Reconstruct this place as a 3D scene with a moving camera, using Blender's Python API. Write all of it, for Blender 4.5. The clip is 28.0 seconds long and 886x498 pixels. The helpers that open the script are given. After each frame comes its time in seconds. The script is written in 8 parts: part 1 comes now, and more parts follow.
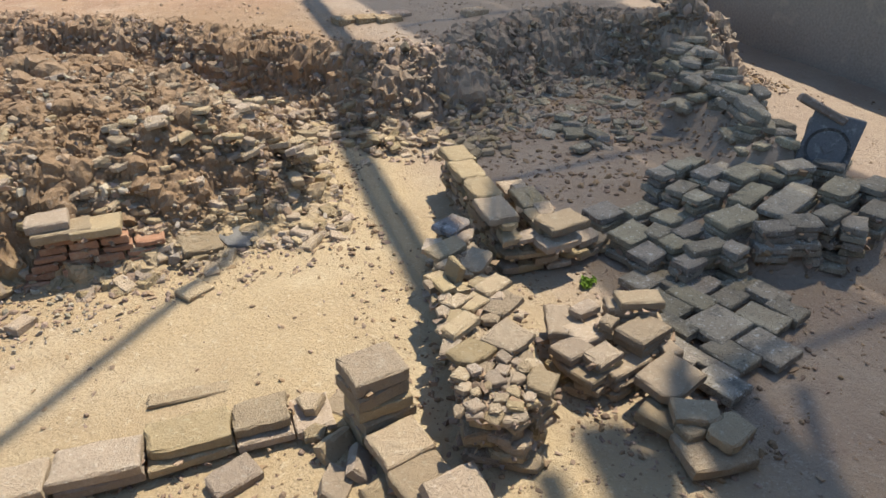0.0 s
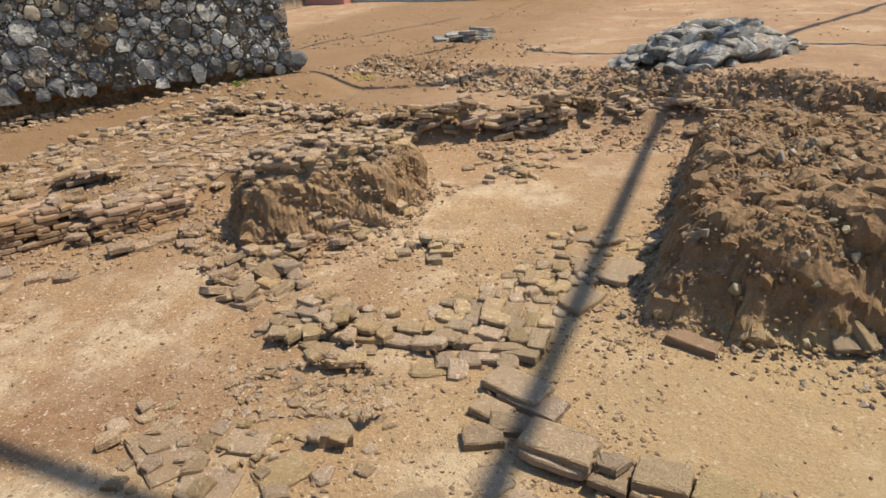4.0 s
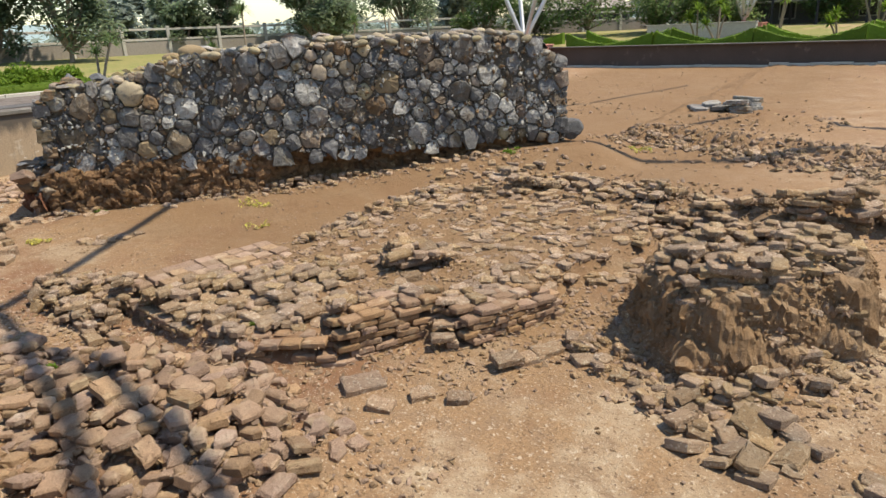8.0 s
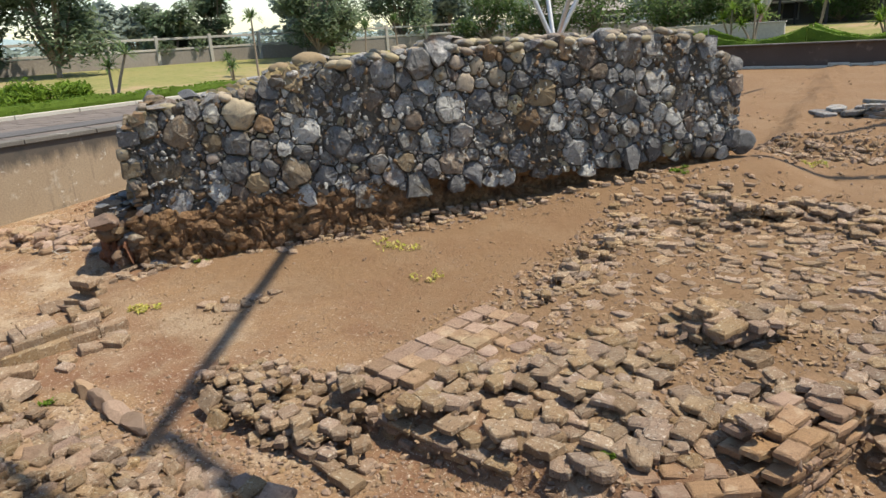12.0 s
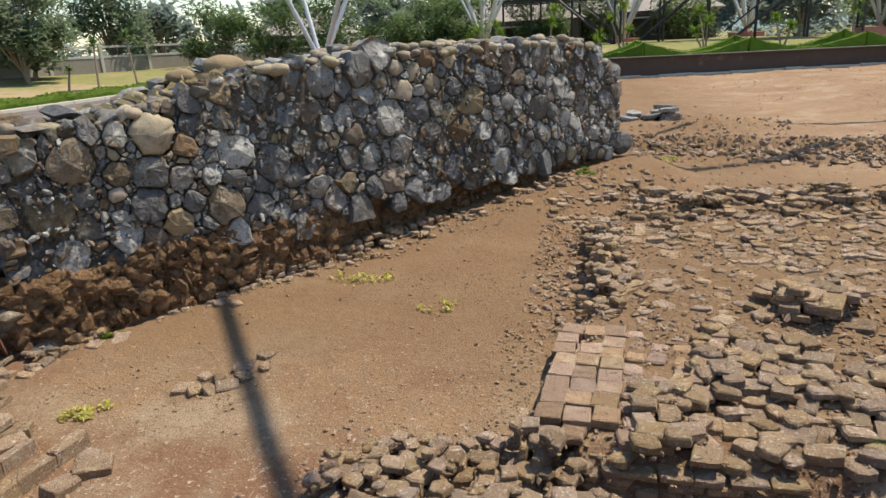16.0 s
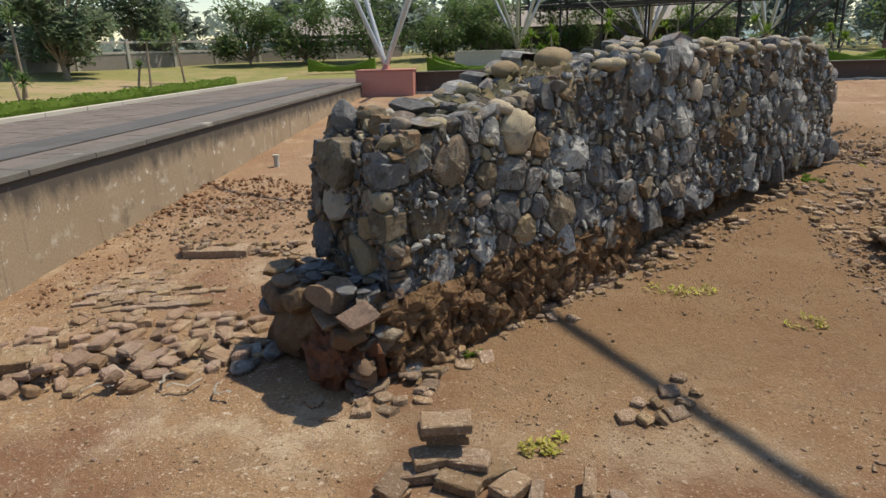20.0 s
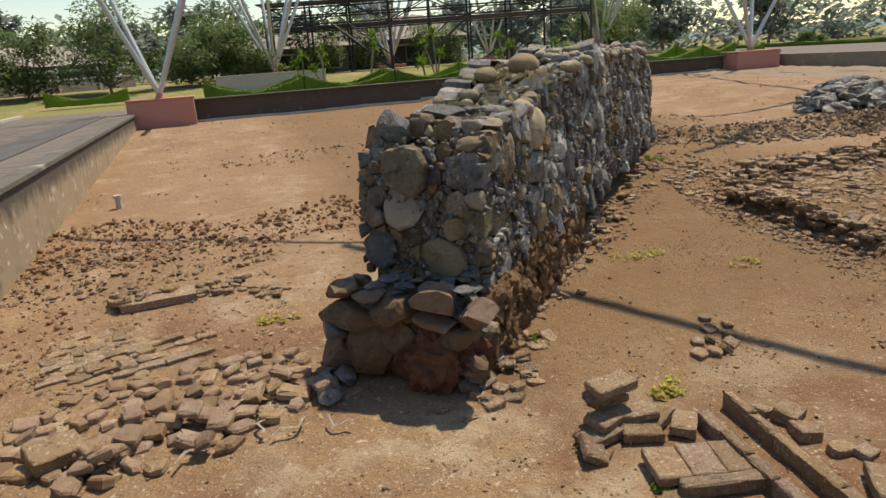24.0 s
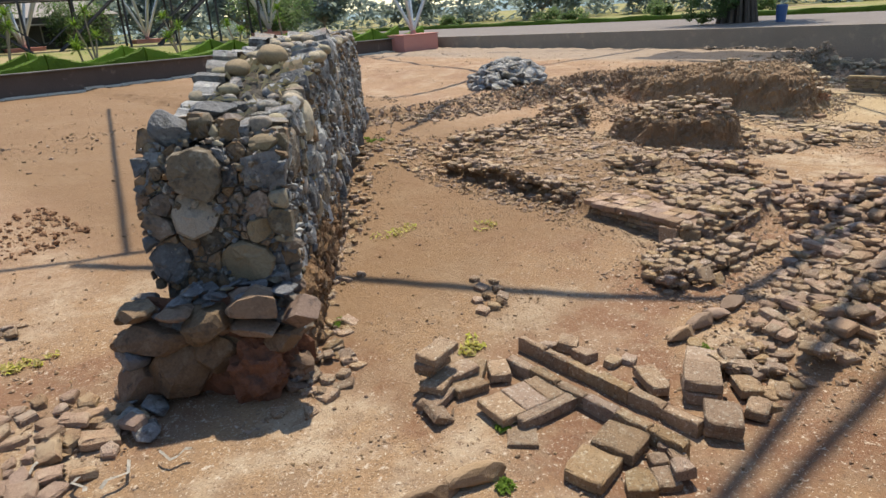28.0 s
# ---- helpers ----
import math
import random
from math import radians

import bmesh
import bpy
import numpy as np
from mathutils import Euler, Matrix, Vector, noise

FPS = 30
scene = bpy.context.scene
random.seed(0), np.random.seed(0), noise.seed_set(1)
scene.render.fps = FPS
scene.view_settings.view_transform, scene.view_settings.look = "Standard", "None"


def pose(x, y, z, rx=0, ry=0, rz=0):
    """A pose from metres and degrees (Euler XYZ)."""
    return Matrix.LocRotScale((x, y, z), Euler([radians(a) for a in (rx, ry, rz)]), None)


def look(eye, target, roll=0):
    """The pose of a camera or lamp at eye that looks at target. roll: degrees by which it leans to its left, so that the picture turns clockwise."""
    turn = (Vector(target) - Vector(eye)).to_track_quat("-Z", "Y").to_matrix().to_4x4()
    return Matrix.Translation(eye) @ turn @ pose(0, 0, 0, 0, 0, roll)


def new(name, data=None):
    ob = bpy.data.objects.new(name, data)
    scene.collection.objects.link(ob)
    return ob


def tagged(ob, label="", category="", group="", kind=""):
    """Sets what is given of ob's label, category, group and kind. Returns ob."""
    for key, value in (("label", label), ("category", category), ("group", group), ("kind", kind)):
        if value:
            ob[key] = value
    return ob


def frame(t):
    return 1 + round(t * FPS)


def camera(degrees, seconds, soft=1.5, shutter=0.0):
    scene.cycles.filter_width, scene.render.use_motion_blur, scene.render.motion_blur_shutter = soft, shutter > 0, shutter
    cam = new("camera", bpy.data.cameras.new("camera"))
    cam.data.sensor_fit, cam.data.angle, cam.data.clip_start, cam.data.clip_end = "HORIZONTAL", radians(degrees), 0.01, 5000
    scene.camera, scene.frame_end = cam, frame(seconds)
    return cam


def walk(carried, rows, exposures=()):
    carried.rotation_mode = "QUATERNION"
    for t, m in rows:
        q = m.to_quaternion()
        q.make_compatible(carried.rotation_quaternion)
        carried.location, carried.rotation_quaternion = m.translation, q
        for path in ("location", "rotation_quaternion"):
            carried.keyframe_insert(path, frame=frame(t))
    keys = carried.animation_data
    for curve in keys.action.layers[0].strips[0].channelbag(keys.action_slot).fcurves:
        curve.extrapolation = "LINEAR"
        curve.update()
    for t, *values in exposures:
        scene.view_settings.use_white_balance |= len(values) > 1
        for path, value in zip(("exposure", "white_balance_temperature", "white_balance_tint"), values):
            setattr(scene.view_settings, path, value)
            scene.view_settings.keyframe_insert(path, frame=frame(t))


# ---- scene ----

def smooth(a, b, v):
    k = np.clip((np.asarray(v, float) - a) / (b - a), 0, 1)
    return k * k * (3 - 2 * k)


# ---------------------------------------------------------------- camera
PATH = [
    (0, (0.526, 0.259, 2.236), (1.177, 1.843, 1.203), -1.4),
    (0.5, (0.392, 0.296, 2.246), (0.998, 1.905, 1.225), -1.7),
    (1, (0.216, 0.303, 2.246), (0.695, 1.97, 1.25), -2.2),
    (1.5, (-0.054, 0.317, 2.319), (0.104, 2.05, 1.333), -4.1),
    (2, (-0.391, 0.334, 2.245), (-0.635, 2.084, 1.308), -5.0),
    (2.5, (-0.708, 0.396, 2.246), (-1.231, 2.095, 1.33), -5.1),
    (3, (-1.226, 0.37, 2.221), (-1.868, 2.045, 1.335), -3.9),
    (3.5, (-1.759, 0.283, 2.268), (-2.481, 1.935, 1.401), -3.0),
    (4, (-2.236, 0.279, 2.267), (-3.061, 1.906, 1.448), -2.9),
    (4.5, (-2.753, 0.232, 2.303), (-3.675, 1.833, 1.537), -3.0),
    (6.5, (-4.608, 0.295, 2.248), (-5.753, 1.797, 1.591), -2.7),
    (7, (-5.088, 0.296, 2.268), (-6.241, 1.794, 1.613), -2.9),
    (7.5, (-5.604, 0.266, 2.255), (-6.756, 1.769, 1.61), -2.9),
    (8, (-6.104, 0.222, 2.243), (-7.258, 1.728, 1.61), -2.6),
    (8.5, (-6.61, 0.219, 2.268), (-7.768, 1.722, 1.636), -2.4),
    (9, (-7.145, 0.204, 2.261), (-8.303, 1.71, 1.635), -2.1),
    (9.5, (-7.681, 0.184, 2.269), (-8.835, 1.693, 1.646), -2.1),
    (10, (-8.222, 0.2, 2.286), (-9.369, 1.715, 1.663), -2.5),
    (10.5, (-8.753, 0.19, 2.303), (-9.884, 1.718, 1.68), -2.8),
    (11, (-9.271, 0.203, 2.31), (-10.384, 1.744, 1.687), -2.9),
    (11.5, (-9.807, 0.19, 2.325), (-10.898, 1.745, 1.7), -3.3),
    (13.5, (-12.118, -0.328, 2.193), (-12.96, 1.388, 1.605), -2.9),
    (14, (-12.597, -0.368, 2.236), (-13.287, 1.412, 1.639), -2.6),
    (14.5, (-12.946, -0.355, 2.238), (-13.461, 1.482, 1.638), -2.9),
    (15, (-13.265, -0.29, 2.189), (-13.663, 1.577, 1.591), -3.5),
    (15.5, (-13.648, -0.275, 2.171), (-13.97, 1.606, 1.574), -3.5),
    (16, (-14.165, -0.253, 2.175), (-14.441, 1.636, 1.578), -3.0),
    (16.5, (-14.779, -0.233, 2.197), (-15.035, 1.658, 1.598), -2.7),
    (17, (-15.364, -0.209, 2.202), (-15.601, 1.685, 1.604), -2.0),
    (17.5, (-15.923, -0.194, 2.218), (-16.164, 1.699, 1.621), -2.1),
    (18, (-16.489, -0.173, 2.206), (-16.724, 1.723, 1.614), -2.1),
    (18.5, (-17.064, -0.147, 2.207), (-17.289, 1.75, 1.616), -2.0),
    (19, (-17.626, -0.148, 2.215), (-17.844, 1.75, 1.624), -1.7),
    (19.5, (-18.183, -0.12, 2.211), (-18.386, 1.78, 1.622), -1.5),
    (20, (-18.667, -0.092, 2.211), (-18.853, 1.811, 1.624), -1.7),
    (20.5, (-19.181, -0.082, 2.201), (-19.321, 1.825, 1.616), -1.5),
    (21, (-19.698, -0.09, 2.223), (-19.773, 1.821, 1.635), -1.3),
    (21.5, (-20.156, -0.062, 2.206), (-20.166, 1.852, 1.626), -1.4),
    (23.5, (-21.755, 0.087, 2.223), (-21.307, 1.952, 1.658), -2.8),
    (24, (-21.946, -0.013, 2.213), (-21.362, 1.816, 1.65), -4.1),
    (24.5, (-22.027, 0.07, 2.195), (-21.334, 1.855, 1.62), -4.8),
    (25, (-22.265, 0.172, 2.194), (-21.438, 1.896, 1.609), -4.4),
    (25.5, (-22.583, 0.338, 2.213), (-21.588, 1.966, 1.613), -3.1),
    (26, (-22.758, 0.412, 2.315), (-21.618, 1.929, 1.682), -2.8),
    (26.5, (-22.834, 0.453, 2.346), (-21.592, 1.877, 1.69), -3.2),
    (27, (-22.898, 0.466, 2.373), (-21.597, 1.83, 1.704), -3.6),
    (27.5, (-22.966, 0.472, 2.397), (-21.63, 1.799, 1.724), -3.7),
    (28, (-22.994, 0.444, 2.42), (-21.646, 1.758, 1.745), -3.6),
]
cam = camera(68.0, 28.0)
walk(cam, [(t, look(eye, target, roll)) for t, eye, target, roll in PATH],
     exposures=[(t, stops, kelvin, 10) for t, stops, kelvin in ((0, 0.72, 6500), (1.5, 0.55, 6950), (3, 0.32, 7300), (4.5, 0.40, 7350), (8, 0.4, 7200), (14, 0.35, 6900), (17, 0.25, 7000), (21, -0.04, 7100), (24, 0.0, 7700), (25, 0.08, 7450), (26, 0.42, 6850), (27, 0.48, 6750), (28, 0.42, 6750))])

# ---------------------------------------------------------------- light
SUN_FROM = Vector((0.44, 0.25, 1.0)).normalized()
world = bpy.data.worlds.new("sky")
scene.world = world
world.use_nodes = True
wn = world.node_tree.nodes
sky = wn.new("ShaderNodeTexSky")
sky.sky_type, sky.sun_disc = "NISHITA", False
sky.sun_elevation = math.asin(SUN_FROM.z)
sky.sun_rotation = math.atan2(SUN_FROM.x, SUN_FROM.y)
sky.dust_density, sky.air_density, sky.ozone_density = 0.2, 1.15, 2.2
world.node_tree.links.new(sky.outputs[0], wn["Background"].inputs[0])
wn["Background"].inputs[1].default_value = 0.15
sun_data = bpy.data.lights.new("sun", "SUN")
sun_data.energy, sun_data.angle, sun_data.color = 5.0, radians(0.9), (1.0, 0.92, 0.78)
sun = new("sun", sun_data)
sun.matrix_world = look(SUN_FROM * 60, (0, 0, 0))


# ---------------------------------------------------------------- materials
def mat(name, base, second=None, rough=0.9, scale=3.0, fine=40.0, bump=0.4, stains=None, per_object=0.0, metal=0.0, spec=0.3, mix=0.5, hue=0.0, bump_dist=0.02, lumps=0.0, streaks=None, sandy=None, leaf=0.0, north=None, damp=None, grey=None, dug=None, algae=None):
    m = bpy.data.materials.new(name)
    m.use_nodes = True
    nt = m.node_tree
    n, l = nt.nodes, nt.links
    bsdf = n["Principled BSDF"]
    bsdf.inputs["Roughness"].default_value, bsdf.inputs["Metallic"].default_value = rough, metal
    bsdf.inputs["Specular IOR Level"].default_value = spec
    co = n.new("ShaderNodeTexCoord")
    geo = n.new("ShaderNodeNewGeometry")

    def noise_node(sc, detail=6.0, rgh=0.6):
        t = n.new("ShaderNodeTexNoise")
        t.inputs["Scale"].default_value, t.inputs["Detail"].default_value, t.inputs["Roughness"].default_value = sc, detail, rgh
        l.new(geo.outputs["Position"], t.inputs["Vector"])
        return t

    def ramp(src, lo, hi):
        r = n.new("ShaderNodeMapRange")
        r.inputs["From Min"].default_value, r.inputs["From Max"].default_value = lo, hi
        l.new(src, r.inputs["Value"])
        return r.outputs["Result"]

    def mixc(fac, a, b):
        x = n.new("ShaderNodeMix")
        x.data_type = "RGBA"
        if isinstance(fac, float):
            x.inputs["Factor"].default_value = fac
        else:
            l.new(fac, x.inputs["Factor"])
        for k, v in ((6, a), (7, b)):
            if isinstance(v, tuple):
                x.inputs[k].default_value = (*v, 1)
            else:
                l.new(v, x.inputs[k])
        return x.outputs[2]

    second = second or tuple(c * 0.7 for c in base)
    big, small = noise_node(scale), noise_node(fine, 8.0, 0.7)
    col = mixc(ramp(big.outputs[0], 0.5 - mix * 0.4, 0.5 + mix * 0.4), base, second)
    dark = mixc(ramp(small.outputs[0], 0.35, 0.75), tuple(c * 0.58 for c in base), tuple(min(c * 1.36, 0.95) for c in base))
    col = mixc(0.5, col, dark)
    for colour, sc, lo, hi in stains or ():
        s = noise_node(sc, 5.0, 0.65)
        col = mixc(ramp(s.outputs[0], lo, hi), col, colour)
    if sandy:
        # paler sand towards one end of the pit, broken up by noise
        sx = n.new("ShaderNodeSeparateXYZ")
        l.new(geo.outputs["Position"], sx.inputs[0])
        jit = noise_node(0.9, 5.0, 0.6)
        ad = n.new("ShaderNodeMath")
        ad.operation, ad.inputs[1].default_value = "MULTIPLY_ADD", 7.0
        l.new(jit.outputs[0], ad.inputs[0])
        l.new(sx.outputs[0], ad.inputs[2])
        k = ramp(ad.outputs[0], -3.5, 3.5) if name == "earth" else ramp(ad.outputs[0], -5.0, 2.5)
        k.node.inputs["To Max"].default_value = 0.70 if name == "earth" else 0.65
        south = ramp(sx.outputs[1], 10.5, 7.5)
        for limit in (south, ramp(sx.outputs[2], -0.45, -0.75), ramp(sx.outputs[0], 3.7, 2.9)) if name == "earth" else (south,):
            both = n.new("ShaderNodeMath")
            both.operation = "MULTIPLY"
            l.new(k, both.inputs[0])
            l.new(limit, both.inputs[1])
            k = both.outputs[0]
        col = mixc(k, col, sandy)
    if north:
        # redder soil in the northern half of the pit
        sy = n.new("ShaderNodeSeparateXYZ")
        l.new(geo.outputs["Position"], sy.inputs[0])
        jy = noise_node(0.5, 6.0, 0.65)
        ay = n.new("ShaderNodeMath")
        ay.operation, ay.inputs[1].default_value = "MULTIPLY_ADD", 9.0
        l.new(jy.outputs[0], ay.inputs[0])
        l.new(sy.outputs[1], ay.inputs[2])
        ky = ramp(ay.outputs[0], 11.5, 16.0)
        ky.node.inputs["To Max"].default_value = 0.5
        col = mixc(ky, col, north)
    if dug:
        # darker heaped soil of the mounds and banks
        su = n.new("ShaderNodeSeparateXYZ")
        l.new(geo.outputs["Position"], su.inputs[0])
        au = n.new("ShaderNodeMath")
        au.operation, au.inputs[1].default_value = "MULTIPLY_ADD", -0.04
        l.new(su.outputs[1], au.inputs[0])
        l.new(su.outputs[2], au.inputs[2])
        ju = noise_node(2.0, 6.0, 0.65)
        bu = n.new("ShaderNodeMath")
        bu.operation, bu.inputs[1].default_value = "MULTIPLY_ADD", 0.3
        l.new(ju.outputs[0], bu.inputs[0])
        l.new(au.outputs[0], bu.inputs[2])
        ku = ramp(bu.outputs[0], -0.86, -0.66)
        ku.node.inputs["To Max"].default_value = 0.72
        for limit in (ramp(su.outputs[1], 4.2, 5.2), ramp(su.outputs[1], 13.5, 11.0)):
            both = n.new("ShaderNodeMath")
            both.operation = "MULTIPLY"
            l.new(ku, both.inputs[0])
            l.new(limit, both.inputs[1])
            ku = both.outputs[0]
        col = mixc(ku, col, dug)
    if grey:
        # greyer gravelly soil in the eastern corner
        sg = n.new("ShaderNodeSeparateXYZ")
        l.new(geo.outputs["Position"], sg.inputs[0])
        jg = noise_node(1.1, 6.0, 0.65)
        ag = n.new("ShaderNodeMath")
        ag.operation, ag.inputs[1].default_value = "MULTIPLY_ADD", 1.6
        l.new(jg.outputs[0], ag.inputs[0])
        l.new(sg.outputs[0], ag.inputs[2])
        kg = ramp(ag.outputs[0], 3.2, 4.6)
        kg.node.inputs["To Max"].default_value = 0.75
        col = mixc(kg, col, grey)
    if damp:
        # darker trodden soil in the court before the stone wall, fading out unevenly
        sd = n.new("ShaderNodeSeparateXYZ")
        l.new(geo.outputs["Position"], sd.inputs[0])
        jd = noise_node(0.8, 6.0, 0.65)
        ad2 = n.new("ShaderNodeMath")
        ad2.operation, ad2.inputs[1].default_value = "MULTIPLY_ADD", 4.5
        l.new(jd.outputs[0], ad2.inputs[0])
        l.new(sd.outputs[1], ad2.inputs[2])
        kd = ramp(ad2.outputs[0], 6.0, 8.6)
        kd.node.inputs["To Max"].default_value = 0.8
        for limit in (ramp(sd.outputs[0], -7.0, -10.0), ramp(sd.outputs[0], -20.5, -19.0)):
            both = n.new("ShaderNodeMath")
            both.operation = "MULTIPLY"
            l.new(kd, both.inputs[0])
            l.new(limit, both.inputs[1])
            kd = both.outputs[0]
        col = mixc(kd, col, damp)
    if streaks:
        colour, lo, hi = streaks
        vm = n.new("ShaderNodeVectorMath")
        vm.operation, vm.inputs[1].default_value = "MULTIPLY", (2.6, 2.6, 0.22)
        l.new(geo.outputs["Position"], vm.inputs[0])
        s = noise_node(1.0, 6.0, 0.65)
        l.new(vm.outputs[0], s.inputs["Vector"])
        col = mixc(ramp(s.outputs[0], lo, hi), col, colour)
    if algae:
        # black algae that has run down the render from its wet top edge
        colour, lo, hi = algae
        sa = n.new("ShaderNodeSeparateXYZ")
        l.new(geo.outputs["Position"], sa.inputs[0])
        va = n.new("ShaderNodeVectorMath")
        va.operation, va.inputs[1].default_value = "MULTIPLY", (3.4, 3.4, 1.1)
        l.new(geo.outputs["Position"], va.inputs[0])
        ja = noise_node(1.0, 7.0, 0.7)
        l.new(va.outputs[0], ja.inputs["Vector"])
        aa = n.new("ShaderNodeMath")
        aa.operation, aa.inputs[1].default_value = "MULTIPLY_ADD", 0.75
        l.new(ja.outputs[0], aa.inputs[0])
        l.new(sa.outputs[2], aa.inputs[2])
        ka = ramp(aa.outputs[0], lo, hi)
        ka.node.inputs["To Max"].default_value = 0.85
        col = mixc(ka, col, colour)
    if per_object:
        info = n.new("ShaderNodeObjectInfo")
        h = n.new("ShaderNodeHueSaturation")
        l.new(ramp(info.outputs["Random"], 0, 1), h.inputs["Value"])
        rng = h.inputs["Value"].links[0].from_node
        rng.inputs["To Min"].default_value, rng.inputs["To Max"].default_value = 1 - per_object, 1 + per_object * 0.8
        isl = n.new("ShaderNodeMath")
        isl.operation = "ADD"
        l.new(geo.outputs["Random Per Island"], isl.inputs[0])
        l.new(info.outputs["Random"], isl.inputs[1])
        fr = n.new("ShaderNodeMath")
        fr.operation = "FRACT"
        l.new(isl.outputs[0], fr.inputs[0])
        l.new(fr.outputs[0], rng.inputs["Value"])
        r2 = n.new("ShaderNodeMath")
        r2.operation, r2.inputs[1].default_value = "MULTIPLY_ADD", 7.31
        r2.inputs[2].default_value = 0.37
        l.new(fr.outputs[0], r2.inputs[0])
        r3 = n.new("ShaderNodeMath")
        r3.operation = "FRACT"
        l.new(r2.outputs[0], r3.inputs[0])
        if hue:
            hr = n.new("ShaderNodeMapRange")
            hr.inputs["To Min"].default_value, hr.inputs["To Max"].default_value = 0.5 - hue, 0.5 + hue
            l.new(r3.outputs[0], hr.inputs["Value"])
            l.new(hr.outputs[0], h.inputs["Hue"])
            sr = n.new("ShaderNodeMapRange")
            sr.inputs["To Min"].default_value, sr.inputs["To Max"].default_value = 0.78, 1.08
            l.new(r3.outputs[0], sr.inputs["Value"])
            l.new(sr.outputs[0], h.inputs["Saturation"])
        l.new(col, h.inputs["Color"])
        col = h.outputs[0]
    l.new(col, bsdf.inputs["Base Color"])
    if leaf:
        # thin leaves let some light through
        tr, mx = n.new("ShaderNodeBsdfTranslucent"), n.new("ShaderNodeMixShader")
        l.new(col, tr.inputs["Color"])
        mx.inputs[0].default_value = leaf
        l.new(bsdf.outputs[0], mx.inputs[1])
        l.new(tr.outputs[0], mx.inputs[2])
        l.new(mx.outputs[0], n["Material Output"].inputs["Surface"])
    if bump:
        b = n.new("ShaderNodeBump")
        b.inputs["Strength"].default_value, b.inputs["Distance"].default_value = bump, bump_dist
        l.new(small.outputs[0], b.inputs["Height"])
        l.new(b.outputs[0], bsdf.inputs["Normal"])
        if lumps:
            mid = noise_node(5.5, 7.0, 0.62)
            b2 = n.new("ShaderNodeBump")
            b2.inputs["Strength"].default_value, b2.inputs["Distance"].default_value = 0.9, lumps
            l.new(mid.outputs[0], b2.inputs["Height"])
            l.new(b2.outputs[0], b.inputs["Normal"])
    return m


M_EARTH = mat("earth", (0.36, 0.238, 0.138), (0.28, 0.17, 0.097), rough=0.97, sandy=(0.405, 0.317, 0.186), damp=(0.20, 0.125, 0.070), grey=(0.28, 0.228, 0.178), dug=(0.235, 0.155, 0.090), north=(0.285, 0.185, 0.12), scale=0.55, fine=30, bump=1.0, bump_dist=0.03, spec=0.15, lumps=0.04,
              stains=[((0.45, 0.355, 0.25), 0.8, 0.49, 0.62), ((0.225, 0.125, 0.075), 0.45, 0.49, 0.62), ((0.27, 0.185, 0.12), 3.1, 0.50, 0.68), ((0.54, 0.45, 0.35), 15.0, 0.60, 0.68), ((0.18, 0.115, 0.075), 19.0, 0.59, 0.68), ((0.58, 0.50, 0.39), 44.0, 0.605, 0.66), ((0.15, 0.095, 0.062), 37.0, 0.61, 0.67)])
M_BRICK = mat("old_brick", (0.40, 0.272, 0.168), (0.295, 0.188, 0.117), rough=0.96, scale=5, fine=75, bump=1.0, bump_dist=0.03, per_object=0.27, hue=0.008, spec=0.12, lumps=0.05, sandy=(0.445, 0.343, 0.212),
              stains=[((0.37, 0.265, 0.172), 2.3, 0.46, 0.62), ((0.255, 0.20, 0.15), 3.0, 0.58, 0.76), ((0.47, 0.37, 0.265), 11.0, 0.56, 0.72), ((0.14, 0.10, 0.075), 21.0, 0.60, 0.70), ((0.13, 0.09, 0.065), 70.0, 0.585, 0.65), ((0.56, 0.48, 0.36), 28.0, 0.57, 0.65)])
M_BRICK_PINK = mat("pinkish_brick", (0.44, 0.297, 0.20), (0.345, 0.22, 0.145), rough=0.96, scale=5, fine=70, bump=1.0, bump_dist=0.03, per_object=0.24, hue=0.008, spec=0.12, lumps=0.05,
                   stains=[((0.50, 0.38, 0.26), 3.0, 0.52, 0.68), ((0.20, 0.13, 0.09), 14.0, 0.60, 0.72)])
M_BRICK_WARM = mat("warm_brick", (0.35, 0.225, 0.138), (0.265, 0.16, 0.10), rough=0.95, scale=7, fine=70, bump=0.9, bump_dist=0.02, per_object=0.22, hue=0.006, spec=0.12, lumps=0.03,
                   stains=[((0.42, 0.32, 0.22), 6.0, 0.54, 0.70), ((0.16, 0.105, 0.075), 18.0, 0.60, 0.72)])
M_BRICK_GREY = mat("grey_weathered_brick", (0.36, 0.305, 0.222), (0.262, 0.22, 0.158), rough=0.95, scale=4, fine=75, bump=1.0, bump_dist=0.03, per_object=0.22, hue=0.01, spec=0.15, lumps=0.05,
                   stains=[((0.40, 0.345, 0.25), 2.6, 0.50, 0.66), ((0.15, 0.14, 0.115), 6.0, 0.55, 0.70), ((0.52, 0.48, 0.40), 26.0, 0.58, 0.66), ((0.10, 0.09, 0.075), 65.0, 0.59, 0.66)])
M_RUBBLE = mat("rubble_earth", (0.295, 0.20, 0.125), (0.205, 0.135, 0.085), rough=0.97, scale=4, fine=45, bump=0.8, bump_dist=0.015, per_object=0.26, hue=0.008, spec=0.12,
               stains=[((0.30, 0.21, 0.14), 2.0, 0.45, 0.62)])
M_BRICK_RED = mat("red_brick_core", (0.30, 0.165, 0.098), (0.24, 0.125, 0.08), rough=0.95, scale=8, fine=60, bump=0.7, bump_dist=0.01, per_object=0.18, spec=0.12, stains=[((0.34, 0.24, 0.16), 7.0, 0.5, 0.7)])
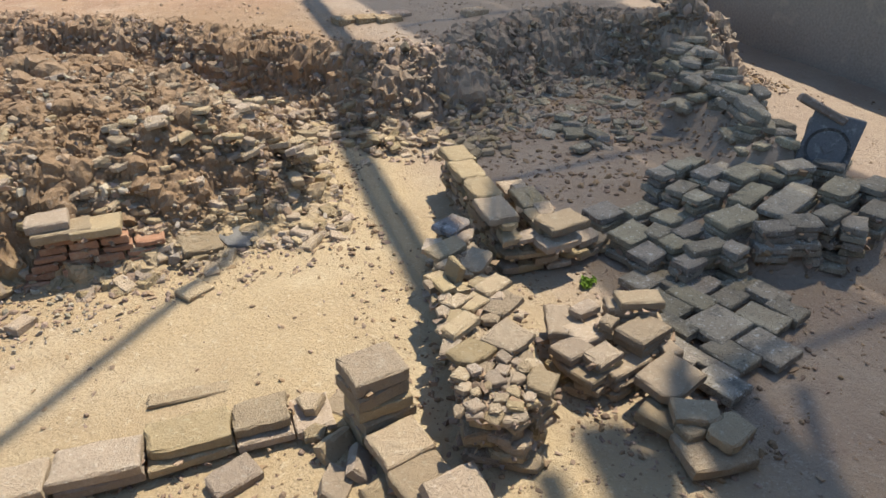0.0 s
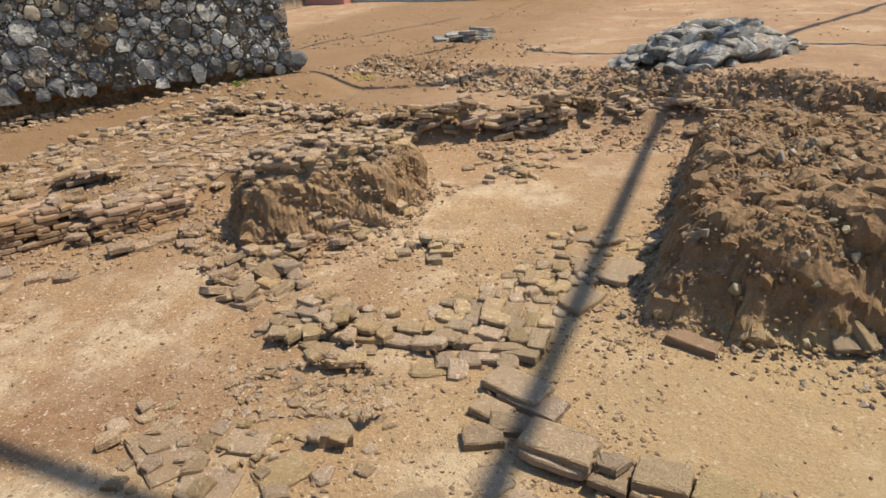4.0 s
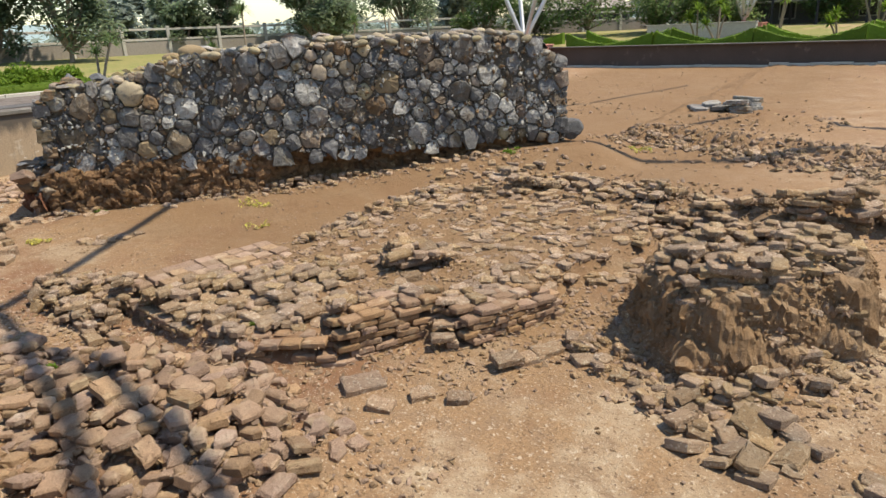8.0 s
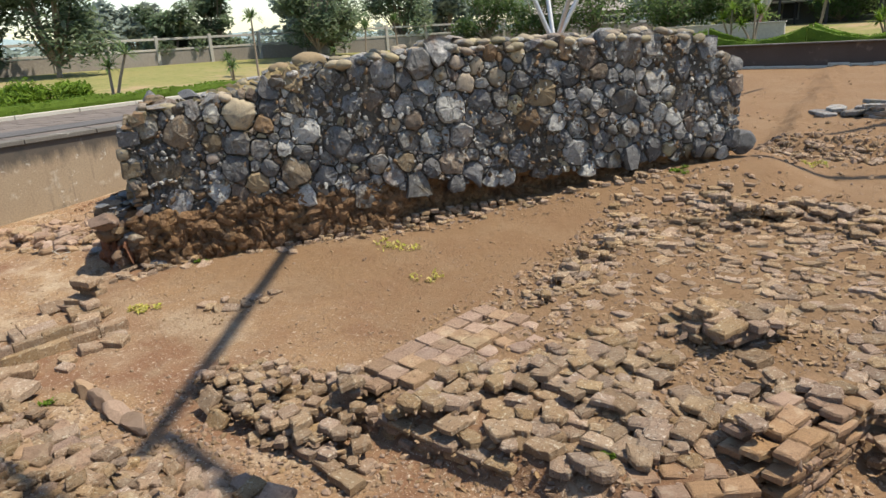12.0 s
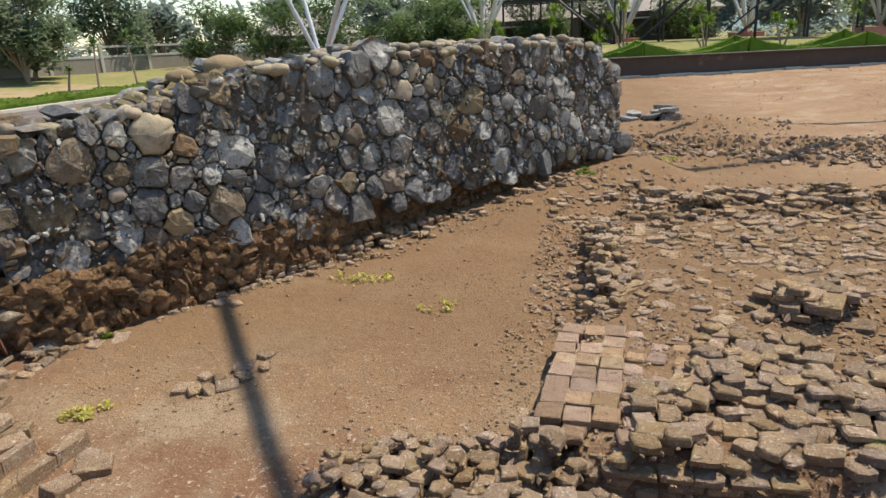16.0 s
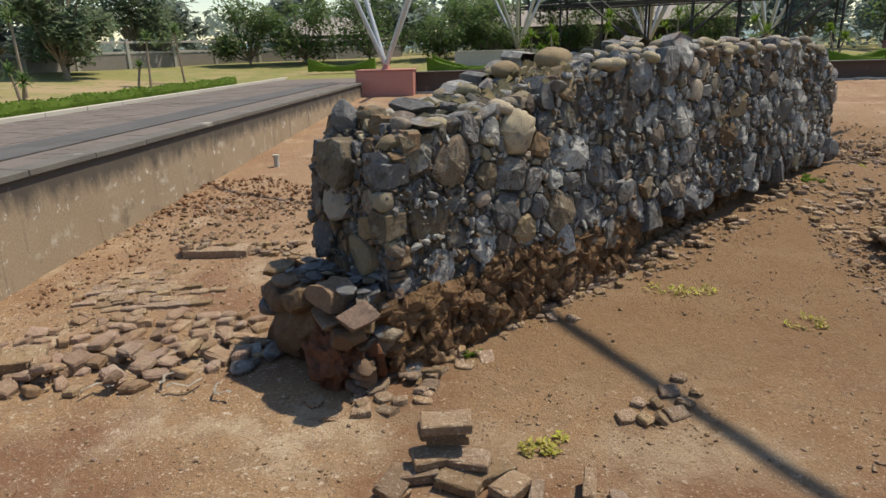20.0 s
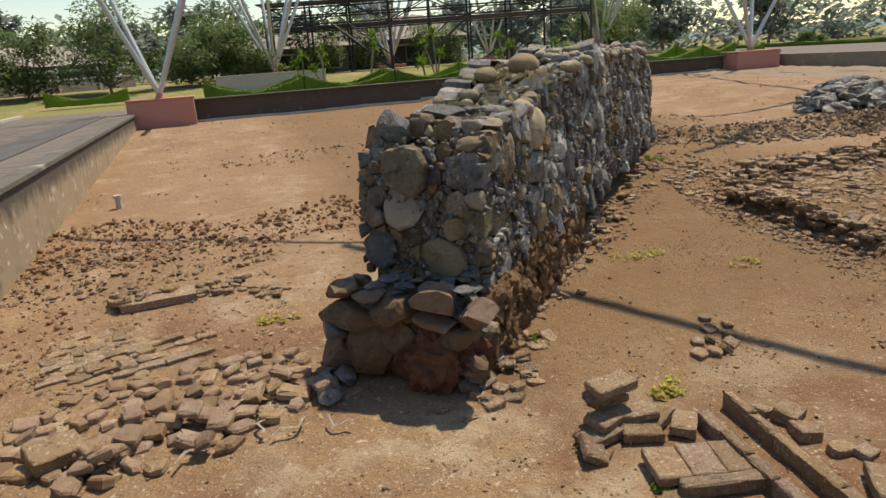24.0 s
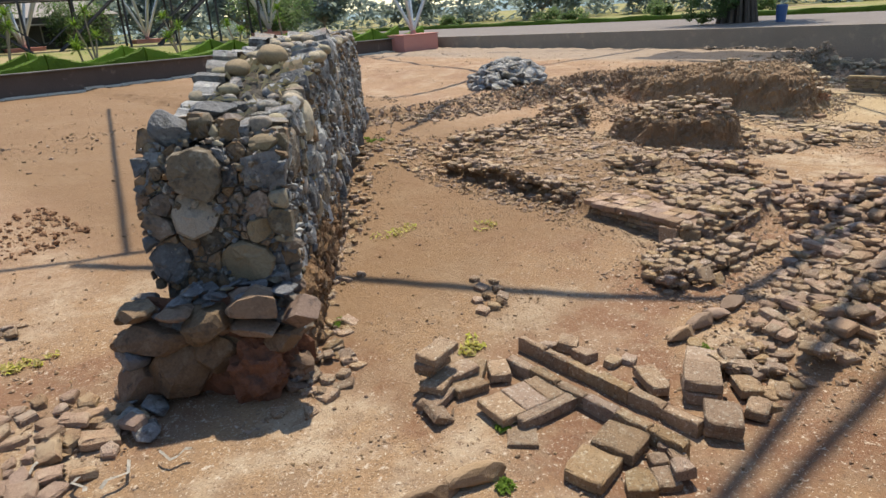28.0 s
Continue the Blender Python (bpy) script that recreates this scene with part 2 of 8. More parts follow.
M_STONE = mat("andesite", (0.255, 0.252, 0.245), (0.125, 0.123, 0.12), rough=0.62, scale=5.5, fine=34, bump=1.0, bump_dist=0.025, per_object=0.45, hue=0.02, spec=0.4, lumps=0.05,
              stains=[((0.46, 0.445, 0.40), 7.0, 0.52, 0.68), ((0.20, 0.145, 0.09), 2.6, 0.48, 0.66), ((0.07, 0.065, 0.06), 9.0, 0.55, 0.68)])
M_STONE_PALE = mat("pale_andesite", (0.40, 0.395, 0.375), (0.26, 0.255, 0.24), rough=0.7, scale=6, fine=34, bump=1.0, bump_dist=0.025, per_object=0.25, hue=0.01, spec=0.35, lumps=0.05,
                   stains=[((0.55, 0.54, 0.50), 8.0, 0.54, 0.68), ((0.12, 0.115, 0.11), 10.0, 0.56, 0.68)])
M_STONE_DARK = mat("dark_andesite", (0.155, 0.155, 0.158), (0.085, 0.085, 0.088), rough=0.55, scale=5, fine=34, bump=1.0, bump_dist=0.025, per_object=0.35, hue=0.01, spec=0.45, lumps=0.05,
                   stains=[((0.30, 0.30, 0.295), 8.0, 0.56, 0.70), ((0.05, 0.05, 0.05), 10.0, 0.55, 0.68)])
M_STONE_GREIGE = mat("smooth_greige_stone", (0.31, 0.265, 0.215), (0.255, 0.215, 0.175), rough=0.85, scale=3, fine=60, bump=0.3, bump_dist=0.01, spec=0.25)
M_STONE_OLIVE = mat("olive_brown_stone", (0.27, 0.205, 0.125), (0.19, 0.145, 0.095), rough=0.85, scale=4, fine=50, bump=0.5, bump_dist=0.015, per_object=0.15, spec=0.25)
M_CLAY = mat("clods_of_clay", (0.27, 0.155, 0.090), (0.19, 0.105, 0.062), rough=0.96, scale=3, fine=30, bump=0.9, bump_dist=0.02, spec=0.15, lumps=0.04)
M_REDEARTH = mat("packed_red_earth", (0.21, 0.10, 0.06), (0.15, 0.075, 0.05), rough=0.95, scale=4, fine=30, bump=0.9, bump_dist=0.03, spec=0.15, lumps=0.06, stains=[((0.10, 0.06, 0.045), 6.0, 0.52, 0.68)])
M_STONE_UMBER = mat("umber_stone", (0.235, 0.155, 0.10), (0.15, 0.10, 0.068), rough=0.88, scale=4, fine=40, bump=0.9, bump_dist=0.02, per_object=0.28, hue=0.012, spec=0.2, lumps=0.03, stains=[((0.30, 0.22, 0.15), 5.0, 0.54, 0.70), ((0.09, 0.07, 0.055), 8.0, 0.56, 0.70)])
M_STONE_TAN = mat("river_stone", (0.345, 0.285, 0.20), (0.26, 0.215, 0.155), rough=0.85, scale=5, fine=40, bump=0.7, per_object=0.35, hue=0.02, spec=0.3, stains=[((0.17, 0.15, 0.125), 8.0, 0.54, 0.68)])
M_STONE_RUST = mat("rusty_stone", (0.235, 0.15, 0.082), (0.15, 0.105, 0.07), rough=0.85, scale=6, fine=40, bump=0.9, bump_dist=.02, per_object=0.3, spec=0.3, lumps=.04, stains=[((0.12, 0.10, 0.085), 7.0, 0.5, 0.66)])
M_STONE_BROWN = mat("brown_andesite", (0.225, 0.17, 0.118), (0.13, 0.10, 0.072), rough=0.75, scale=5.0, fine=34, bump=1.0, bump_dist=0.025, per_object=0.4, hue=0.015, spec=0.3, lumps=0.05,
                    stains=[((0.36, 0.32, 0.26), 7.0, 0.54, 0.70), ((0.08, 0.07, 0.06), 9.0, 0.55, 0.68)])
M_MORTAR = mat("earth_mortar", (0.15, 0.135, 0.115), (0.075, 0.066, 0.056), rough=0.97, scale=3, fine=30, bump=1.0, bump_dist=0.04, spec=0.1, lumps=0.12, stains=[((0.24, 0.165, 0.10), 1.2, 0.58, 0.72)])
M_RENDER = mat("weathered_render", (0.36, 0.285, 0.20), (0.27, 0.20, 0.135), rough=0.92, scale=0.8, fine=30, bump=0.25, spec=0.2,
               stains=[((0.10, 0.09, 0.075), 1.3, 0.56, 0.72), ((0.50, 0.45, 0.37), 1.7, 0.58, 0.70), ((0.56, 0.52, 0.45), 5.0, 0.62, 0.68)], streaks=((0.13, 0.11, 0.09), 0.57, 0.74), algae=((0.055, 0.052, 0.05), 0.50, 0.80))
M_COPING = mat("dark_coping", (0.16, 0.15, 0.135), (0.095, 0.09, 0.08), rough=0.9, scale=1.5, fine=40, bump=0.3, spec=0.25, stains=[((0.42, 0.40, 0.36), 1.1, 0.60, 0.72)])
M_DARKWALL = mat("dark_render", (0.105, 0.08, 0.07), (0.065, 0.05, 0.045), rough=0.9, scale=1.0, fine=25, bump=0.2, spec=0.2, stains=[((0.20, 0.16, 0.13), 1.6, 0.60, 0.75)])
M_EASTWALL = mat("grey_brown_render", (0.26, 0.225, 0.185), (0.19, 0.165, 0.135), rough=0.9, scale=1.0, fine=25, bump=0.2, spec=0.2, stains=[((0.34, 0.29, 0.22), 1.6, 0.56, 0.75)])
M_PINK = mat("pink_paint", (0.50, 0.225, 0.185), (0.44, 0.19, 0.155), rough=0.75, scale=1.0, fine=20, bump=0.1, spec=0.3)
M_STEEL = mat("galvanised_steel", (0.52, 0.53, 0.54), (0.42, 0.43, 0.44), rough=0.45, scale=2, fine=30, bump=0.05, metal=0.6, spec=0.5)
# half-clear sheet that only sets how deep the added shade is
M_SHEET = bpy.data.materials.new("shade_sheet")
M_SHEET.use_nodes = True
sheet_nodes, sheet_links = M_SHEET.node_tree.nodes, M_SHEET.node_tree.links
sheet_clear, sheet_mix = sheet_nodes.new("ShaderNodeBsdfTransparent"), sheet_nodes.new("ShaderNodeMixShader")
sheet_nodes["Principled BSDF"].inputs["Base Color"].default_value = (0.40, 0.42, 0.43, 1)
sheet_clear.inputs["Color"].default_value = (1.0, 0.98, 0.94, 1)
sheet_mix.inputs[0].default_value = 0.50
sheet_links.new(sheet_nodes["Principled BSDF"].outputs[0], sheet_mix.inputs[1])
sheet_links.new(sheet_clear.outputs[0], sheet_mix.inputs[2])
sheet_links.new(sheet_mix.outputs[0], sheet_nodes["Material Output"].inputs["Surface"])
M_DARKSTEEL = mat("dark_painted_steel", (0.035, 0.032, 0.035), (0.06, 0.05, 0.05), rough=0.6, scale=2, fine=30, bump=0.05, spec=0.4)
M_CARVED = mat("carved_dark_stone", (0.13, 0.128, 0.125), (0.085, 0.083, 0.08), rough=0.8, scale=6, fine=50, bump=0.6, bump_dist=.01, spec=0.3, stains=[((0.22, 0.215, 0.20), 12.0, 0.55, 0.68)])
M_PAVING = mat("plaza_paving", (0.185, 0.157, 0.14), (0.125, 0.105, 0.095), rough=0.85, scale=0.5, fine=18, bump=0.3, per_object=0.12, spec=0.25)
M_PAVDARK = mat("dark_paving", (0.12, 0.115, 0.115), (0.085, 0.08, 0.08), rough=0.85, scale=0.8, fine=18, bump=0.3, per_object=0.12, spec=0.25)
M_KERB = mat("pale_kerb", (0.52, 0.49, 0.43), (0.42, 0.39, 0.34), rough=0.85, scale=1.0, fine=25, bump=0.2)
M_LAWN = mat("dry_lawn", (0.26, 0.235, 0.10), (0.15, 0.19, 0.06), rough=0.95, scale=0.25, fine=9, bump=0.6, bump_dist=0.05, spec=0.1, stains=[((0.33, 0.25, 0.15), 0.12, 0.50, 0.62), ((0.13, 0.17, 0.05), 1.6, 0.54, 0.68)])
M_LEAF = mat("leaf_green", (0.15, 0.225, 0.075), (0.09, 0.155, 0.05), rough=0.6, scale=0.8, fine=6, bump=0, per_object=0.35, hue=0.025, spec=0.3, leaf=0.55)
M_HEDGE = mat("hedge_green", (0.18, 0.285, 0.035), (0.10, 0.185, 0.025), rough=0.7, scale=2.0, fine=25, bump=0.6, bump_dist=0.05, per_object=0.3, spec=0.2, leaf=0.4)
M_DARKLEAF = mat("tree_leaf", (0.20, 0.265, 0.155), (0.135, 0.195, 0.115), rough=0.6, scale=0.6, fine=5, bump=0, per_object=0.4, hue=0.02, spec=0.3, leaf=0.58)
# distance haze is painted in as a paler, bluer leaf colour
M_FARLEAF = mat("haze_tinted_leaf", (0.27, 0.33, 0.29), (0.20, 0.255, 0.225), rough=0.8, scale=0.2, fine=3, bump=0, per_object=0.3, hue=0.02, spec=0.1, leaf=0.4)
M_YELLOWLEAF = mat("yellow_green_leaf", (0.55, 0.48, 0.11), (0.38, 0.38, 0.08), rough=0.6, scale=3, fine=20, bump=0, per_object=0.35, hue=0.03, spec=0.3, leaf=0.4)
M_DARKBARK = mat("dark_bark", (0.10, 0.08, 0.065), (0.06, 0.048, 0.04), rough=0.95, scale=2, fine=14, bump=0.8, bump_dist=0.05)
M_BARK = mat("pale_bark", (0.30, 0.24, 0.18), (0.20, 0.155, 0.115), rough=0.9, scale=3, fine=18, bump=0.6)
M_STRAW = mat("dry_grass", (0.50, 0.40, 0.22), (0.38, 0.29, 0.15), rough=0.9, scale=3, fine=20, bump=0, per_object=0.25)
M_FENCE = mat("weathered_concrete", (0.45, 0.43, 0.40), (0.36, 0.34, 0.31), rough=0.9, scale=0.8, fine=15, bump=0.2)
M_HOUSEWALL = mat("grey_house_wall", (0.15, 0.145, 0.14), (0.10, 0.098, 0.095), rough=0.9, scale=0.6, fine=12, bump=0.1)
M_PANEL = mat("grey_brown_panel", (0.27, 0.245, 0.22), (0.21, 0.185, 0.165), rough=0.9, scale=0.6, fine=12, bump=0.2)
M_ROOF = mat("weathered_roof", (0.36, 0.325, 0.30), (0.28, 0.25, 0.23), rough=0.9, scale=0.7, fine=8, bump=0.4)
M_HILL_GLOW = mat("glowing_haze_hill", (0.26, 0.35, 0.38), (0.20, 0.28, 0.31), rough=1.0, scale=0.02, fine=0.2, bump=0)
# emission stands in for haze that brightens the backlit hills
M_HILL_GLOW.node_tree.nodes["Principled BSDF"].inputs["Emission Color"].default_value = (0.33, 0.42, 0.46, 1)
M_HILL_GLOW.node_tree.nodes["Principled BSDF"].inputs["Emission Strength"].default_value = 0.75
M_FOOT = mat("footing_earth", (0.285, 0.175, 0.097), (0.185, 0.112, 0.066), rough=0.97, scale=2.5, fine=25, bump=1.0, bump_dist=0.05, spec=0.1, per_object=0.25, lumps=0.1, stains=[((0.33, 0.21, 0.10), 1.6, 0.55, 0.7), ((0.10, 0.07, 0.05), 3.2, 0.5, 0.66)])


# ---------------------------------------------------------------- building helpers
def part(name, bm, material, parent=None, label="", at=None):
    me = bpy.data.meshes.new(name)
    bm.to_mesh(me)
    bm.free()
    me.materials.append(material)
    ob = new(name, me)
    if parent:
        ob.parent = parent
    if at:
        ob.matrix_basis = at
    return tagged(ob, label)


def thing(name, label, category, group="", at=None):
    e = new(name)
    if at:
        e.matrix_basis = at
    return tagged(e, label, category, group)


def mesh_from(name, verts, faces, material):
    me = bpy.data.meshes.new(name)
    me.from_pydata(verts, [], faces)
    me.materials.append(material)
    return me


def box(bm, cx, cy, cz, sx, sy, sz, m=None, bevel=0.0):
    r = bmesh.ops.create_cube(bm, size=1.0)["verts"]
    bmesh.ops.scale(bm, vec=(sx, sy, sz), verts=r)
    bmesh.ops.translate(bm, vec=(cx, cy, cz), verts=r)
    if bevel:
        es = list({e for v in r for e in v.link_edges})
        out = bmesh.ops.bevel(bm, geom=es, offset=bevel, segments=1, affect="EDGES")
        r = list({v for f in out["faces"] for v in f.verts} | {v for v in r if v.is_valid})
    if m:
        bmesh.ops.transform(bm, matrix=m, verts=r)
    return r


def tube(bm, a, b, r0, r1=None, n=8):
    a, b = Vector(a), Vector(b)
    d = b - a
    q = d.to_track_quat("Z", "Y").to_matrix().to_4x4()
    m = Matrix.Translation((a + b) / 2) @ q
    bmesh.ops.create_cone(bm, cap_ends=True, segments=n, radius1=r0, radius2=r0 if r1 is None else r1, depth=d.length, matrix=m)


def slab_mesh(name, rng, lx, ly, lz, chamfer, jitter, material, sides=4):
    """A worn brick or stone: a polygon prism with chamfered top and bottom rims, its outline uneven."""
    if sides == 4 and max(lx, ly) > .27:
        ring = [-1, -.5, 0, .5]
        outline = [(q, -1) for q in ring] + [(1, q) for q in ring] + [(-q, 1) for q in ring] + [(-1, -q) for q in ring]
    elif sides == 4:
        outline = [(-1, -1), (0.05, -1.0), (1, -1), (1, 0.05), (1, 1), (-0.05, 1), (-1, 1), (-1, -0.05)]
    else:
        outline = [(math.cos(2 * math.pi * (k + rng.uniform(-.25, .25)) / sides) * rng.uniform(.85, 1.1), math.sin(2 * math.pi * (k + rng.uniform(-.25, .25)) / sides) * rng.uniform(.85, 1.1)) for k in range(sides)]
    n = len(outline)
    if sides == 4 and jitter >= .08:
        # a knocked-off corner or two
        for k in range(0, n, n // 4):
            if rng.random() < (.38 if n < 16 else .22):
                q = rng.uniform(.78, .93) if n < 16 else rng.uniform(.86, .95)
                outline[k] = (outline[k][0] * q, outline[k][1] * rng.uniform(.9, 1.0) * q)
    jit = jitter * .4 if n == 16 else jitter
    out = [(x * lx / 2 * (1 + rng.uniform(-jit, jit)), y * ly / 2 * (1 + rng.uniform(-jit, jit))) for x, y in outline]
    c = chamfer
    tilt = rng.uniform(-1, 1) * jitter * lz, rng.uniform(-1, 1) * jitter * lz
    verts = []
    for z, inset in ((-lz / 2, c), (-lz / 2 + c, 0), (lz / 2 - c, 0), (lz / 2, c)):
        for x, y in out:
            chip = rng.choice((.6, .8, 1.0, 1.3, 2.4)) if inset and z > 0 else 1.0
            k = max(.6, 1 - inset * chip / max(0.03, math.hypot(x, y)) * 1.2)
            verts.append((x * k + rng.uniform(-1, 1) * jitter * .05 * lx, y * k + rng.uniform(-1, 1) * jitter * .05 * ly, z + (tilt[0] * x / lx + tilt[1] * y / ly + rng.uniform(-.5, .5) * jitter * lz if z > 0 else 0)))
    faces = [tuple(reversed(range(n)))]
    for ring in range(3):
        for k in range(n):
            a, b = ring * n + k, ring * n + (k + 1) % n
            faces.append((a, b, b + n, a + n))
    faces.append(tuple(range(3 * n, 4 * n)))
    return mesh_from(name, verts, faces, material)


def rock_mesh(name, rng, sx, sy, sz, material, rough=0.22, sub=1, points=(11, 17)):
    """A stone: rounded (small rough) from a noisy sphere, or angular (large rough) as the hull of a few points."""
    bm = bmesh.new()
    if rough < 0.2:
        bmesh.ops.create_icosphere(bm, subdivisions=sub + 1, radius=1.0)
        seed = Vector((rng.uniform(0, 50), rng.uniform(0, 50), 0))
        for v in bm.verts:
            p = v.co * (1 + rough * 1.3 * noise.noise(v.co * 1.3 + seed))
            v.co = Vector((p.x * sx / 2, p.y * sy / 2, p.z * sz / 2))
    else:
        for k in range(rng.randint(*points)):
            p = Vector((rng.gauss(0, 1), rng.gauss(0, 1), rng.gauss(0, 1))).normalized()
            m = max(abs(c) for c in p)
            p = p.lerp(p / m, 0.55) * rng.uniform(.8, 1.06)
            bm.verts.new((p.x * sx / 2, p.y * sy / 2, p.z * sz / 2))
        hull = bmesh.ops.convex_hull(bm, input=bm.verts)
        bmesh.ops.delete(bm, geom=[g for g in hull["geom_interior"] if isinstance(g, bmesh.types.BMVert)], context="VERTS")
        bmesh.ops.recalc_face_normals(bm, faces=bm.faces)
        if sub > 0:
            bmesh.ops.bevel(bm, geom=list(bm.edges), offset=.022 * min(sx, sy), segments=1, affect="EDGES")
    me = bpy.data.meshes.new(name)
    bm.to_mesh(me)
    bm.free()
    me.materials.append(material)
    return me


# ---------------------------------------------------------------- ground heights
def inside(px, py, poly):
    """How far each point lies inside the polygon (negative: outside)."""
    px, py = np.asarray(px, float), np.asarray(py, float)
    near, odd = np.full(px.shape, 1e9), np.zeros(px.shape, bool)
    for (ax, ay), (bx, by) in zip(poly, poly[1:] + poly[:1]):
        dx, dy = bx - ax, by - ay
        k = np.clip(((px - ax) * dx + (py - ay) * dy) / (dx * dx + dy * dy), 0, 1)
        near = np.minimum(near, np.hypot(px - ax - k * dx, py - ay - k * dy))
        cross = (ay > py) != (by > py)
        odd ^= cross & (px < (bx - ax) * (py - ay) / (by - ay + 1e-12) + ax)
    return np.where(odd, near, -near)


def line_dist(px, py, pts):
    px, py = np.asarray(px, float), np.asarray(py, float)
    near = np.full(px.shape, 1e9)
    for (ax, ay), (bx, by) in zip(pts, pts[1:]):
        dx, dy = bx - ax, by - ay
        k = np.clip(((px - ax) * dx + (py - ay) * dy) / (dx * dx + dy * dy), 0, 1)
        near = np.minimum(near, np.hypot(px - ax - k * dx, py - ay - k * dy))
    return near


WAVES = [(random.uniform(-1, 1), random.uniform(-1, 1), random.uniform(0, 6.3)) for _ in range(60)]


def wob(x, y, freq, first, count=9):
    """Cheap smooth noise, about -1 to 1."""
    out = 0
    for k in range(first, first + count):
        a, b, c = WAVES[k % 60]
        out = out + np.sin((a * x + b * y) * freq * (1 + 0.35 * (k % 5)) + c)
    return out / count * 1.6


MOUND_A = [(-2.9, 5.8), (-2.1, 5.75), (-1.0, 6.1), (0, 5.85), (.8, 6.0), (1.55, 6.1), (1.8, 6.95), (1.55, 8.4), (.5, 9.9), (-.8, 11), (-2.3, 11.6), (-3.1, 10.3), (-2.95, 8.0)]
MOUND_B = [(-8.4, 6.3), (-7.7, 5.7), (-6.95, 6.25), (-6.3, 7.0), (-6.4, 8.0), (-7.2, 9.0), (-8.2, 8.8), (-8.55, 7.4)]
PLATEAU = [(-12.5, 15.5), (-6, 13.8), (-3.3, 13.2), (-1.5, 12.4), (0, 11.2), (1.75, 9.3), (3, 7.85), (4.2, 7.6), (5.0, 8.4), (6.5, 8.8), (7.5, 7.7), (8.5, 7.4), (9.0, 9), (9.6, 12), (10.2, 32.5), (-12.5, 32.5)]
MASS = [(-14.0, 3.95), (-12.4, 3.7), (-11.4, 3.65), (-10.75, 4.3), (-10.35, 5.2), (-9.9, 5.3), (-9.4, 6.4), (-9.5, 7.1), (-8.8, 8.8), (-9.8, 10.2), (-11.3, 10.2), (-13.2, 9.7), (-13.4, 7.1), (-13.8, 6.1)]
RUBBLE = [(-16.9, 1.4), (-16.5, 2.4), (-15.0, 2.4), (-13.9, 2.75), (-13.1, 2.95), (-11.8, 3.6), (-9.7, 3.6), (-9.2, 3.4), (-9.4, 2.3), (-10.2, 1.2), (-12, .7), (-15, .7)]
RING = [(-12.5, 10.1), (-11.3, 10.6), (-9.2, 10.3), (-7.9, 10.2), (-7, 11), (-5.2, 12.1), (-2.9, 12.2)]
RIGHT_RIDGE = [(7.6, 8.0), (6.9, 6.9), (6.6, 5.7), (6.0, 4.8)]
RIGHT_PAVE = [(4.45, 4.55), (4.45, 3.75), (5.0, 3.5), (6.1, 3.35), (7.0, 4.0), (6.6, 4.6), (5.5, 5.05)]
WALL_A, WALL_B = (-20.15, 5.45), (-12.65, 13.15)


